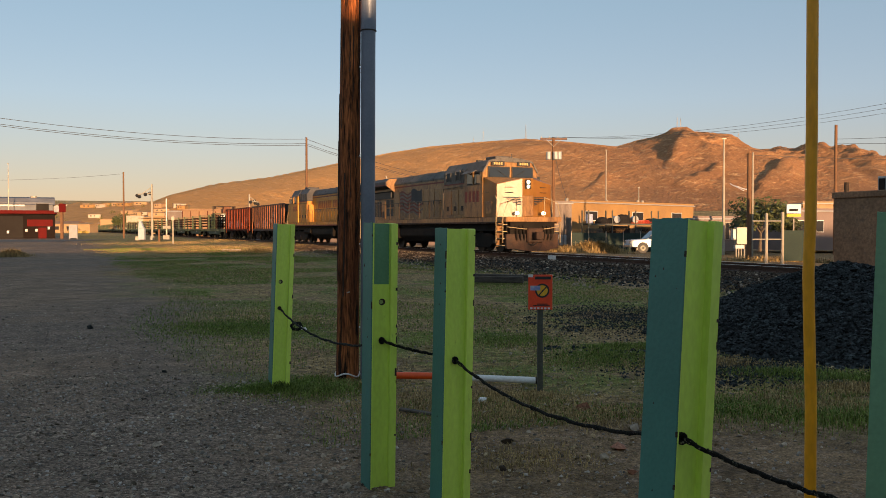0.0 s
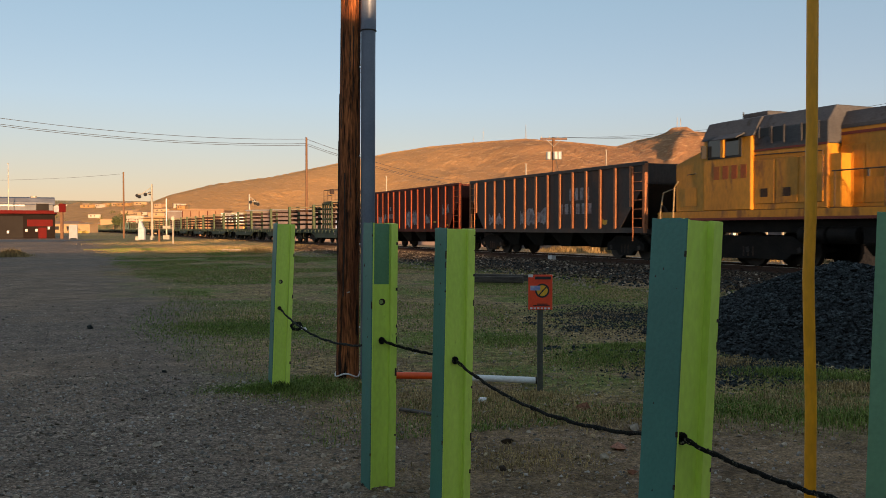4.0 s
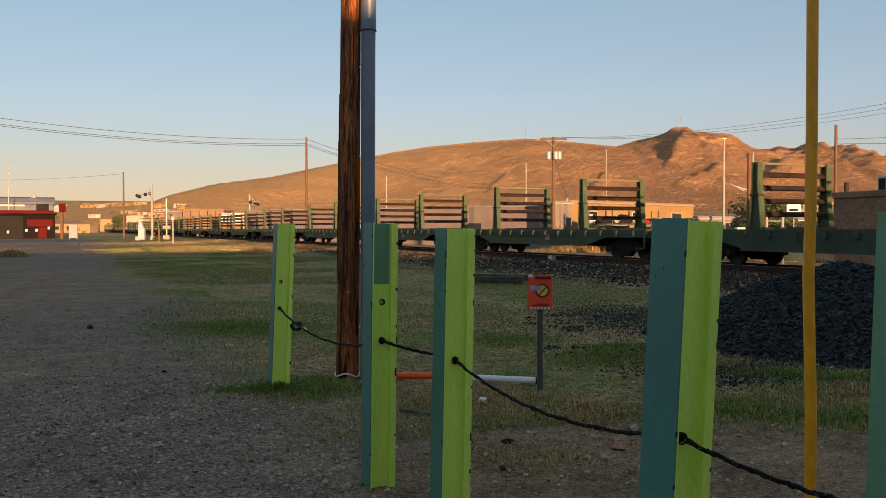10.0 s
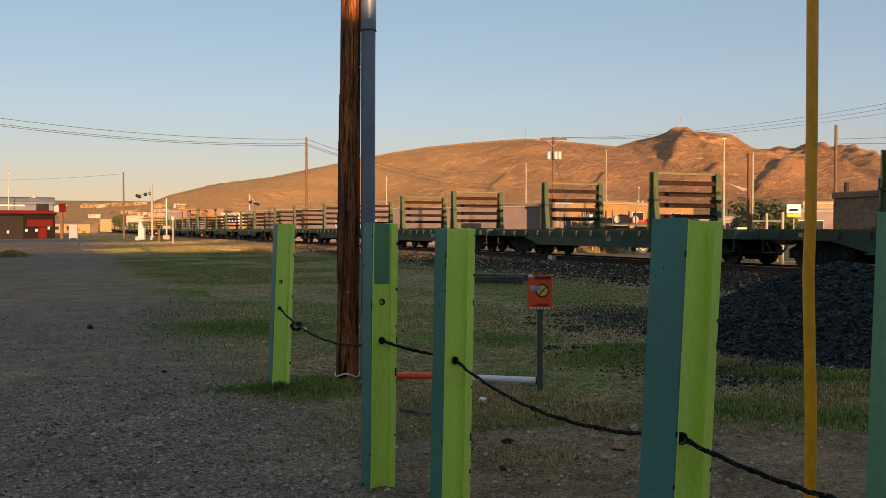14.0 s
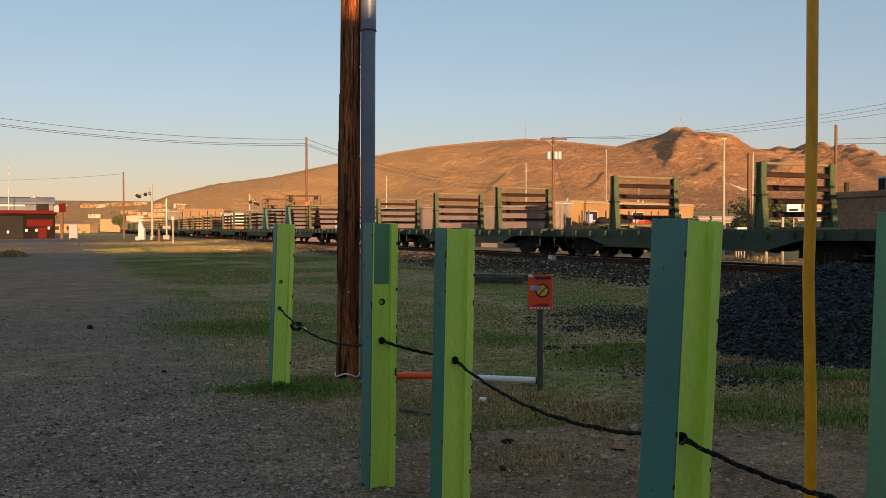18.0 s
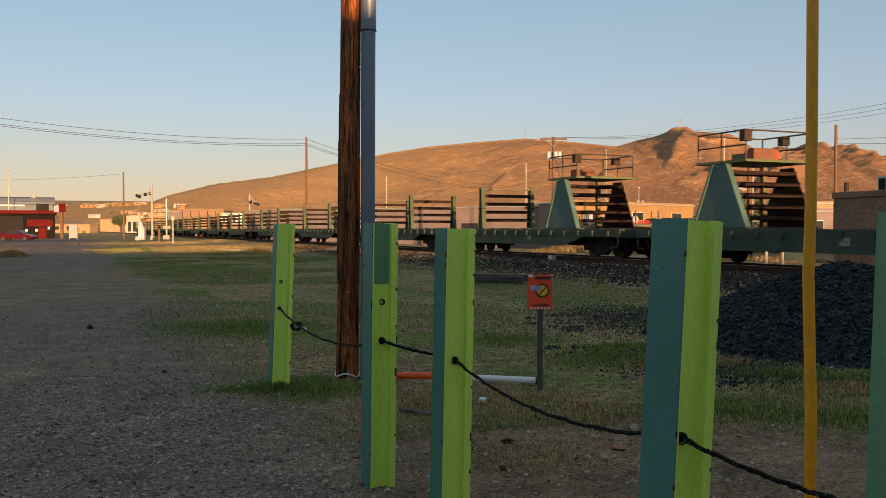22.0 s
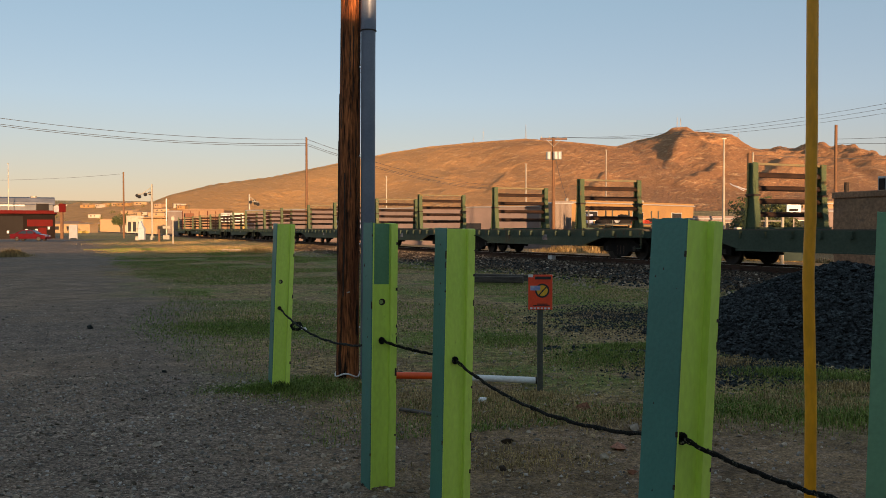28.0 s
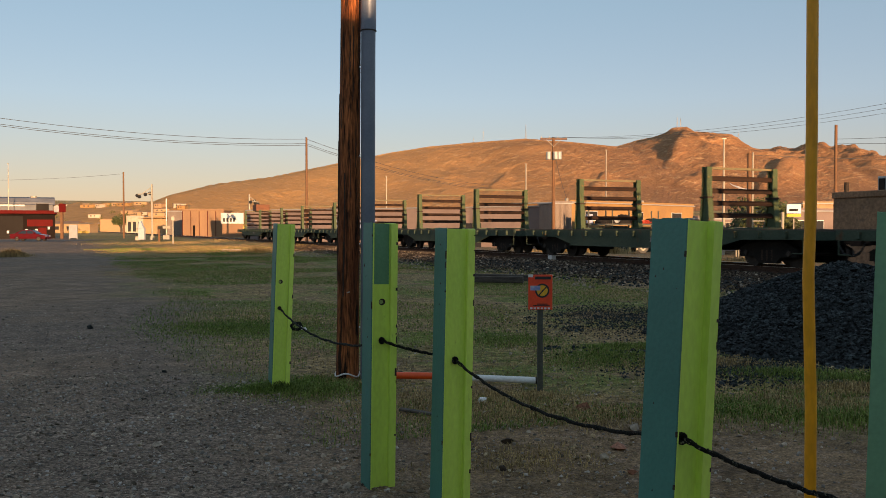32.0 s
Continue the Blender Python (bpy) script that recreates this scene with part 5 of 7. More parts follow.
# the cable through the posts, in one piece with slack between them
RUNS = [(tuple(HOLE1), (-0.459, 5.47, 0.833), 0.1), (tuple(HOLE2), (-0.039, 5.06, 0.835), 0.01),
        (tuple(HOLE3), (0.745, 3.16, 0.815), 0.085), (tuple(HOLE4), (1.307, 2.4, 0.758), 0.03)]
cable = thing("barrier_cable", pose(0, 0, 0), "slack black steel cable strung through the posts", "cable")
for a, b, sag in RUNS:
    pts = []
    for k in range(25):
        f = k / 24
        p = Vector(a).lerp(Vector(b), f)
        pts.append((p.x + 0.004 * math.sin(k * 2.1), p.y, p.z - sag * 4 * f * (1 - f) + 0.003 * math.sin(k * 1.7)))
    part("cable_run", Shape().path(pts, 0.0075, 8), ROPE, cable, smooth=True)
    spiral = []
    for k in range(120):
        f = k / 119
        p = Vector(a).lerp(Vector(b), f)
        spiral.append((p.x + 0.007 * math.cos(k * 0.9), p.y - 0.004, p.z - sag * 4 * f * (1 - f) + 0.007 * math.sin(k * 0.9)))
    part("cable_strand", Shape().path(spiral, 0.003, 5), ROPE, cable)
part("knot", Shape().path([(-1.389 + 0.05 * math.cos(k), 8.4 + 0.03 * math.sin(k * 1.3), 0.631 + 0.035 * math.sin(k)) for k in range(14)], 0.012), ROPE, cable, "tied frayed knot")
part("pale_tie", Shape().path([(-1.354 + 0.012 * k, 8.38, 0.622 - 0.004 * k + 0.01 * math.sin(k * 2)) for k in range(6)], 0.012), WHITEPVC, cable, "pale plastic tie")
for (hx, hy, hz), _, _ in RUNS[1:]:
    part("cable_loop", Shape().path([(hx + 0.013 * math.cos(k * 0.6), hy - 0.01, hz + 0.016 * math.sin(k * 0.6)) for k in range(11)], 0.007), ROPE, cable)

pole = thing("wooden_pole", pose(-0.995, 9.2, 0, 0, 0.7, 0), "thick brown creosoted wooden utility pole, cracked", "utility pole")
s = Shape()
rings = []
for k in range(40):
    z = -0.3 + k * 0.24
    r = 0.1195 - 0.0042 * k * 0.24 * 1.0
    rings.append([(r * (1 + 0.025 * math.sin(a * 3 + z * 0.7) + 0.012 * math.sin(a * 11 + z)) * math.cos(a), r * (1 + 0.02 * math.cos(a * 4 - z)) * math.sin(a), z) for a in [2 * math.pi * i / 28 for i in range(28)]])
part("pole", s.loft(rings), POLEWOOD, pole, smooth=True)
r = random.Random(8)
for k in range(26):
    a, z, l = r.uniform(3.3, 6.1), r.uniform(0.2, 6), r.uniform(0.3, 1.3)
    rr = 0.1185 - 0.0042 * z
    part("drying_crack", Shape().path([(rr * math.cos(a + 0.02 * math.sin(q * 2)), rr * math.sin(a + 0.02 * math.sin(q * 2)), z + l * q / 6) for q in range(7)], r.uniform(0.003, 0.007), 4), CHIP, pole)
part("tie_wire", Shape().path([(0.126 * math.cos(a), 0.126 * math.sin(a), 0.05 + 0.02 * math.sin(a * 3)) for a in [0.35 * i for i in range(19)]], 0.008), WHITEPVC, pole, "pale cord tied round the pole foot")
part("cord_end", Shape().path([(0.13, -0.05, 0.05), (0.19, -0.09, 0.1), (0.22, -0.1, 0.02), (0.16, -0.12, -0.0)], 0.007), WHITEPVC, pole)
part("staple", Shape().tube((0.0, -0.13, 0.9), (0.03, -0.13, 0.91), 0.006), GALV, pole)

riser = thing("grey_riser_pipe", pose(-0.776, 9.1, 0, 0, 0.25, 0), "grey metal riser pipe strapped beside the wooden pole", "pipe")
part("lower_pipe", Shape().tube((0, 0, -0.2), (0, 0, 3.57), 0.073, n=20), GREYPIPE, riser, smooth=True)
part("upper_pipe", Shape().tube((0, 0, 3.57), (0, 0, 8), 0.0795, n=20), GREYPIPE, riser, smooth=True)
part("coupling", Shape().tube((0, 0, 3.565), (0, 0, 3.576), 0.083, n=20), CHIP, riser)
for z in (0.55, 1.4, 2.3, 3.2):
    part("screw", Shape().tube((-0.075, -0.03, z), (-0.085, -0.034, z), 0.008), WHITEPVC, riser)

yp = thing("yellow_pipe_post", pose(2.008, 4.85, 0), "tall yellow painted pipe standing in the dirt", "pipe")
part("pipe", Shape().path([(0.01, 0, -0.2), (0.008, 0, 0.6), (-0.004, 0, 1.0), (-0.012, 0, 1.3), (-0.003, 0, 1.6), (0.0, 0, 2.1), (-0.003, 0, 3.0), (-0.006, 0, 5.0)], 0.031, 18), YELLOWPIPE, yp, smooth=True)

sign = thing("warning_sign", pose(0.93, 8.5, 0, 0, 0, -3), "red-orange cable warning sign on a steel post", "sign")
part("post", Shape().box(-0.027, 0.027, -0.012, 0.012, -0.2, 1.069), STEELPOST, sign)
part("post_lip", Shape().box(-0.027, -0.019, -0.03, -0.012, -0.2, 1.069), STEELPOST, sign)
S0, S1 = 0.782, 1.117
plate = part("plate", Shape().box(-0.115, 0.115, -0.04, -0.031, S0, S1), SIGNRED, sign, bevel=0.004)
part("header_bar", Shape().box(-0.05, 0.1, -0.0425, -0.0402, S1 - 0.045, S1 - 0.018), BLACKPAINT, plate)
ring = Shape()
for k in range(28):
    a0, a1 = 2 * math.pi * k / 28, 2 * math.pi * (k + 1) / 28
    cx, cz = 0.018, (S0 + S1) / 2 + 0.015
    ring.quad(*[(cx + rr * math.cos(a), -0.0425, cz + rr * math.sin(a)) for rr, a in ((0.052, a0), (0.052, a1), (0.068, a1), (0.068, a0))])
part("ring_mark", ring, BLACKPAINT, plate)
part("yellow_disc", Shape().tube((0.018, -0.0415, (S0 + S1) / 2 + 0.015), (0.018, -0.0402, (S0 + S1) / 2 + 0.015), 0.054, n=24), SIGNYELLOW, plate)
part("slash_mark", Shape().prism([(-0.03, S0 + 0.13), (-0.015, S0 + 0.13), (0.065, S0 + 0.22), (0.05, S0 + 0.22)], -0.044, -0.0426, "y"), BLACKPAINT, plate)
part("sticker", Shape().box(-0.095, 0.0, -0.0455, -0.0442, S0 + 0.185, S0 + 0.23), BLUEPRINT, plate, "faded pale blue sticker")
for k, (a, b) in enumerate(((-0.03, 0.07), (-0.07, 0.09))):
    part("print_bar", Shape().box(a, b, -0.0425, -0.0402, S0 + 0.05 - k * 0.015, S0 + 0.058 - k * 0.015), BLACKPAINT, plate)
for k in range(6):
    part("white_letter_bar", Shape().box(-0.095 + k * 0.033, -0.074 + k * 0.033, -0.0425, -0.0402, S0 + 0.006, S0 + 0.022), WHITEPAINT, plate)
part("torn_corner", Shape().box(-0.116, -0.07, -0.0425, -0.0402, S1 - 0.025, S1 + 0.001), WHITEPAINT, plate)

lying = thing("lying_plastic_pipe", pose(0, 0, 0), "orange and white plastic pipe lying on the dirt", "pipe")
part("orange_length", Shape().tube((-0.544, 9.1, 0.05), (-0.081, 9.08, 0.045), 0.036, n=14), ORANGEPVC, lying, "bright orange pipe section", smooth=True)
part("white_length", Shape().tube((-0.11, 9.08, 0.045), (0.94, 8.9, 0.03), 0.034, n=14), WHITEPVC, lying, "white pipe section", smooth=True)
part("dark_end", Shape().tube((0.928, 8.9, 0.03), (0.951, 8.9, 0.03), 0.036, n=14), CHIP, lying)


# ---- stones, grass and gravel ----
def stones_mesh(name, spots, mat, seed):
    """Many small uneven stones in one mesh; spots are (x, y, z, size)."""
    rng = np.random.default_rng(seed)
    base = np.array([(1, 0, -0.2), (0.3, 0.95, 0), (-0.8, 0.6, -0.1), (-0.8, -0.6, 0.1), (0.3, -0.95, -0.1), (0.1, 0.05, 0.8), (0, 0, -0.8)])
    tris = np.array([(0, 1, 5), (1, 2, 5), (2, 3, 5), (3, 4, 5), (4, 0, 5), (1, 0, 6), (2, 1, 6), (3, 2, 6), (4, 3, 6), (0, 4, 6)])
    spots = np.asarray(spots)
    k = len(spots)
    v = np.repeat(base[None], k, 0) * (1 + rng.uniform(-0.3, 0.3, (k, 7, 3)))
    a = rng.uniform(0, 6.28, k)
    c, s = np.cos(a)[:, None], np.sin(a)[:, None]
    x, y = v[:, :, 0] * c - v[:, :, 1] * s, v[:, :, 0] * s + v[:, :, 1] * c
    z = v[:, :, 2] * rng.uniform(0.5, 1.0, (k, 1))
    b = rng.uniform(-1.2, 1.2, k)
    c, s = np.cos(b)[:, None], np.sin(b)[:, None]
    v = np.stack([x, y * c - z * s, y * s + z * c], 2) * spots[:, 3][:, None, None] + spots[:, None, :3]
    f = tris[None] + (np.arange(k) * 7)[:, None, None]
    me = bpy.data.meshes.new(name)
    me.from_pydata(v.reshape(-1, 3).tolist(), [], f.reshape(-1, 3).tolist())
    me.materials.append(mat)
    return me


def tint_islands(m, low, high):
    """Vary a material from piece to piece."""
    nt = m.node_tree
    b = nt.nodes["Principled BSDF"]
    link = b.inputs["Base Color"].links[0]
    src = link.from_socket
    geo = nt.nodes.new("ShaderNodeNewGeometry")
    mr = nt.nodes.new("ShaderNodeMapRange")
    mr.inputs["To Min"].default_value, mr.inputs["To Max"].default_value = low, high
    sc = nt.nodes.new("ShaderNodeVectorMath")
    sc.operation = "SCALE"
    nt.links.new(geo.outputs["Random Per Island"], mr.inputs["Value"])
    nt.links.new(src, sc.inputs[0])
    nt.links.new(mr.outputs[0], sc.inputs["Scale"])
    nt.links.new(sc.outputs[0], b.inputs["Base Color"])


for m in (GRAVEL, LITTER, STONE, PEBBLE, BLACKSTONE, GRASS, DRYGRASS, LEAF):
    tint_islands(m, 0.5, 1.6)
tint_islands(STONE, 0.5, 1.9)
tint_islands(BLACKSTONE, 0.4, 2.2)
tint_islands(SCRUBGOLD, 0.5, 1.6)

rng = np.random.default_rng(4)


def scatter(count, along0, along1, across0, across1, power=1.0):
    """Random places in a strip beside the track: along and across it."""
    a = along0 + (along1 - along0) * rng.random(count) ** power
    c = across0 + (across1 - across0) * rng.random(count)
    return ALONG.x * a + ACROSS.x * c, ALONG.y * a + ACROSS.y * c


# ballast on the shoulder of the track
tagged(new("far_scrub", stones_mesh("far_scrub", SCRUB_SPOTS, SCRUBGOLD, 30)), "golden dry scrub and bushes over the far plain", "scrub", kind="stuff")
x, y = scatter(48000, -6, 70, 15.2, 19.3)
tagged(new("ballast", stones_mesh("ballast", np.stack([x, y, ground_height(x, y) + 0.01, 0.014 + 0.036 * rng.random(len(x)) ** 2], 1), STONE, 1)),
       "grey crushed stone ballast beside the rails", "ballast", kind="stuff")
x, y = scatter(5000, -4, 40, 14.2, 17.5)
tagged(new("dark_ballast", stones_mesh("dark_ballast", np.stack([x, y, ground_height(x, y) + 0.01, rng.uniform(0.02, 0.06, len(x))], 1), BLACKSTONE, 2)),
       "dark slag stones spread below the track", "ballast", kind="stuff")
x, y = scatter(4600, -4, 60, 12.8, 19.0)
tagged(new("pale_chips", stones_mesh("pale_chips", np.stack([x, y, ground_height(x, y) + 0.03, 0.012 + 0.05 * rng.random(len(x)) ** 2.5], 1), PEBBLE, 5)),
       "pale stone chips strewn over the dark ballast", "stones", kind="stuff")
# pebbles on the lot
x = np.concatenate([rng.uniform(-9, 4.5, 22000), rng.uniform(-5, 3, 18000)])
y = np.concatenate([2.5 + 16 * rng.random(22000) ** 1.6, rng.uniform(3, 9.5, 18000)])
size = 0.004 + 0.02 * rng.random(len(x)) ** 7
keep = (ACROSS.x * x + ACROSS.y * y < 1.9) | (rng.random(len(x)) < 0.3)
x, y, size = x[keep], y[keep], size[keep]
tagged(new("pebbles", stones_mesh("pebbles", np.stack([x, y, ground_height(x, y) + size * 0.3, size], 1), PEBBLE, 3)),
       "scattered pale pebbles on the dirt lot", "pebbles", kind="stuff")
x = np.concatenate([rng.uniform(-8, 3.0, 24000), rng.uniform(-5, 2.5, 16000)])
y = np.concatenate([2.5 + 14 * rng.random(24000) ** 1.5, rng.uniform(3, 9, 16000)])
size = 0.003 + 0.014 * rng.random(len(x)) ** 4
keep = (ACROSS.x * x + ACROSS.y * y < 1.9) | (rng.random(len(x)) < 0.3)
x, y, size = x[keep], y[keep], size[keep]
tagged(new("grey_gravel", stones_mesh("grey_gravel", np.stack([x, y, ground_height(x, y) + size * 0.3, size], 1), GRAVEL, 13)),
       "loose grey gravel on the dirt lot", "gravel", kind="stuff")
# dead leaves and straw bits over the meadow
x, y = scatter(9000, 5, 40, 2.5, 14.5, 1.4)
tagged(new("leaf_litter", stones_mesh("leaf_litter", np.stack([x, y, ground_height(x, y) + 0.012, rng.uniform(0.005, 0.02, len(x))], 1), LITTER, 14)),
       "dead leaves and straw bits in the dry grass", "litter", kind="stuff")
# a few larger loose stones
for px, py, sz, mt, lab in ((-2.043, 6.296, 0.045, PEBBLE, "pale flat rock on the gravel"), (1.234, 6.216, 0.062, BRICKRED, "reddish broken brick lump"), (0.458, 6.312, 0.045, STONE, "dark rock in the dirt"),
                            (1.184, 7.567, 0.07, BRICKRED, "brown broken brick in the dirt"), (0.37, 5.589, 0.03, STONE, "grey rock on the dirt"), (-0.572, 5.229, 0.03, PEBBLE, "pale rock near a post"),
                            (-5.451, 13.689, 0.06, BLACKSTONE, "small dark rock on the path"), (-3.015, 9.593, 0.03, BLACKSTONE, "small dark rock on the path"), (1.472, 6.787, 0.05, PEBBLE, "pale stone beside a post"), (0.344, 7.963, 0.05, WHITEPVC, "pale rubbish lump in the weeds"),
                            (1.2, 5.614, 0.035, BRICKRED, "reddish brick chip in the dirt"), (1.084, 5.957, 0.03, PEBBLE, "small pale stone in the dirt")):
    me = stones_mesh("rock", [(0, 0, sz * 0.35, sz)], mt, int(py * 77))
    o = new("rock", me)
    o.matrix_basis = pose(px, py, float(ground_height(px, py)))
    tagged(o, lab, "rock", "loose rocks")

# slag heap
HEAP = (5.659, 12.6)


def heap_height(x, y):
    dx, dy = x - HEAP[0], y - HEAP[1]
    a = dx * 0.92 + dy * 0.4
    b = -dx * 0.4 + dy * 0.92
    r = np.sqrt((a / np.where(a < 0, 2.75, 3.9)) ** 2 + (b / 3.1) ** 2) + 0.12 * fbm(x * 0.5, y * 0.5, 3, 40)
    r2 = np.sqrt(((dx - 3.4) / 3.0) ** 2 + ((dy - 1.0) / 2.6) ** 2)
    return ground_height(x, y) + np.maximum(1.12 * np.clip(1 - r, 0, 1) ** 0.9, 1.0 * np.clip(1 - r2, 0, 1) ** 0.9) + 0.04 * fbm(x * 2, y * 2, 3, 41) - 0.03


hs = thing("slag_heap", pose(0, 0, 0), "heap of loose black slag stones", "heap")
core = sheet("heap_core", np.linspace(HEAP[0] - 4.6, HEAP[0] + 6.5, 90), np.linspace(HEAP[1] - 4, HEAP[1] + 4.2, 70), heap_height, BLACKSTONE)
core.parent = hs
x, y = rng.uniform(HEAP[0] - 4.5, HEAP[0] + 6.3, 120000), rng.uniform(HEAP[1] - 4, HEAP[1] + 3.5, 120000)
keep = heap_height(x, y) > ground_height(x, y) - 0.02 + 0.05 * rng.random(len(x))
x, y = x[keep], y[keep]
st = new("slag", stones_mesh("slag", np.stack([x, y, heap_height(x, y) + 0.03 * rng.random(len(x)), 0.01 + 0.024 * rng.random(len(x)) ** 1.5], 1), BLACKSTONE, 6))
st.parent = hs
tagged(st, kind="stuff")
x, y = rng.normal(3.3, 0.85, 6500), rng.normal(15.4, 1.5, 6500)
x, y = np.append(x, rng.normal(3.3, 0.6, 4500)), np.append(y, rng.normal(9.9, 0.55, 4500))
tagged(new("slag_spill", stones_mesh("slag_spill", np.stack([x, y, ground_height(x, y) + 0.012, rng.uniform(0.006, 0.017, len(x))], 1), BLACKSTONE, 7)),
       "thin spill of black slag stones in the grass", "stones", kind="stuff")


def blades(name, x, y, height, mat, seed, label, z=None):
    rg = np.random.default_rng(seed)
    k = len(x)
    z = ground_height(x, y) if z is None else z
    a, lean = rg.uniform(0, 6.28, k), rg.uniform(0.15, 1.1, k)
    w = 0.0012 + 0.0018 * rg.random(k) + height * 0.012 + 0.00012 * np.hypot(x, y)
    dx, dy = np.cos(a), np.sin(a)
    base = np.stack([x, y, z - 0.01], 1)
    sidev = np.stack([-dy * w, dx * w, 0 * w], 1)
    mid = base + np.stack([dx * lean * height * 0.35, dy * lean * height * 0.35, height * 0.6], 1)
    tip = base + np.stack([dx * lean * height, dy * lean * height, height * (1 - 0.45 * lean)], 1)
    v = np.stack([base - sidev, base + sidev, mid + sidev * 0.7, mid - sidev * 0.7, tip], 1).reshape(-1, 3)
    i = np.arange(k) * 5
    faces = np.stack([i, i + 1, i + 2, i + 3], 1).tolist() + np.stack([i + 3, i + 2, i + 4], 1).tolist()
    me = bpy.data.meshes.new(name)
    me.from_pydata(v.tolist(), [], faces)
    me.materials.append(mat)
    tagged(new(name, me), label, "grass", kind="stuff")


# meadow between the path and the track: clumped green and straw
def clumped(count, along0, along1, across0, across1, seed, level, scale=0.5):
    x, y = scatter(count, along0, along1, across0, across1, 1.5)
    far = np.minimum(np.hypot(x, y), 60)
    # the grass thins out raggedly towards the path
    fringe = ACROSS.x * x + ACROSS.y * y - (1.2 + 0.025 * far) - (0.5 + 0.04 * far) * fbm(x * 0.14, y * 0.14, 4, seed + 3)
    keep = (fbm(x * scale, y * scale, 3, seed) > level) & (fringe > 1.2 * rng.random(len(x)) ** 2)
    return x[keep], y[keep]


x, y = clumped(280000, 6, 75, 0.6, 15.6, 51, 0.02, 0.3)
blades("meadow_grass", x, y, rng.uniform(0.02, 0.07, len(x)) * (1 + np.hypot(x, y) * 0.006), GRASS, 11, "short green grass patches beside the path")
x, y = clumped(140000, 5, 75, 0.6, 16.0, 52, 0.05, 0.5)
blades("straw_grass", x, y, rng.uniform(0.02, 0.07, len(x)) * (1 + np.hypot(x, y) * 0.006), DRYGRASS, 12, "dry straw-coloured grass beside the track")


def tuft(cx, cy, spread_x, spread_y, count, h0, h1, mat, seed, name="weed_tuft", label="tuft of green weeds in the dirt"):
    rg = np.random.default_rng(seed)
    x, y = rg.normal(cx, spread_x, count), rg.normal(cy, spread_y, count)
    fall = np.exp(-0.5 * (((x - cx) / spread_x) ** 2 + ((y - cy) / spread_y) ** 2) * 0.7)
    blades(name, x, y, h0 * 0.6 + (rg.uniform(h0, h1, count) - h0 * 0.6) * (0.25 + 0.75 * fall), mat, seed + 1, label)


tuft(-1.24, 8.7, 0.36, 0.36, 7000, 0.03, 0.1, GRASS, 60)
tuft(-1.042, 8.9, 0.3, 0.3, 1500, 0.03, 0.09, DRYGRASS, 58, "dry_weed_tuft", "tuft of dry straw weeds in the dirt")
tuft(-1.608, 8.55, 0.14, 0.1, 2700, 0.05, 0.150, GRASS, 61)
tuft(-1.945, 8.5, 0.25, 0.15, 2100, 0.02, 0.053, GRASS, 59)
tuft(2.64, 7.6, 0.42, 0.4, 3800, 0.03, 0.11, GRASS, 62)
tuft(3.115, 7.7, 0.5, 0.4, 2500, 0.04, 0.12, DRYGRASS, 56, "dry_weed_tuft", "tuft of dry straw weeds in the dirt")
tuft(3.417, 7.2, 0.4, 0.3, 2200, 0.05, 0.135, GRASS, 63)
for cx, cy, k in ((3.0, 10.2, 0), (3.7, 9.5, 1), (4.4, 9.2, 2), (5.1, 9.0, 3), (5.8, 9.0, 4), (2.4, 11.4, 5), (4.0, 8.6, 6)):
    tuft(cx, cy, 0.45, 0.22, 2400, 0.03, 0.12, GRASS if k % 3 else DRYGRASS, 90 + k, "weed_tuft", "tuft of weeds at the foot of the slag heap")
tuft(1.962, 10.6, 0.5, 0.45, 9000, 0.02, 0.075, GRASS, 64)
tuft(0.947, 12.3, 0.55, 0.5, 6000, 0.02, 0.07, GRASS, 57)
tuft(-3.153, 14, 0.8, 0.7, 12000, 0.03, 0.075, GRASS, 65)
tuft(1.049, 7.3, 0.8, 0.35, 5200, 0.03, 0.091, DRYGRASS, 66, "dry_weed_tuft", "tuft of dry straw weeds in the dirt")
tuft(0.079, 7.8, 0.5, 0.5, 4400, 0.03, 0.084, DRYGRASS, 67, "dry_weed_tuft", "tuft of dry straw weeds in the dirt")
tuft(0.548, 5.9, 0.35, 0.3, 1800, 0.02, 0.070, DRYGRASS, 68, "dry_weed_tuft", "tuft of dry straw weeds in the dirt")
tuft(0.605, 8.2, 0.6, 0.3, 3200, 0.03, 0.098, DRYGRASS, 69, "dry_weed_tuft", "tuft of dry straw weeds in the dirt")
tuft(0.892, 8.45, 0.07, 0.05, 400, 0.04, 0.098, DRYGRASS, 70, "dry_weed_tuft", "tuft of dry weeds at the sign post")
tuft(10.229, 60, 0.9, 0.5, 3000, 0.5, 1.3, DRYGRASS, 71, "tall_dry_grass", "tall golden dry grass beyond the track")
tuft(7.969, 58, 0.9, 0.5, 1600, 0.2, 0.7, DRYGRASS, 72, "tall_dry_grass", "tall golden dry grass beyond the track")
tuft(16.191, 42, 2.4, 0.5, 2200, 0.1, 0.45, DRYGRASS, 73, "tall_dry_grass", "golden dry grass beyond the track")
tuft(-19.99, 75, 3.4, 6, 4000, 0.06, 0.2, DRYGRASS, 74, "golden_grass", "golden dry grass at the end of the lot")
tuft(-29.644, 100, 4.2, 8, 3500, 0.08, 0.24, DRYGRASS, 54, "golden_grass", "golden dry grass at the end of the lot")
tuft(-16.122, 66, 3.0, 5, 3500, 0.08, 0.28, DRYGRASS, 75, "golden_grass", "golden dry grass at the end of the lot")
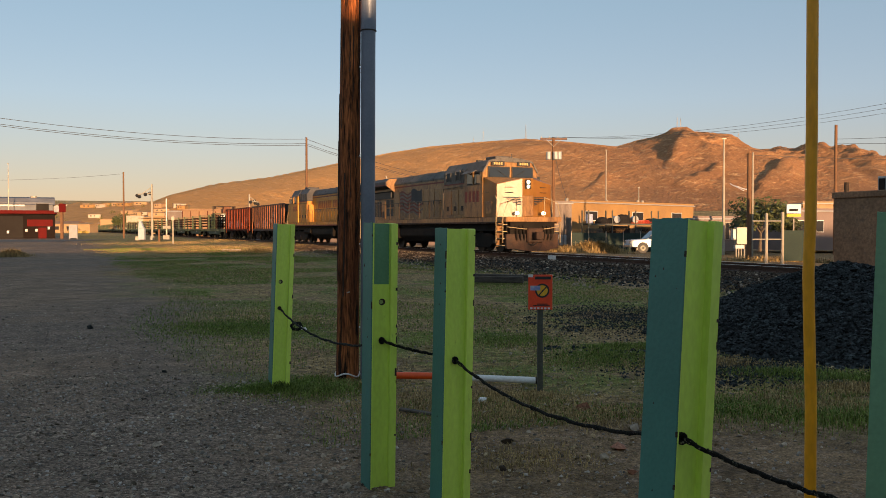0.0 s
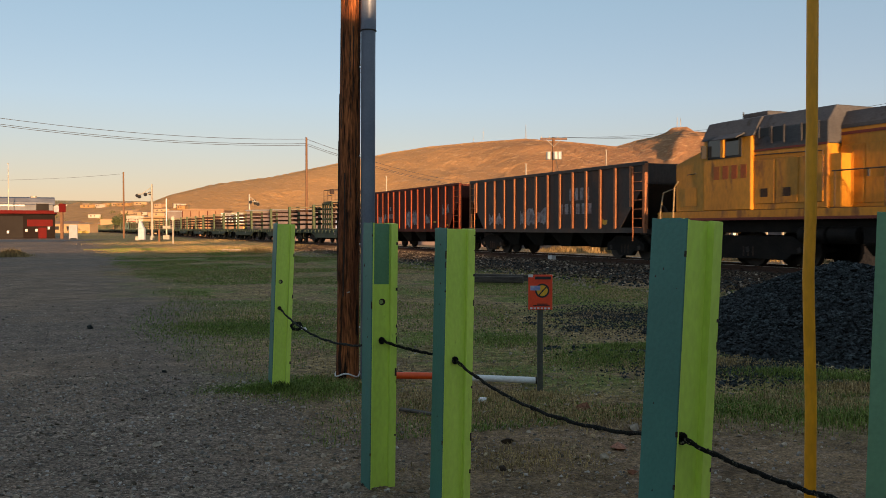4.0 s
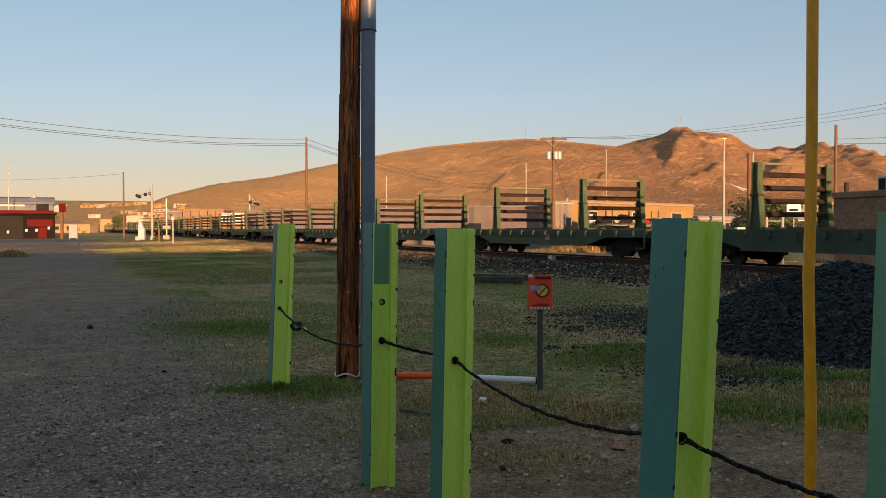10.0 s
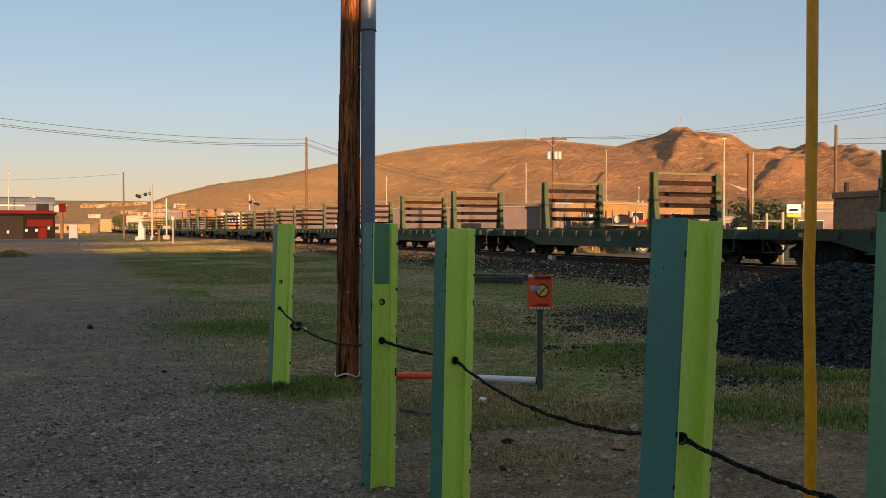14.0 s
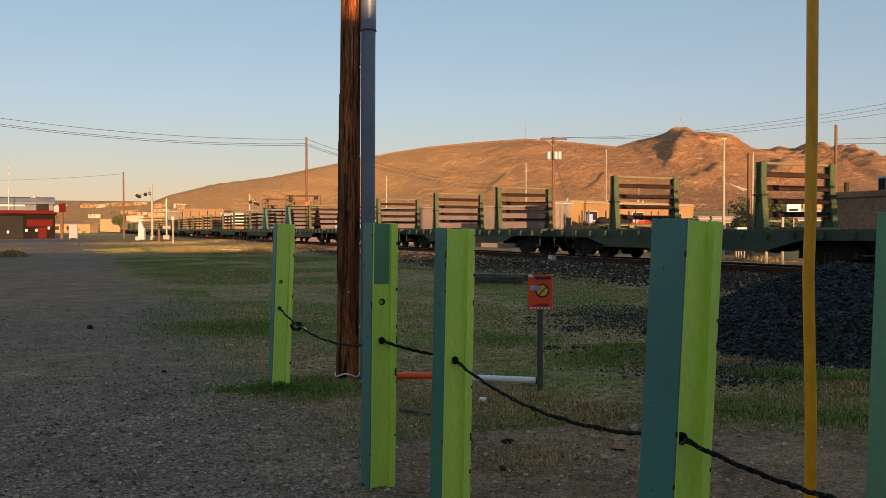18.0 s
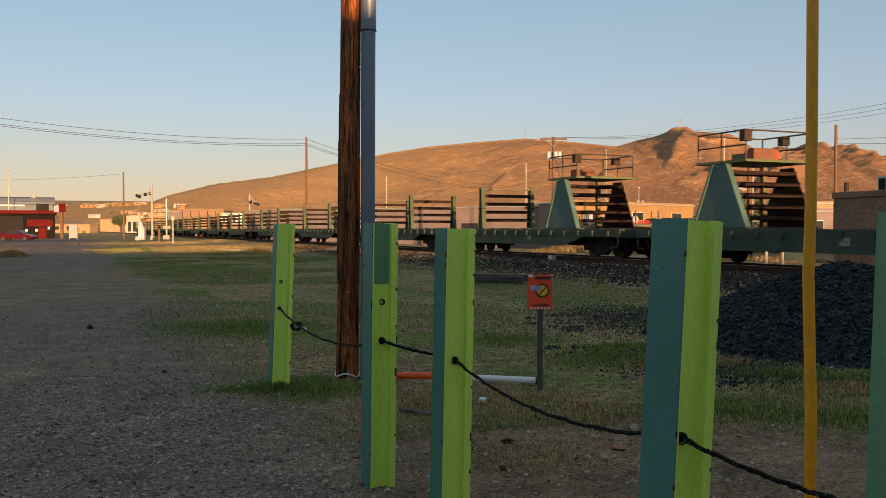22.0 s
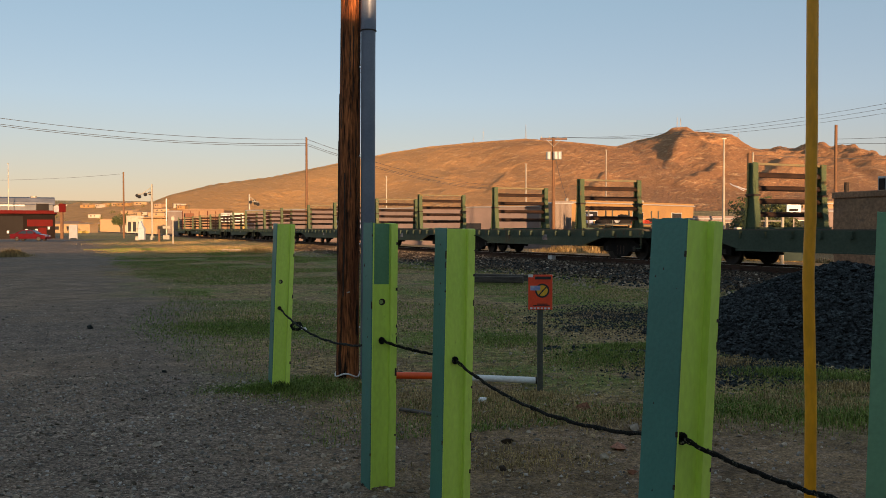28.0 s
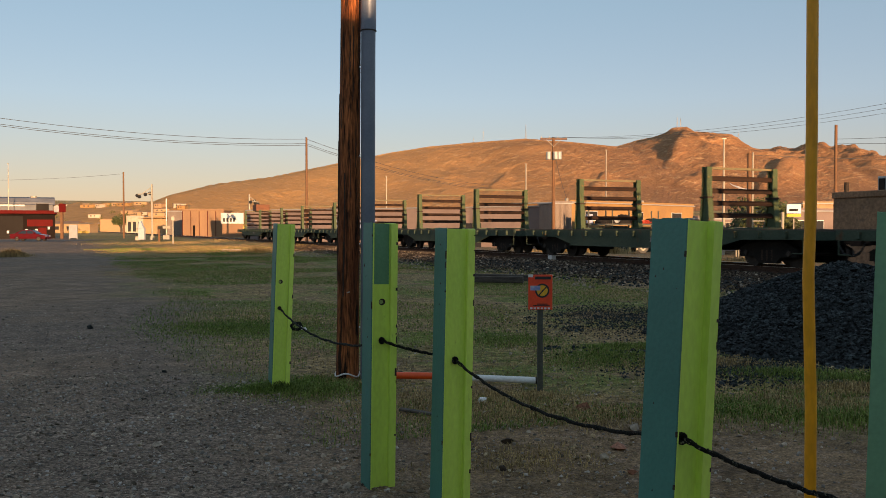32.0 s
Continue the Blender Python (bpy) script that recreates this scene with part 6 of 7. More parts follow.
tuft(-24.3, 50, 0.4, 0.4, 1500, 0.2, 0.75, DRYGRASS, 76, "dry_bush", "brown dry bush beside the path")
tuft(-12.139, 58, 0.5, 0.5, 900, 0.2, 0.7, DRYGRASS, 77, "dry_bush", "dry bush beside the track")
tuft(-1.543, 8.25, 0.5, 0.2, 1000, 0.02, 0.042, DRYGRASS, 78, "dry_weed_tuft", "tuft of dry straw weeds in the dirt")

plank = solid("rotten_plank", Shape().box(-0.16, 0.16, -0.03, 0.03, 0, 0.02), DECKWOOD, pose(-0.217, 7.4, 0.015, 0, 3, -24), "grey weathered plank lying in weeds", "plank", bevel=0.004)
for k, (a, b, c) in enumerate(((1.368, 25, 8), (1.67, 26, -5))):
    solid("dark_timber", Shape().box(-0.9, 0.9, -0.11, 0.11, 0, 0.18), TIEWOOD, pose(a, b, 0.05, 0, 0, c - 20), "dark old tie lying below the track", "timber", "old ties", bevel=0.02)


# ---- the train ----
def bogie(car, x, axles, pitch, r, frame_mat=UNDERBODY, half=0.754):
    b = part("bogie", Shape().box(-0.35, 0.35, -1.0, 1.0, r + 0.12, r + 0.42), frame_mat, car, at=pose(x, 0, 0))
    reach = pitch * (axles - 1) / 2
    for s in (-1, 1):
        y = s * 1.02
        side = Shape().prism([(-reach - 0.3, r - 0.12), (-reach + 0.3, r - 0.12), (-reach + 0.5, r - 0.3), (reach - 0.5, r - 0.3), (reach - 0.3, r - 0.12), (reach + 0.3, r - 0.12),
                              (reach + 0.3, r + 0.14), (reach - 0.35, r + 0.42), (-reach + 0.35, r + 0.42), (-reach - 0.3, r + 0.14)], y - 0.09, y + 0.09, "y")
        part("side_frame", side, frame_mat, b, bevel=0.015)
        for k in range(-1, 2):
            part("spring", Shape().tube((k * 0.2, y + s * 0.02, r - 0.22), (k * 0.2, y + s * 0.02, r + 0.1), 0.08, n=8), BROWNGRIME, b)
    sets = []
    for k in range(axles):
        w = Shape()
        for s in (-1, 1):
            w.tube((0, s * half - 0.065, 0), (0, s * half + 0.065, 0), r, n=24)
            w.tube((0, s * (half - 0.08), 0), (0, s * (half - 0.07), 0), r + 0.028, n=24)
        w.tube((0, -1.12, 0), (0, 1.12, 0), 0.085, n=8)
        for s in (-1, 1):
            w.box(-0.07, 0.07, s * 1.12 - 0.02, s * 1.12 + 0.02, -0.07, 0.07)
        sets.append(part("wheelset", w, WHEELSTEEL, b, at=pose(-reach + k * pitch, 0, r)))
    return b


def coupler(car, x, s):
    part("coupler", Shape().box(x, x + s * 0.55, -0.11, 0.11, 0.72, 0.98).box(x + s * 0.5, x + s * 0.72, -0.2, 0.2, 0.66, 1.02), BROWNGRIME, car, bevel=0.02)
    part("air_hose", Shape().path([(x + s * 0.05, -0.35, 0.75), (x + s * 0.25, -0.35, 0.45), (x + s * 0.5, -0.25, 0.38), (x + s * 0.68, -0.12, 0.55)], 0.025), BLACKPAINT, car)


def handrail(car, points, mat, r=0.018, name="handrail"):
    part(name, Shape().path(points, r, 6), mat, car)


def lettering(car, x0, x1, z0, z1, y, count, mat, name="letter_bar"):
    """Plain upright bars where the side carries painted letters."""
    step = (x1 - x0) / count
    for k in range(count):
        part(name, Shape().box(x0 + k * step, x0 + k * step + step * 0.62, min(y, y * 1.0004) - 0.002, y + 0.002, z0, z1), mat, car)


def locomotive(m, paint, label, faded):
    grey = FADEDGREY if faded else ENGINEGREY
    o = thing("locomotive", m, label, "locomotive", "locomotives")
    # frame, tank and running boards
    part("underframe", Shape().box(-10.5, 10.3, -1.25, 1.25, 1.05, 1.5), UNDERBODY, o)
    part("walkway", Shape().box(-10.6, 10.4, -1.52, 1.52, 1.62, 1.72), ENGINEGREY, o)
    for s in (-1, 1):
        part("side_sill", Shape().box(-10.6, 10.4, s * 1.5 - 0.04, s * 1.5 + 0.04, 1.42, 1.715), paint, o)
        part("sill_band", Shape().box(-10.6, 10.4, s * 1.545 - 0.006, s * 1.545 + 0.006, 1.42, 1.5), FLAGRED if not faded else BROWNGRIME, o)
    part("fuel_tank", Shape().prism([(-1.35, 0.75), (-1.35, 1.2), (1.35, 1.2), (1.35, 0.75), (1.0, 0.42), (-1.0, 0.42)], -3.6, 2.3, "x"), UNDERBODY, o, bevel=0.04)
    for s in (-1, 1):
        for x in (2.45, 3.5):
            part("air_tank", Shape().tube((x, s * 1.22, 0.98), (x + 0.95, s * 1.22, 0.98), 0.24, n=14), UNDERBODY, o, smooth=True)
        part("equipment_box", Shape().box(-4.2, -3.65, s * 1.2 - 0.25, s * 1.2 + 0.25, 0.6, 1.35), UNDERBODY, o, bevel=0.02)
    for x in (6.75, -6.75):
        bogie(o, x, 3, 2.08, 0.53)
    # long hood with its doors
    part("long_hood", Shape().prism([(-0.95, 1.72), (0.95, 1.72), (0.95, 4.0), (0.75, 4.36), (-0.75, 4.36), (-0.95, 4.0)], -10.1, 3.4, "x"), paint, o, bevel=0.03)
    part("hood_roof", Shape().prism([(-0.97, 3.9), (-0.97, 4.0), (-0.76, 4.38), (0.76, 4.38), (0.97, 4.0), (0.97, 3.9), (0.9, 3.9), (0.72, 4.3), (-0.72, 4.3), (-0.9, 3.9)], -5.6, 3.4, "x"), grey, o)
    for s in (-1, 1):
        for k in range(11):
            x = -5.4 + k * 0.8
            part("hood_door", Shape().box(x, x + 0.74, s * 0.95 - 0.022, s * 0.95 + 0.022, 1.85, 3.45), paint, o, bevel=0.008)
            part("door_latch", Shape().box(x + 0.62, x + 0.68, s * 0.985 - 0.012, s * 0.985 + 0.012, 2.55, 2.75), ENGINEGREY, o)
        part("hood_stripe", Shape().box(-5.5, 3.4, s * 0.962 - 0.004, s * 0.962 + 0.004, 3.72, 3.8), FLAGRED, o)
        for x in (-6.3, -7.0):
            for z in (1.98, 2.55):
                part("square_hatch", Shape().box(x, x + 0.55, s * 0.955 - 0.02, s * 0.955 + 0.02, z, z + 0.48), BLACKPAINT, o)
        part("service_door", Shape().box(-7.9, -7.3, s * 0.96 - 0.025, s * 0.96 + 0.025, 1.8, 3.1), paint, o, bevel=0.01)
        part("door_window", Shape().box(-7.8, -7.4, s * 0.99 - 0.01, s * 0.99 + 0.01, 1.9, 2.3), BLACKPAINT, o)
        part("soot_screen", Shape().box(-10.05, -5.75, s * 0.952 - 0.006, s * 0.952 + 0.006, 3.15, 3.6), UNDERBODY, o)
        for k in range(4):
            x = -9.85 + k * 0.5
            part("intake_grille", Shape().box(x, x + 0.3, s * 0.955 - 0.02, s * 0.955 + 0.02, 1.95, 2.95), BLACKPAINT, o)
        # radiator wings
        part("radiator_wing", Shape().prism([(s * 0.9, 3.72), (s * 1.48, 3.86), (s * 1.53, 3.92), (s * 1.53, 4.16), (s * 1.3, 4.36), (s * 0.3, 4.42), (s * 0.3, 3.95)], -10.35, -5.7, "x"), ENGINEGREY, o, bevel=0.02)
        part("wing_end", Shape().prism([(s * 0.92, 3.5), (s * 1.5, 3.88), (s * 1.5, 4.14), (s * 1.28, 4.33), (s * 0.3, 4.39), (s * 0.3, 3.95)], -5.7, -5.6, "x"), paint, o)
        part("wing_stripe", Shape().box(-10.3, -5.75, s * 1.532 - 0.004, s * 1.532 + 0.004, 3.93, 3.97), FLAGRED, o)
        part("radiator_screen", Shape().box(-10.0, -6.0, s * 1.0 - 0.05, s * 1.0 + 0.05, 3.1, 3.5), BLACKPAINT, o)
    part("radiator_roof", Shape().box(-10.2, -5.8, -0.75, 0.75, 4.38, 4.45), ENGINEGREY, o)
    part("rear_end", Shape().box(-10.28, -10.1, -0.93, 0.93, 1.75, 4.2), paint, o, bevel=0.02)
    for z in (3.75, 4.0):
        part("rear_lamp", Shape().tube((-10.3, 0, z), (-10.27, 0, z), 0.1, n=12), WHITEPAINT, o)
    part("exhaust_stack", Shape().box(-2.2, -1.2, -0.35, 0.35, 4.25, 4.48), ENGINEGREY, o, bevel=0.03)
    part("silencer", Shape().box(-5.2, -3.4, -0.55, 0.55, 4.25, 4.42), ENGINEGREY, o, bevel=0.03)
    horn = part("horn", Shape().box(-0.15, 0.15, -0.2, 0.2, 4.26, 4.34), BLACKPAINT, o)
    for k in range(5):
        part("trumpet", Shape().tube((0, -0.24 + 0.12 * k, 4.4), (0.45 - 0.08 * (k % 2), -0.3 + 0.15 * k, 4.42), 0.03, 0.09, 8), BLACKPAINT, horn)
    for x in (-3.0, 1.2, 2.4):
        part("roof_hatch", Shape().box(x - 0.3, x + 0.3, -0.5, 0.5, 4.26, 4.31), ENGINEGREY, o)
    # equipment cab behind the driver's cab: yellow below, grey above a thin red line
    part("equipment_cab", Shape().box(3.4, 6.2, -1.42, 1.42, 1.72, 3.5), paint, o, bevel=0.02)
    part("equipment_roof", Shape().prism([(-1.43, 3.5), (1.43, 3.5), (1.43, 4.12), (1.12, 4.56), (-1.12, 4.56), (-1.43, 4.12)], 3.38, 6.2, "x"), grey, o, bevel=0.02)
    for s in (-1, 1):
        part("cab_stripe", Shape().box(3.4, 8.3, s * 1.436 - 0.006, s * 1.436 + 0.006, 3.47, 3.53), FLAGRED, o)
        for x0, x1, z0, z1 in ((3.72, 4.3, 3.68, 4.1), (5.0, 5.45, 3.7, 4.14), (5.55, 5.95, 3.9, 4.14)):
            part("vent_opening", Shape().box(x0, x1, s * 1.43 - 0.02, s * 1.43 + 0.008, z0, z1) if s > 0 else Shape().box(x0, x1, -1.438, -1.41, z0, z1), BLACKPAINT, o)
            part("opening_frame", Shape().box(x0 - 0.04, x0, s * 1.45 - 0.015, s * 1.45 + 0.015, z0 - 0.04, z1 + 0.04).box(x1, x1 + 0.04, s * 1.45 - 0.015, s * 1.45 + 0.015, z0 - 0.04, z1 + 0.04), grey, o)
        for x in (3.55, 4.45, 5.35):
            part("cab_panel", Shape().box(x, x + 0.82, s * 1.42 - 0.022, s * 1.42 + 0.022, 1.9, 3.2), paint, o, bevel=0.008)
            part("panel_louvre", Shape().box(x + 0.25, x + 0.55, s * 1.447 - 0.004, s * 1.447 + 0.004, 2.1, 2.35), BROWNGRIME, o)
        part("grab_rail", Shape().path([(3.5, s * 1.5, 2.2), (3.5, s * 1.5, 3.3), (6.1, s * 1.5, 3.36)], 0.018), DARKRAIL, o)
    # driver's cab
    cab = part("cab", Shape().prism([(-1.53, 1.72), (1.53, 1.72), (1.53, 3.98), (1.22, 4.5), (0.55, 4.64), (-0.55, 4.64), (-1.22, 4.5), (-1.53, 3.98)], 6.2, 8.35, "x"), paint, o, bevel=0.03)
    part("cab_roof", Shape().prism([(-1.56, 3.96), (-1.24, 4.53), (-0.55, 4.67), (0.55, 4.67), (1.24, 4.53), (1.56, 3.96), (1.5, 3.96), (1.18, 4.46), (-1.18, 4.46), (-1.5, 3.96)], 6.1, 8.42, "x"), grey, o)
    part("roof_unit", Shape().box(6.6, 7.7, -0.5, 0.5, 4.66, 4.82), grey, cab, bevel=0.03)
    part("roof_antenna", Shape().tube((7.9, 0.3, 4.66), (7.9, 0.3, 4.92), 0.02).box(6.3, 6.5, -0.9, -0.5, 4.5, 4.68), BLACKPAINT, cab)
    for s in (-1, 1):
        w = part("side_window", Shape().box(6.6, 8.12, s * 1.53 - 0.03, s * 1.53 + 0.03, 3.36, 4.0), BLACKPAINT, cab)
        for a, b in ((6.68, 7.3), (7.46, 8.04)):
            part("pane", Shape().box(a, b, s * 1.55 - 0.03, s * 1.55 + 0.03, 3.42, 3.94), CABGLASS, w)
        part("window_post", Shape().box(7.32, 7.44, s * 1.58 - 0.05, s * 1.58 + 0.05, 3.38, 3.98), paint, w)
        part("sunshade", Shape().prism([(s * 1.5, 4.06), (s * 1.86, 3.9), (s * 1.86, 3.93), (s * 1.5, 4.1)], 6.5, 7.6, "x"), grey, cab)
        part("mirror", Shape().box(8.14, 8.18, s * 1.68 - 0.1, s * 1.68 + 0.1, 3.4, 3.8), BLACKPAINT, cab)
        part("screen_frame", Shape().box(8.35, 8.41, s * 0.66 - 0.6, s * 0.66 + 0.6, 3.68, 4.24), BLACKPAINT, cab)
        part("windscreen", Shape().quad((8.44, s * 0.12, 3.73), (8.44, s * 1.2, 3.73), (8.425, s * 1.17, 4.19), (8.425, s * 0.12, 4.19)), CABGLASS, cab)
        part("wiper", Shape().tube((8.45, s * 0.25, 3.75), (8.45, s * 0.75, 4.05), 0.012), BLACKPAINT, cab)
        nb = part("number_board", Shape().box(8.36, 8.44, s * 0.72 - 0.36, s * 0.72 + 0.36, 4.28, 4.5), BLACKPAINT, cab)
        for k in range(4):
            part("number_bar", Shape().box(8.44, 8.45, s * 0.72 - 0.24 + k * 0.13, s * 0.72 - 0.16 + k * 0.13, 4.33, 4.45), NUMBERGLOW, nb)
    # wedge-shaped nose: as wide as the cab, its front in two facets that meet at the headlights
    plan = [(8.35, -1.5, 3.7), (9.78, -1.49, 3.3), (10.14, -0.28, 3.56), (10.14, 0.28, 3.56), (9.78, 1.49, 3.3), (8.35, 1.5, 3.7)]
    nose = Shape().loft([[(x, y, 1.72) for x, y, z in plan], [(x, y, z) for x, y, z in plan]])
    nose_ob = part("nose", nose, NOSEYELLOW if faded else paint, o, bevel=0.015)
    part("nose_roof", Shape().loft([[(x * 1.0 - 0.02, y * 0.985, z + 0.002) for x, y, z in plan], [(x - 0.02, y * 0.97, z + 0.02) for x, y, z in plan]]), paint, nose_ob)
    part("nose_door", Shape().box(10.1, 10.17, -0.27, 0.27, 1.75, 2.75), paint, nose_ob, bevel=0.01)
    part("lamp_housing", Shape().box(10.1, 10.2, -0.15, 0.15, 3.06, 3.52), BLACKPAINT, nose_ob, bevel=0.02)
    for z in (3.18, 3.4):
        part("headlight", Shape().tube((10.18, 0.0, z), (10.215, 0.0, z), 0.085, n=14), HEADLIGHT if faded else WHITEPAINT, nose_ob, "round headlight")
    for s in (-1, 1):
        for k in range(5):
            z, a, b = 2.62 - 0.085 * k, 0.34, 1.2 - 0.16 * k
            xa, xb = 10.155 - 0.2975 * (a - 0.28), 10.155 - 0.2975 * (b - 0.28)
            part("wing_stripe_mark", Shape().quad((xa, s * a, z), (xb, s * b, z + 0.03), (xb, s * b, z + 0.075), (xa, s * a, z + 0.05)), FLAGBLUE, nose_ob, "faded blue stripe of a winged emblem")
        for z in (2.9, 3.15):
            part("grab_iron", Shape().path([(10.0, s * 0.75, z), (10.08, s * 0.75, z), (9.99, s * 1.1, z), (9.9, s * 1.1, z)], 0.016), BLACKPAINT, nose_ob)
        part("ditch_light", Shape().tube((10.35, s * 0.72, 1.9), (10.47, s * 0.72, 1.9), 0.085, n=14), HEADLIGHT if faded else WHITEPAINT, o, "round lamp above the platform")
        part("nose_hatch", Shape().box(8.7, 9.3, s * 1.497 - 0.012, s * 1.497 + 0.012, 1.9, 2.5), paint, nose_ob, bevel=0.006)
        part("side_grab", Shape().tube((8.7, s * 1.56, 2.95), (9.1, s * 1.56, 2.93), 0.014), BLACKPAINT, nose_ob)
    # ends: platforms, steps, plough
    for e, x in ((1, 10.4), (-1, -10.6)):
        part("end_platform", Shape().box(min(x, x + e * 0.35), max(x, x + e * 0.35), -1.5, 1.5, 1.5, 1.72), paint, o)
        plough = Shape()
        plough.loft([[(x + e * 0.05, y, 0.12 + 0.1 * (abs(y) > 1)), (x + e * (0.75 - abs(y) * 0.34), y, 0.12 + 0.1 * (abs(y) > 1)), (x + e * (0.45 - abs(y) * 0.16), y, 0.55), (x + e * (0.36 - abs(y) * 0.1), y, 0.92), (x + e * 0.05, y, 0.92)] for y in (-1.4, -1.1, -0.55, 0, 0.55, 1.1, 1.4)])
        part("plough", plough, BROWNGRIME, o, "rust-brown snow plough")
        part("end_sheet", Shape().box(min(x, x + e * 0.22), max(x, x + e * 0.22), -1.2, 1.2, 0.9, 1.5), UNDERBODY, o)
        for y in (-0.95, -0.75, -0.55, 0.55, 0.75, 0.95):
            part("brake_hose", Shape().path([(x + e * 0.24, y, 1.3), (x + e * 0.4, y, 1.1), (x + e * 0.42, y, 0.8), (x + e * 0.36, y * 0.95, 0.62)], 0.03), UNDERBODY, o)
        part("uncoupling_lever", Shape().path([(x + e * 0.3, -1.4, 1.25), (x + e * 0.4, -0.5, 1.15), (x + e * 0.4, 0.5, 1.15), (x + e * 0.3, 1.4, 1.25)], 0.02), HANDRAIL, o)
        part("coupler_yoke", Shape().box(min(x + e * 0.2, x + e * 0.5), max(x + e * 0.2, x + e * 0.5), -0.42, 0.42, 0.5, 1.2), BROWNGRIME, o, bevel=0.05)
        coupler(o, x + e * 0.25, e)
        for s in (-1, 1):
            for k in range(4):
                part("step", Shape().box(min(x - e * 0.55, x + e * 0.05), max(x - e * 0.55, x + e * 0.05), s * 1.4 - 0.14, s * 1.4 + 0.14, 0.35 + k * 0.33, 0.39 + k * 0.33), HANDRAIL, o)
            part("step_side", Shape().box(min(x - e * 0.6, x - e * 0.55), max(x - e * 0.6, x - e * 0.55), s * 1.38 - 0.16, s * 1.38 + 0.16, 0.3, 1.6), paint, o)
            handrail(o, [(x - e * 0.55, s * 1.55, 0.5), (x - e * 0.55, s * 1.55, 1.6), (x - e * 0.55, s * 1.5, 2.55), (x - e * 0.75, s * 1.5, 2.75)], HANDRAIL, 0.022)
            handrail(o, [(x + e * 0.15, s * 1.55, 0.5), (x + e * 0.15, s * 1.55, 1.7), (x + e * 0.25, s * 1.35, 2.4), (x + e * 0.25, s * 0.6, 2.65)], HANDRAIL, 0.022)
            handrail(o, [(x + e * 0.3, s * 0.6, 1.72), (x + e * 0.3, s * 0.6, 2.65)], HANDRAIL, 0.02)
    # side railings
    for s in (-1, 1):
        y = s * 1.48
        handrail(o, [(-9.9, y, 2.72), (3.2, y, 2.72)], DARKRAIL, 0.02)
        for k in range(9):
            handrail(o, [(-9.7 + k * 1.6, y, 1.7), (-9.7 + k * 1.6, y, 2.73)], DARKRAIL, 0.018, "rail_stanchion")
    if faded:
        for s in (-1, 1):
            y = s * 0.975
            for k in range(12):
                last = 8 if k < 5 else 13 - k % 3
                pts = [(-4.5 + q * 0.31, y, 3.34 - k * 0.108 + 0.09 * math.sin(q * 1.1 + 0.3) - 0.012 * q) for q in range(last)]
                band = Shape()
                for a, b in zip(pts, pts[1:]):
                    band.quad((a[0], y, a[2]), (b[0], y, b[2]), (b[0], y, b[2] + 0.1), (a[0], y, a[2] + 0.1))
                part("flag_stripe", band, FADEDWHITE if k % 2 else FLAGRED, o, "faded pale wavy flag stripe" if k % 2 else "faded red wavy flag stripe")
            can = Shape()
            for q in range(6):
                a, b = 0.1 * math.sin(q * 1.1), 0.1 * math.sin(q * 1.1 + 1.1)
                x0 = -2.6 + q * 0.28
                can.quad((x0, y * 1.002, 2.75 + a), (x0 + 0.28, y * 1.002, 2.75 + b), (x0 + 0.28, y * 1.002, 3.5 + b), (x0, y * 1.002, 3.5 + a))
            part("flag_field", can, FLAGBLUE, o, "faded dark blue flag field")
            lettering(o, 6.3, 8.1, 2.5, 3.05, s * 1.535, 4, FLAGRED, "number_bar")
    else:
        for s in (-1, 1):
            lettering(o, -5.3, -2.5, 2.85, 3.42, s * 0.98, 5, LETTERRED)
            lettering(o, -2.0, 1.7, 2.85, 3.42, s * 0.98, 7, LETTERRED)
            lettering(o, 6.4, 8.0, 2.7, 3.12, s * 1.535, 4, LETTERRED, "number_bar")
            part("bright_door", Shape().box(2.95, 3.38, s * 0.975 - 0.02, s * 0.975 + 0.02, 1.8, 3.4), paint, o)
            part("cabinet", Shape().box(3.0, 3.4, s * 1.15 - 0.2, s * 1.15 + 0.2, 1.75, 3.2), paint, o)
    return o


LEAD, SECOND = 55.95, 77.85
HOPPER1, HOPPER2 = 96.65, 112.5
FIRST_FLAT, PITCH = 146.23, 17.2375
loco_a = locomotive(on_track(0), GRIMYYELLOW, "grimy yellow and grey diesel locomotive with faded flag", True)
loco_b = locomotive(on_track(0), ENGINEYELLOW, "yellow and grey diesel locomotive running backwards", False)


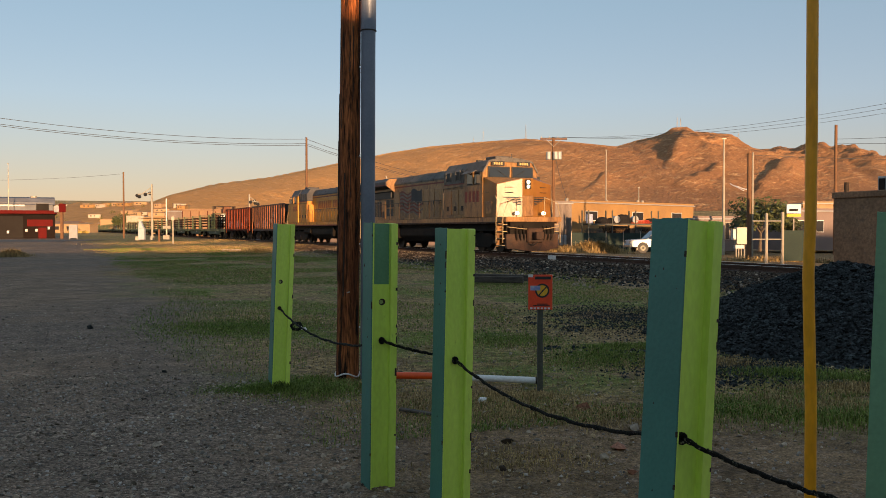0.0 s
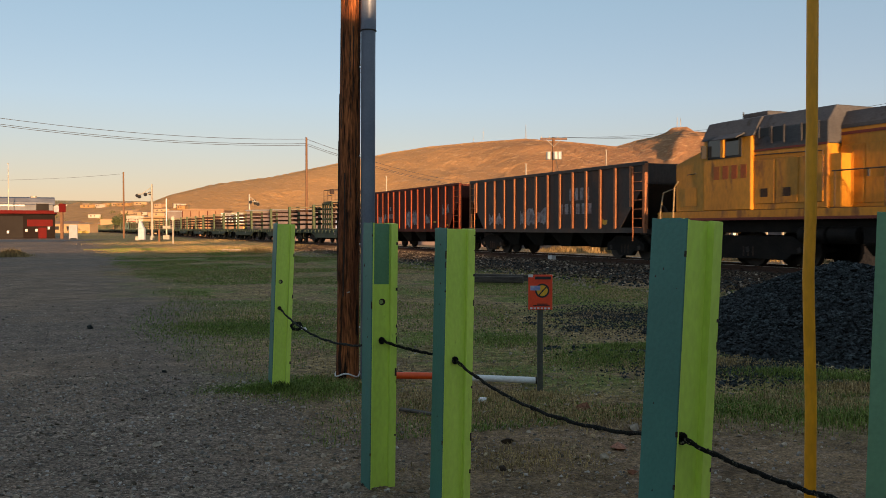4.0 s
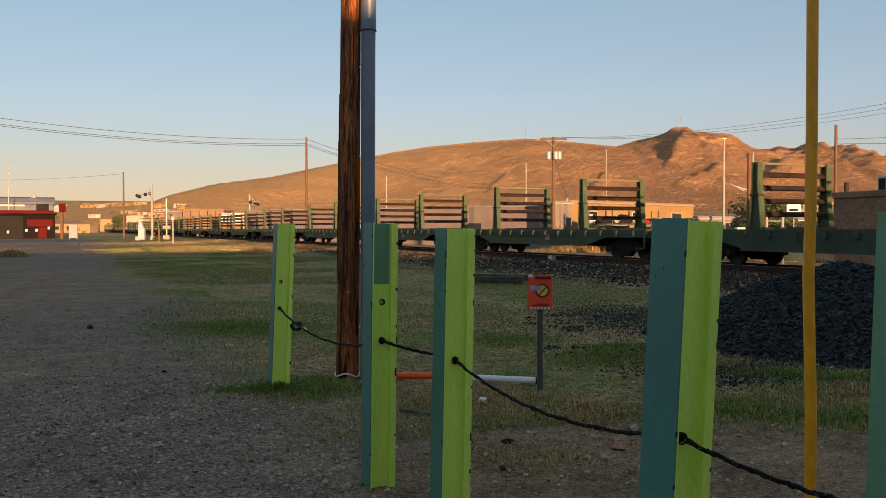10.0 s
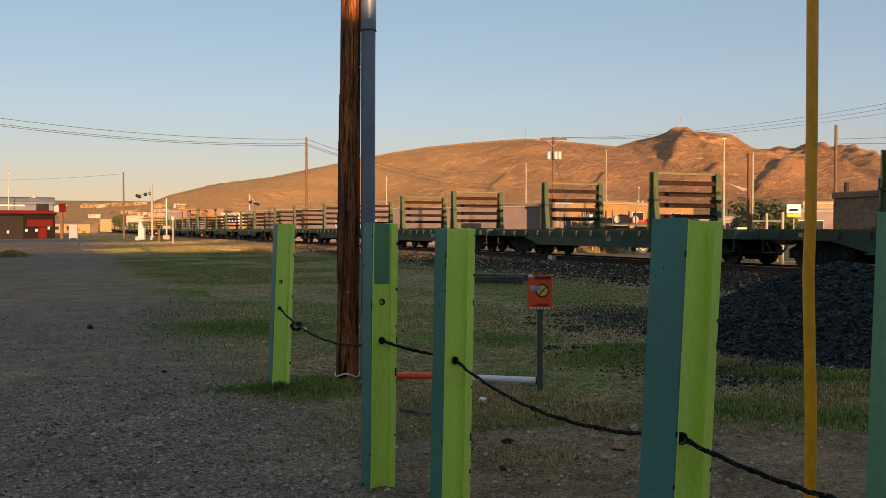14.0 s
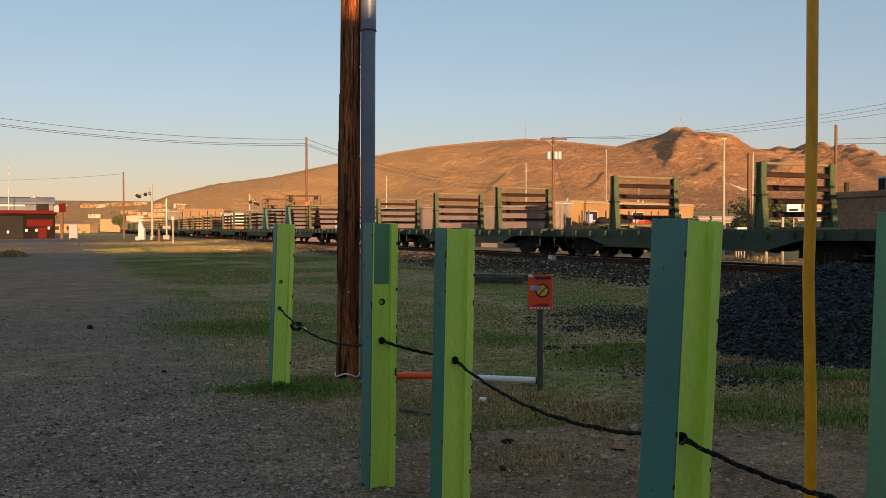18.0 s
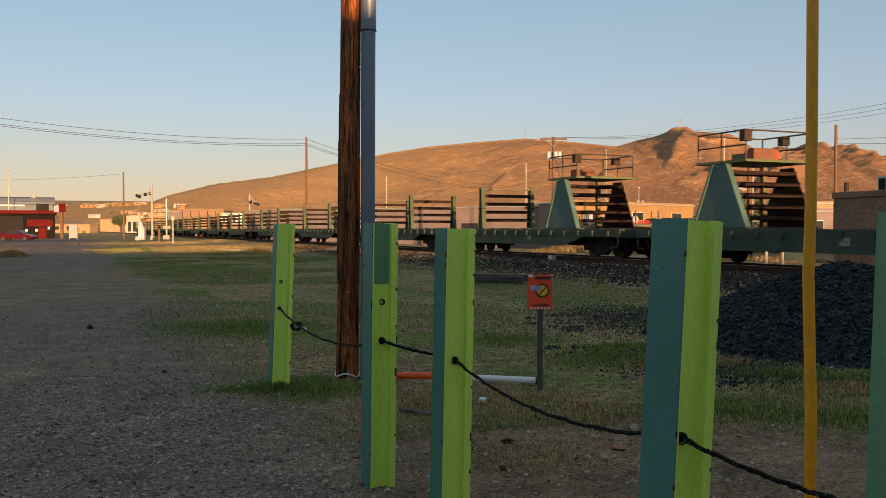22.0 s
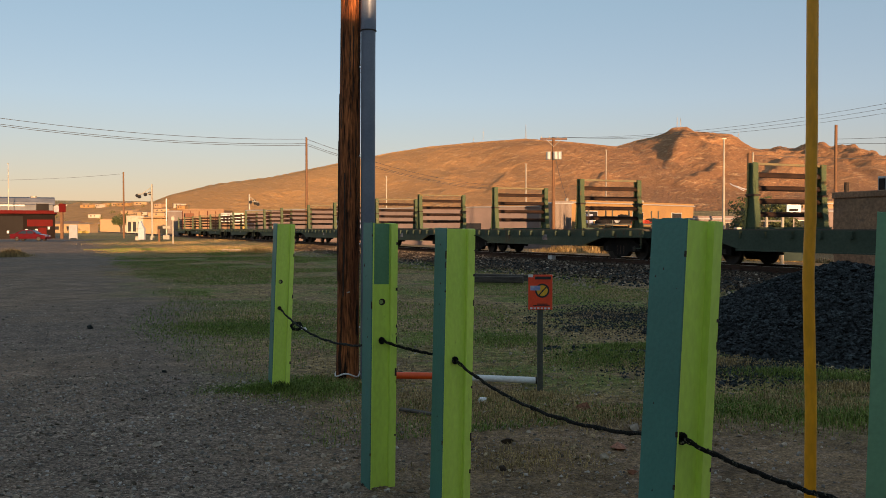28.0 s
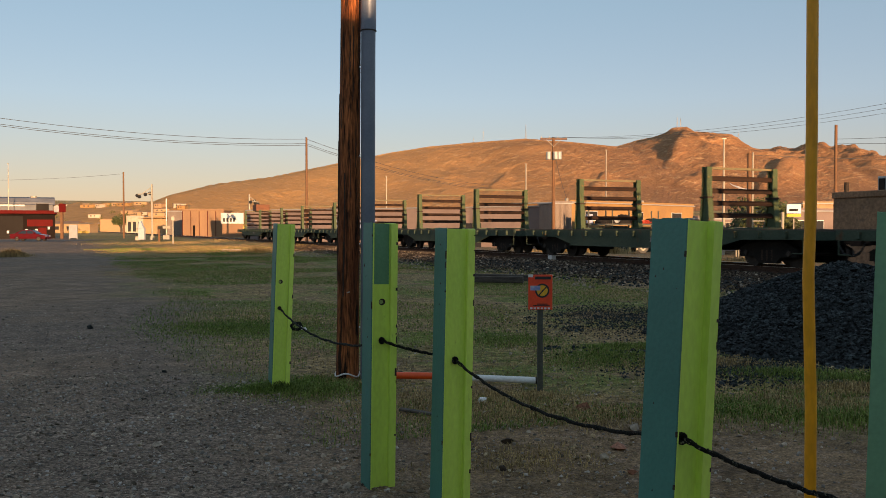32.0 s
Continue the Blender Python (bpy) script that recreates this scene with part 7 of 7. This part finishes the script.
def hopper(m, paint, rib, label, marks):
    o = thing("hopper_car", m, label, "hopper car", "hopper cars")
    L = 7.25
    for s in (-1, 1):
        y = s * 1.45
        part("side_sheet", Shape().prism([(-L, 3.5), (L, 3.5), (L, 2.75), (5.75, 1.16), (-5.75, 1.16), (-L, 2.75)], y - 0.03, y + 0.03, "y"), paint, o)
        part("top_chord", Shape().box(-L - 0.05, L + 0.05, y - 0.09, y + 0.09, 3.42, 3.56), paint, o, bevel=0.015)
        part("side_sill", Shape().box(-L, L, y - 0.08, y + 0.08, 1.0, 1.2), paint, o)
        for k in range(14):
            x = -6.5 + k
            z0 = 1.16 if abs(x) < 5.8 else 1.16 + (abs(x) - 5.75) * 1.06
            part("side_rib", Shape().box(x - 0.06, x + 0.06, min(y, y + s * 0.11), max(y, y + s * 0.11), z0, 3.44), rib, o)
        for e in (-1, 1):
            part("corner_post", Shape().box(e * L - 0.07, e * L + 0.07, y - 0.07, y + 0.07, 1.0, 3.5), rib, o)
            for k in range(7):
                part("ladder_rung", Shape().tube((e * (L - 0.6), y + s * 0.1, 1.2 + k * 0.33), (e * (L - 0.1), y + s * 0.1, 1.2 + k * 0.33), 0.016), rib, o)
            handrail(o, [(e * (L - 0.6), y + s * 0.1, 0.7), (e * (L - 0.6), y + s * 0.1, 3.4)], rib, 0.02, "ladder_rail")
    for e in (-1, 1):
        part("slope_sheet", Shape().prism([(e * L, 2.75), (e * L, 2.82), (e * 5.4, 1.2), (e * 5.4, 1.12)], -1.42, 1.42, "y"), paint, o)
        part("end_sheet", Shape().box(min(e * L, e * (L - 0.06)), max(e * L, e * (L - 0.06)), -1.42, 1.42, 2.75, 3.5), paint, o)
        part("end_sill", Shape().box(min(e * (L - 0.35), e * (L + 0.1)), max(e * (L - 0.35), e * (L + 0.1)), -1.42, 1.42, 0.95, 1.15), paint, o)
        coupler(o, e * (L + 0.05), e)
        bogie(o, e * 5.55, 2, 1.78, 0.46)
        part("end_brace", Shape().tube((e * L, 0, 1.1), (e * (L - 0.9), 0, 2.0), 0.07), paint, o)
        part("brake_gear", Shape().box(min(e * 6.2, e * 6.8), max(e * 6.2, e * 6.8), -0.5, 0.5, 1.2, 1.7), UNDERBODY, o, bevel=0.03)
    for x in (-3.4, -1.15, 1.15, 3.4):
        part("hopper_bay", Shape().loft([[(x - 1.1, -1.3, 1.16), (x + 1.1, -1.3, 1.16), (x + 1.1, 1.3, 1.16), (x - 1.1, 1.3, 1.16)], [(x - 0.35, -1.0, 0.42), (x + 0.35, -1.0, 0.42), (x + 0.35, 1.0, 0.42), (x - 0.35, 1.0, 0.42)]]), UNDERBODY, o)
    part("load", sheet_shape(-7.1, 7.1, -1.38, 1.38, 3.28), COAL, o, "dark coal load")
    part("centre_sill", Shape().box(-7.3, 7.3, -0.2, 0.2, 0.75, 1.1), UNDERBODY, o)
    for s in (-1, 1):
        y = s * 1.485
        rg = random.Random(3)
        for x0, w, z0, h, mt, name in marks:
            if name == "letter_bar":
                lettering(o, x0, x0 + w, z0, z0 + h, y, max(2, int(w / 0.4)), mt)
                continue
            n = max(3, int(w / 0.14))
            low = [(x0 + w * q / n, z0 + h * rg.uniform(0, 0.25)) for q in range(n + 1)]
            high = [(x0 + w * q / n + rg.uniform(-0.05, 0.05), z0 + h * rg.uniform(0.55, 1.0)) for q in range(n + 1)]
            blob = Shape().prism(low + high[::-1], y - 0.002, y + 0.002, "y")
            part(name, blob, mt, o)
    return o


def sheet_shape(x0, x1, y0, y1, z):
    s = Shape()
    xs, ys = np.linspace(x0, x1, 30), np.linspace(y0, y1, 8)
    hz = lambda a, b: z + 0.1 * math.sin(a * 1.3) * math.cos(b) + 0.05 * math.sin(a * 4 + b * 3)
    for i in range(29):
        for j in range(7):
            s.quad(*[(a, b, hz(a, b)) for a, b in ((xs[i], ys[j]), (xs[i + 1], ys[j]), (xs[i + 1], ys[j + 1]), (xs[i], ys[j + 1]))])
    return s


hopper_a = hopper(on_track(0), HOPPERBLACK, SUNLITRUSTRIB, "black rusty open-top hopper car with sun-bright rusty ribs",
                  [(2.2, 1.6, 2.3, 0.5, GRAFFITI, "letter_bar"), (1.4, 2.6, 1.75, 0.42, GRAFFITI, "letter_bar"), (-2.0, 2.4, 1.3, 0.8, GRAFFITI, "graffiti"), (-5.2, 1.6, 1.3, 0.6, GRAFFITI, "graffiti"), (4.6, 0.3, 1.3, 0.25, REFLECTOR, "reflector")])
hopper_b = hopper(on_track(0), HOPPERRED, HOPPERRIB, "oxide red open-top hopper car with pale graffiti",
                  [(-3.7, 0.8, 2.3, 0.22, GRAFFITI, "letter_bar"), (-4.6, 2.0, 1.8, 0.28, GRAFFITI, "letter_bar"), (-0.7, 2.0, 1.25, 1.05, GRAFFITI, "graffiti"), (-5.6, 1.4, 1.25, 0.75, GRAFFITI, "graffiti"), (5.0, 0.9, 1.9, 0.6, GRAFFITI, "graffiti"), (2.6, 0.6, 1.4, 0.6, GRAFFITI, "graffiti"), (3.7, 0.4, 1.5, 0.1, REFLECTOR, "reflector"), (5.4, 0.4, 1.3, 0.15, REFLECTOR, "reflector")])

# rack pieces are made once and shared by all the flat cars
UPRIGHT = Shape().prism([(-0.26, 0), (0.26, 0), (0.1, 2.0), (-0.1, 2.0)], -0.035, 0.035, "y").box(0.09, 0.13, -0.1, 0.1, 1.3, 2.02).box(-0.13, -0.09, -0.1, 0.1, 1.3, 2.02)
UPRIGHT.prism([(0.22, 0.0), (0.27, 0.0), (0.13, 1.35), (0.09, 1.35)], -0.1, 0.1, "y").prism([(-0.27, 0.0), (-0.22, 0.0), (-0.09, 1.35), (-0.13, 1.35)], -0.1, 0.1, "y")
UPRIGHT = UPRIGHT.mesh("upright", RACKGREEN)
STRAP = Shape().box(-0.2, 0.2, -0.12, 0.12, 1.0, 1.06).mesh("strap", CHIP)
BEAM = Shape().box(-0.09, 0.09, -1.4, 1.4, -0.05, 0.05).tube((0, -1.35, 0.07), (0, 1.35, 0.07), 0.04, n=8).mesh("beam", BEAMBROWN)
TOPBEAM = Shape().box(-0.05, 0.05, -1.42, 1.42, -0.035, 0.035).mesh("top_beam", BEAMYELLOW)
POCKET = Shape().box(-0.08, 0.08, -0.06, 0.06, -0.2, 0.0).mesh("stake_pocket", FLATGREEN)
PLATE = Shape().prism([(-1.22, 0), (1.22, 0), (0.3, 2.0), (-0.3, 2.0)], -0.04, 0.04, "y").prism([(-1.26, 0), (-1.18, 0), (-0.26, 2.02), (-0.34, 2.02)], -0.1, 0.1, "y").prism([(1.18, 0), (1.26, 0), (0.34, 2.02), (0.26, 2.02)], -0.1, 0.1, "y").mesh("side_plate", RACKTEAL)
# far plate: its dark brown stands for shade on the inner face
SHADEPLATE = Shape().prism([(-1.18, 0), (1.18, 0), (0.28, 1.96), (-0.28, 1.96)], -0.03, 0.03, "y").mesh("side_plate", BEAMBROWN)
DECK = 1.14


def add_rack(car, x):
    r = part("rack", Shape().box(-0.4, 0.4, -1.45, 1.45, 0, 0.06), FLATGREEN, car, "transverse rail rack", at=pose(x, 0, DECK))
    for y in (-1.38, 1.38):
        part("upright", UPRIGHT, RACKGREEN, r, at=pose(0, y, 0.0))
        part("strap", STRAP, CHIP, r, at=pose(0, y, 0.0))
    for z in (0.42, 0.82, 1.22, 1.62):
        part("beam", BEAM, BEAMBROWN, r, at=pose(random.uniform(-0.04, 0.04), 0, z, 0, 0, random.uniform(-0.6, 0.6)))
    part("top_beam", TOPBEAM, BEAMYELLOW, r, at=pose(0.0, 0, 1.98))
    return r


def platform_on(car, x, crates, deck_mat):
    p = part("work_platform", Shape().box(-1.15, 1.15, -1.4, 1.4, 2.08, 2.16), deck_mat, car, "railed work platform above the rack", at=pose(x, 0, DECK))
    for y in (-1.36, 1.36):
        for z in (2.6, 3.05):
            part("guard_rail", Shape().tube((-1.1, y, z), (1.1, y, z), 0.025), DARKRAIL, p)
        for q in (-1.1, 0, 1.1):
            part("rail_post", Shape().tube((q, y, 2.12), (q, y, 3.05), 0.025), DARKRAIL, p)
    for q in (-1.1, 1.1):
        part("end_rail", Shape().tube((q, -1.36, 3.05), (q, 1.36, 3.05), 0.025), DARKRAIL, p)
    part("control_box", Shape().box(0.95, 1.2, -1.5, -1.2, 2.7, 3.05), BROWNGRIME, p, bevel=0.01)
    part("control_box", Shape().box(-0.2, 0.05, 1.15, 1.45, 2.75, 3.05), BROWNGRIME, p, bevel=0.01)
    for k, (cx, cy, w, h, mt) in enumerate(crates):
        part("tool_crate", Shape().box(cx - w / 2, cx + w / 2, cy - 0.45, cy + 0.45, 2.165, 2.165 + h), mt, p, bevel=0.015)
    return p


def add_pyramid(car, x, crates):
    r = part("rack", Shape().box(-1.3, 1.3, -1.45, 1.45, 0, 0.06), FLATGREEN, car, "wide tapered tie-down rack", at=pose(x, 0, DECK))
    part("side_plate", PLATE, RACKTEAL, r, "teal tapered side plate", at=pose(0, -1.38, 0.04))
    part("side_plate", SHADEPLATE, BEAMBROWN, r, "tapered side plate coloured dark for shade", at=pose(0, 1.38, 0.04))
    for z in (0.36, 0.72, 1.08, 1.44, 1.8):
        w = 1.15 - z * 0.43
        for e in (-1, 1):
            part("cross_beam", Shape().box(e * w - 0.06, e * w + 0.06, -1.38, 1.38, z - 0.05, z + 0.05), BEAMBROWN, r)
        part("shelf", Shape().box(-w, w, -1.3, 1.3, z - 0.07, z - 0.052), BEAMBROWN, r)
    part("centre_post", Shape().box(-0.08, 0.08, 0.3, 0.46, 0.05, 2.0), BEAMYELLOW, r)
    platform_on(car, x, crates, LIMEDECK)


def add_box_rack(car, x):
    r = part("rack", Shape().box(-1.3, 1.3, -1.45, 1.45, 0, 0.06), FLATGREEN, car, "dense grid of rail guide boxes", at=pose(x, 0, DECK))
    for y in (-1.4, -0.7, 0, 0.7, 1.4):
        for q in (-1.25, 1.25) if abs(y) < 1.3 else (-1.25, -0.62, 0, 0.62, 1.25):
            part("grid_post", Shape().box(q - 0.05, q + 0.05, y - 0.05, y + 0.05, 0.05, 2.0), RACKGREEN if y < -1 else BEAMBROWN, r)
    for z in (0.4, 0.8, 1.2, 1.6, 2.0):
        for y in (-1.41, 1.41):
            part("grid_bar", Shape().box(-1.3, 1.3, y - 0.055, y + 0.055, z - 0.04, z + 0.04), RACKGREEN, r)
        part("shelf", Shape().box(-1.27, 1.27, -1.38, 1.38, z - 0.1, z - 0.042), BEAMBROWN, r)
        for y in np.linspace(-1.2, 1.2, 9):
            part("guide_block", Shape().box(1.1, 1.32, y - 0.06, y + 0.06, z - 0.3, z - 0.1), BEAMBROWN, r)
    platform_on(car, x, [(0.1, 0.2, 1.5, 0.55, CRATEBROWN), (0.3, 0.3, 1.1, 0.95, CRATEBROWN)], BEAMYELLOW)


def flat_car(rear, front, extras=None):
    o = thing("rail_flat_car", on_track(0), "faded green flat car carrying empty rail racks", "flat car", "rail flat cars")
    L = 8.1
    part("deck", Shape().box(-L, L, -1.48, 1.48, DECK - 0.07, DECK), DECKWOOD, o)
    for s in (-1, 1):
        y = s * 1.46
        sill = Shape().prism([(-L, DECK - 0.03), (L, DECK - 0.03), (L, DECK - 0.3), (L - 2.6, DECK - 0.32), (L - 3.9, DECK - 0.62), (-L + 3.9, DECK - 0.62), (-L + 2.6, DECK - 0.32), (-L, DECK - 0.3)], y - 0.05, y + 0.05, "y")
        part("side_sill", sill, FLATGREEN, o)
        part("sill_flange", Shape().box(-L + 3.8, L - 3.8, y - 0.11, y + 0.11, DECK - 0.66, DECK - 0.62), FLATGREEN, o)
        for k in range(15):
            part("stake_pocket", POCKET, FLATGREEN, o, at=pose(-7.35 + k * 1.05, y + s * 0.08, DECK - 0.06))
        part("stencil", Shape().box(1.0, 1.35, y + s * 0.053 - 0.002, y + s * 0.053 + 0.002, DECK - 0.45, DECK - 0.22), GRAFFITI, o)
        part("reflector", Shape().box(-6.6, -6.25, y + s * 0.053 - 0.002, y + s * 0.053 + 0.002, DECK - 0.22, DECK - 0.1), REFLECTOR, o)
        for e in (-1, 1):
            handrail(o, [(e * (L - 0.1), y + s * 0.04, 0.45), (e * (L - 0.1), y + s * 0.04, 1.1)], FLATGREEN, 0.018, "sill_step")
            handrail(o, [(e * (L - 0.5), y + s * 0.04, 0.45), (e * (L - 0.1), y + s * 0.04, 0.45)], FLATGREEN, 0.018, "sill_step")
    part("centre_sill", Shape().prism([(-L, DECK - 0.08), (L, DECK - 0.08), (L, 0.7), (4.5, 0.7), (3.5, 0.45), (-3.5, 0.45), (-4.5, 0.7), (-L, 0.7)], -0.25, 0.25, "y"), UNDERBODY, o)
    for x in (-3, -1, 1, 3):
        part("cross_bearer", Shape().box(x - 0.05, x + 0.05, -1.4, 1.4, 0.6, DECK - 0.08), UNDERBODY, o)
    part("air_reservoir", Shape().tube((-1.6, 0.8, 0.72), (-0.6, 0.8, 0.72), 0.2, n=10), UNDERBODY, o)
    for e in (-1, 1):
        part("end_sill", Shape().box(min(e * L, e * (L - 0.15)), max(e * L, e * (L - 0.15)), -1.4, 1.4, DECK - 0.32, DECK - 0.05), FLATGREEN, o)
        coupler(o, e * L, e)
        bogie(o, e * 6.2, 2, 1.75, 0.42)
    if rear:
        rear(o)
    if front:
        front(o)
    if extras:
        extras(o)
    return o


HALF = 3.804
plain_car = flat_car(lambda c: add_rack(c, -HALF), lambda c: add_rack(c, HALF))
box_car = flat_car(lambda c: add_rack(c, -5.2), lambda c: add_box_rack(c, -1.15))
pyramid_rear = flat_car(lambda c: add_pyramid(c, -HALF, [(0.2, 0.1, 0.6, 0.35, TOOLRED), (-0.5, 0.2, 0.6, 0.3, BEAMYELLOW), (0.85, -0.5, 0.3, 0.35, CRATEBROWN)]), lambda c: add_rack(c, HALF))
pyramid_front = flat_car(lambda c: add_rack(c, -HALF), lambda c: add_pyramid(c, HALF, [(0.5, -0.7, 0.45, 0.3, CRATEBROWN)]))
tail_car = flat_car(lambda c: add_rack(c, -HALF), lambda c: add_rack(c, HALF),
                    lambda c: part("lashed_crate", Shape().box(-HALF - 0.9, -HALF + 0.9, -0.4, 1.1, DECK + 2.02, DECK + 2.75), CRATEBROWN, c, "brown crate lashed on top of the rack", bevel=0.02))
tagged(box_car, "faded green flat car with rail guide rack and platform")
for c in (pyramid_rear, pyramid_front):
    tagged(c, "faded green flat car with tapered tie-down rack and platform")
tagged(tail_car, "last flat car with crate on its rear rack")

TRAIN = [(loco_a, LEAD, 0), (loco_b, SECOND, 180), (hopper_a, HOPPER1, 0), (hopper_b, HOPPER2, 0), (box_car, FIRST_FLAT - PITCH, 0)]
for i in range(25):
    at = FIRST_FLAT + i * PITCH
    car = pyramid_rear if i == 11 else pyramid_front if i == 12 else tail_car if i == 24 else plain_car if i == 0 else copy_thing(plain_car, plain_car.matrix_basis)
    TRAIN.append((car, at, 0))

# ---- red car that drives up to the crossing and waits ----
sedan = thing("red_car", pose(0, 0, 0), "dark red four-door saloon car waiting at the crossing", "car")
LOW = [(-2.25, 0.3), (2.2, 0.28), (2.27, 0.5), (2.15, 0.72), (1.1, 0.9), (-1.75, 0.95), (-2.25, 0.88)]
CAB = [(1.15, 0.9), (0.45, 1.38), (-0.75, 1.42), (-1.75, 0.95)]
part("body", car_body(LOW, CAB, 0.88, 0.25, 0.9, 1.42), CARRED, sedan, bevel=0.012)
for s in (-1, 1):
    for a, b, c, d in ((0.95, 0.4, -0.12, -0.12), (-0.2, -0.2, -0.75, -1.3)):
        part("side_window", Shape().quad((a, s * 0.815, 0.95), (b, s * 0.69, 1.32), (c, s * 0.69, 1.34), (d, s * 0.815, 0.96)), CABGLASS, sedan)
    part("headlight", Shape().box(2.1, 2.24, s * 0.62 - 0.16, s * 0.62 + 0.16, 0.56, 0.7), CHROME, sedan)
    part("tail_light", Shape().box(-2.28, -2.2, s * 0.66 - 0.14, s * 0.66 + 0.14, 0.66, 0.84), TOOLRED, sedan)
    part("mirror", Shape().box(0.75, 0.9, s * 0.92 - 0.07, s * 0.92 + 0.07, 0.92, 1.05), CARRED, sedan)
part("windscreen", Shape().quad((1.12, -0.74, 0.95), (1.12, 0.74, 0.95), (0.5, 0.62, 1.36), (0.5, -0.62, 1.36)), CABGLASS, sedan)
part("rear_window", Shape().quad((-1.7, -0.74, 0.98), (-1.7, 0.74, 0.98), (-0.82, 0.62, 1.4), (-0.82, -0.62, 1.4)), CABGLASS, sedan)
part("bumper", Shape().box(-2.32, -2.2, -0.82, 0.82, 0.32, 0.52), CARRED, sedan, bevel=0.02)
car_wheels = [wheel_under(sedan, x, s * 0.78, 0.31, 0.2) for x in (1.4, -1.35) for s in (-1, 1)]


def travelled(t):
    """Metres the train has gone after t seconds."""
    return 13.640 * t + 0.01695 * t * t + 0.00006 * t ** 3


def motions():
    for car, back, flip in TRAIN:
        walk(car, [(t, on_track(back - travelled(t) - 8.34) @ pose(0, 0, 0, 0, 0, flip)) for t in [2.0 * k for k in range(17)]])
        # the wheels turn while the car passes the lot
        seen = [t * 0.25 for t in range(129) if -25 < back - travelled(t * 0.25) - 8.34 < 125]
        if not seen:
            continue
        for b in car.children:
            for w in b.children:
                if not w.name.startswith("wheelset"):
                    continue
                at = w.matrix_basis.translation.copy()
                per = (-1 if flip else 1) / at.z
                count = math.ceil((travelled(seen[-1]) - travelled(seen[0])) * abs(per) / radians(78)) + 1
                times = [seen[0] + (seen[-1] - seen[0]) * k / count for k in range(count + 1)]
                rows = [(t, pose(at.x, at.y, at.z, 0, math.degrees((travelled(t) - travelled(seen[0])) * per) % 360, 0)) for t in times]
                if seen[0] > 0:
                    rows.insert(0, (0.0, rows[0][1]))
                if seen[-1] < 32:
                    rows.append((32.0, rows[-1][1]))
                walk(w, rows)
    stop = -50.691 - 2.2
    # seconds and metres still to go before the stop
    way = [(0.0, 30.0), (19.6, 30.0), (20.0, 14.0), (20.4, 9.2), (20.8, 6.4), (21.2, 4.3), (21.6, 2.9), (22.0, 1.75), (22.4, 1.0), (22.8, 0.6), (23.4, 0.35), (24.4, 0.15), (26.0, 0.05), (28.0, 0.0), (32.0, 0.0)]
    walk(sedan, [(t, pose(stop - d, 114, 0.045)) for t, d in way])
    for w in car_wheels:
        at = w.matrix_basis.translation.copy()
        rows = []
        for (t0, d0), (t1, d1) in zip(way, way[1:]):
            steps = max(1, math.ceil(abs(d0 - d1) / 0.31 / radians(80)))
            for k in range(steps):
                f = k / steps
                rows.append((t0 + (t1 - t0) * f, d0 + (d1 - d0) * f))
        rows.append(way[-1])
        walk(w, [(t, pose(at.x, at.y, at.z, 0, math.degrees(-d / 0.31) % 360 - 180, 0)) for t, d in rows])


motions()
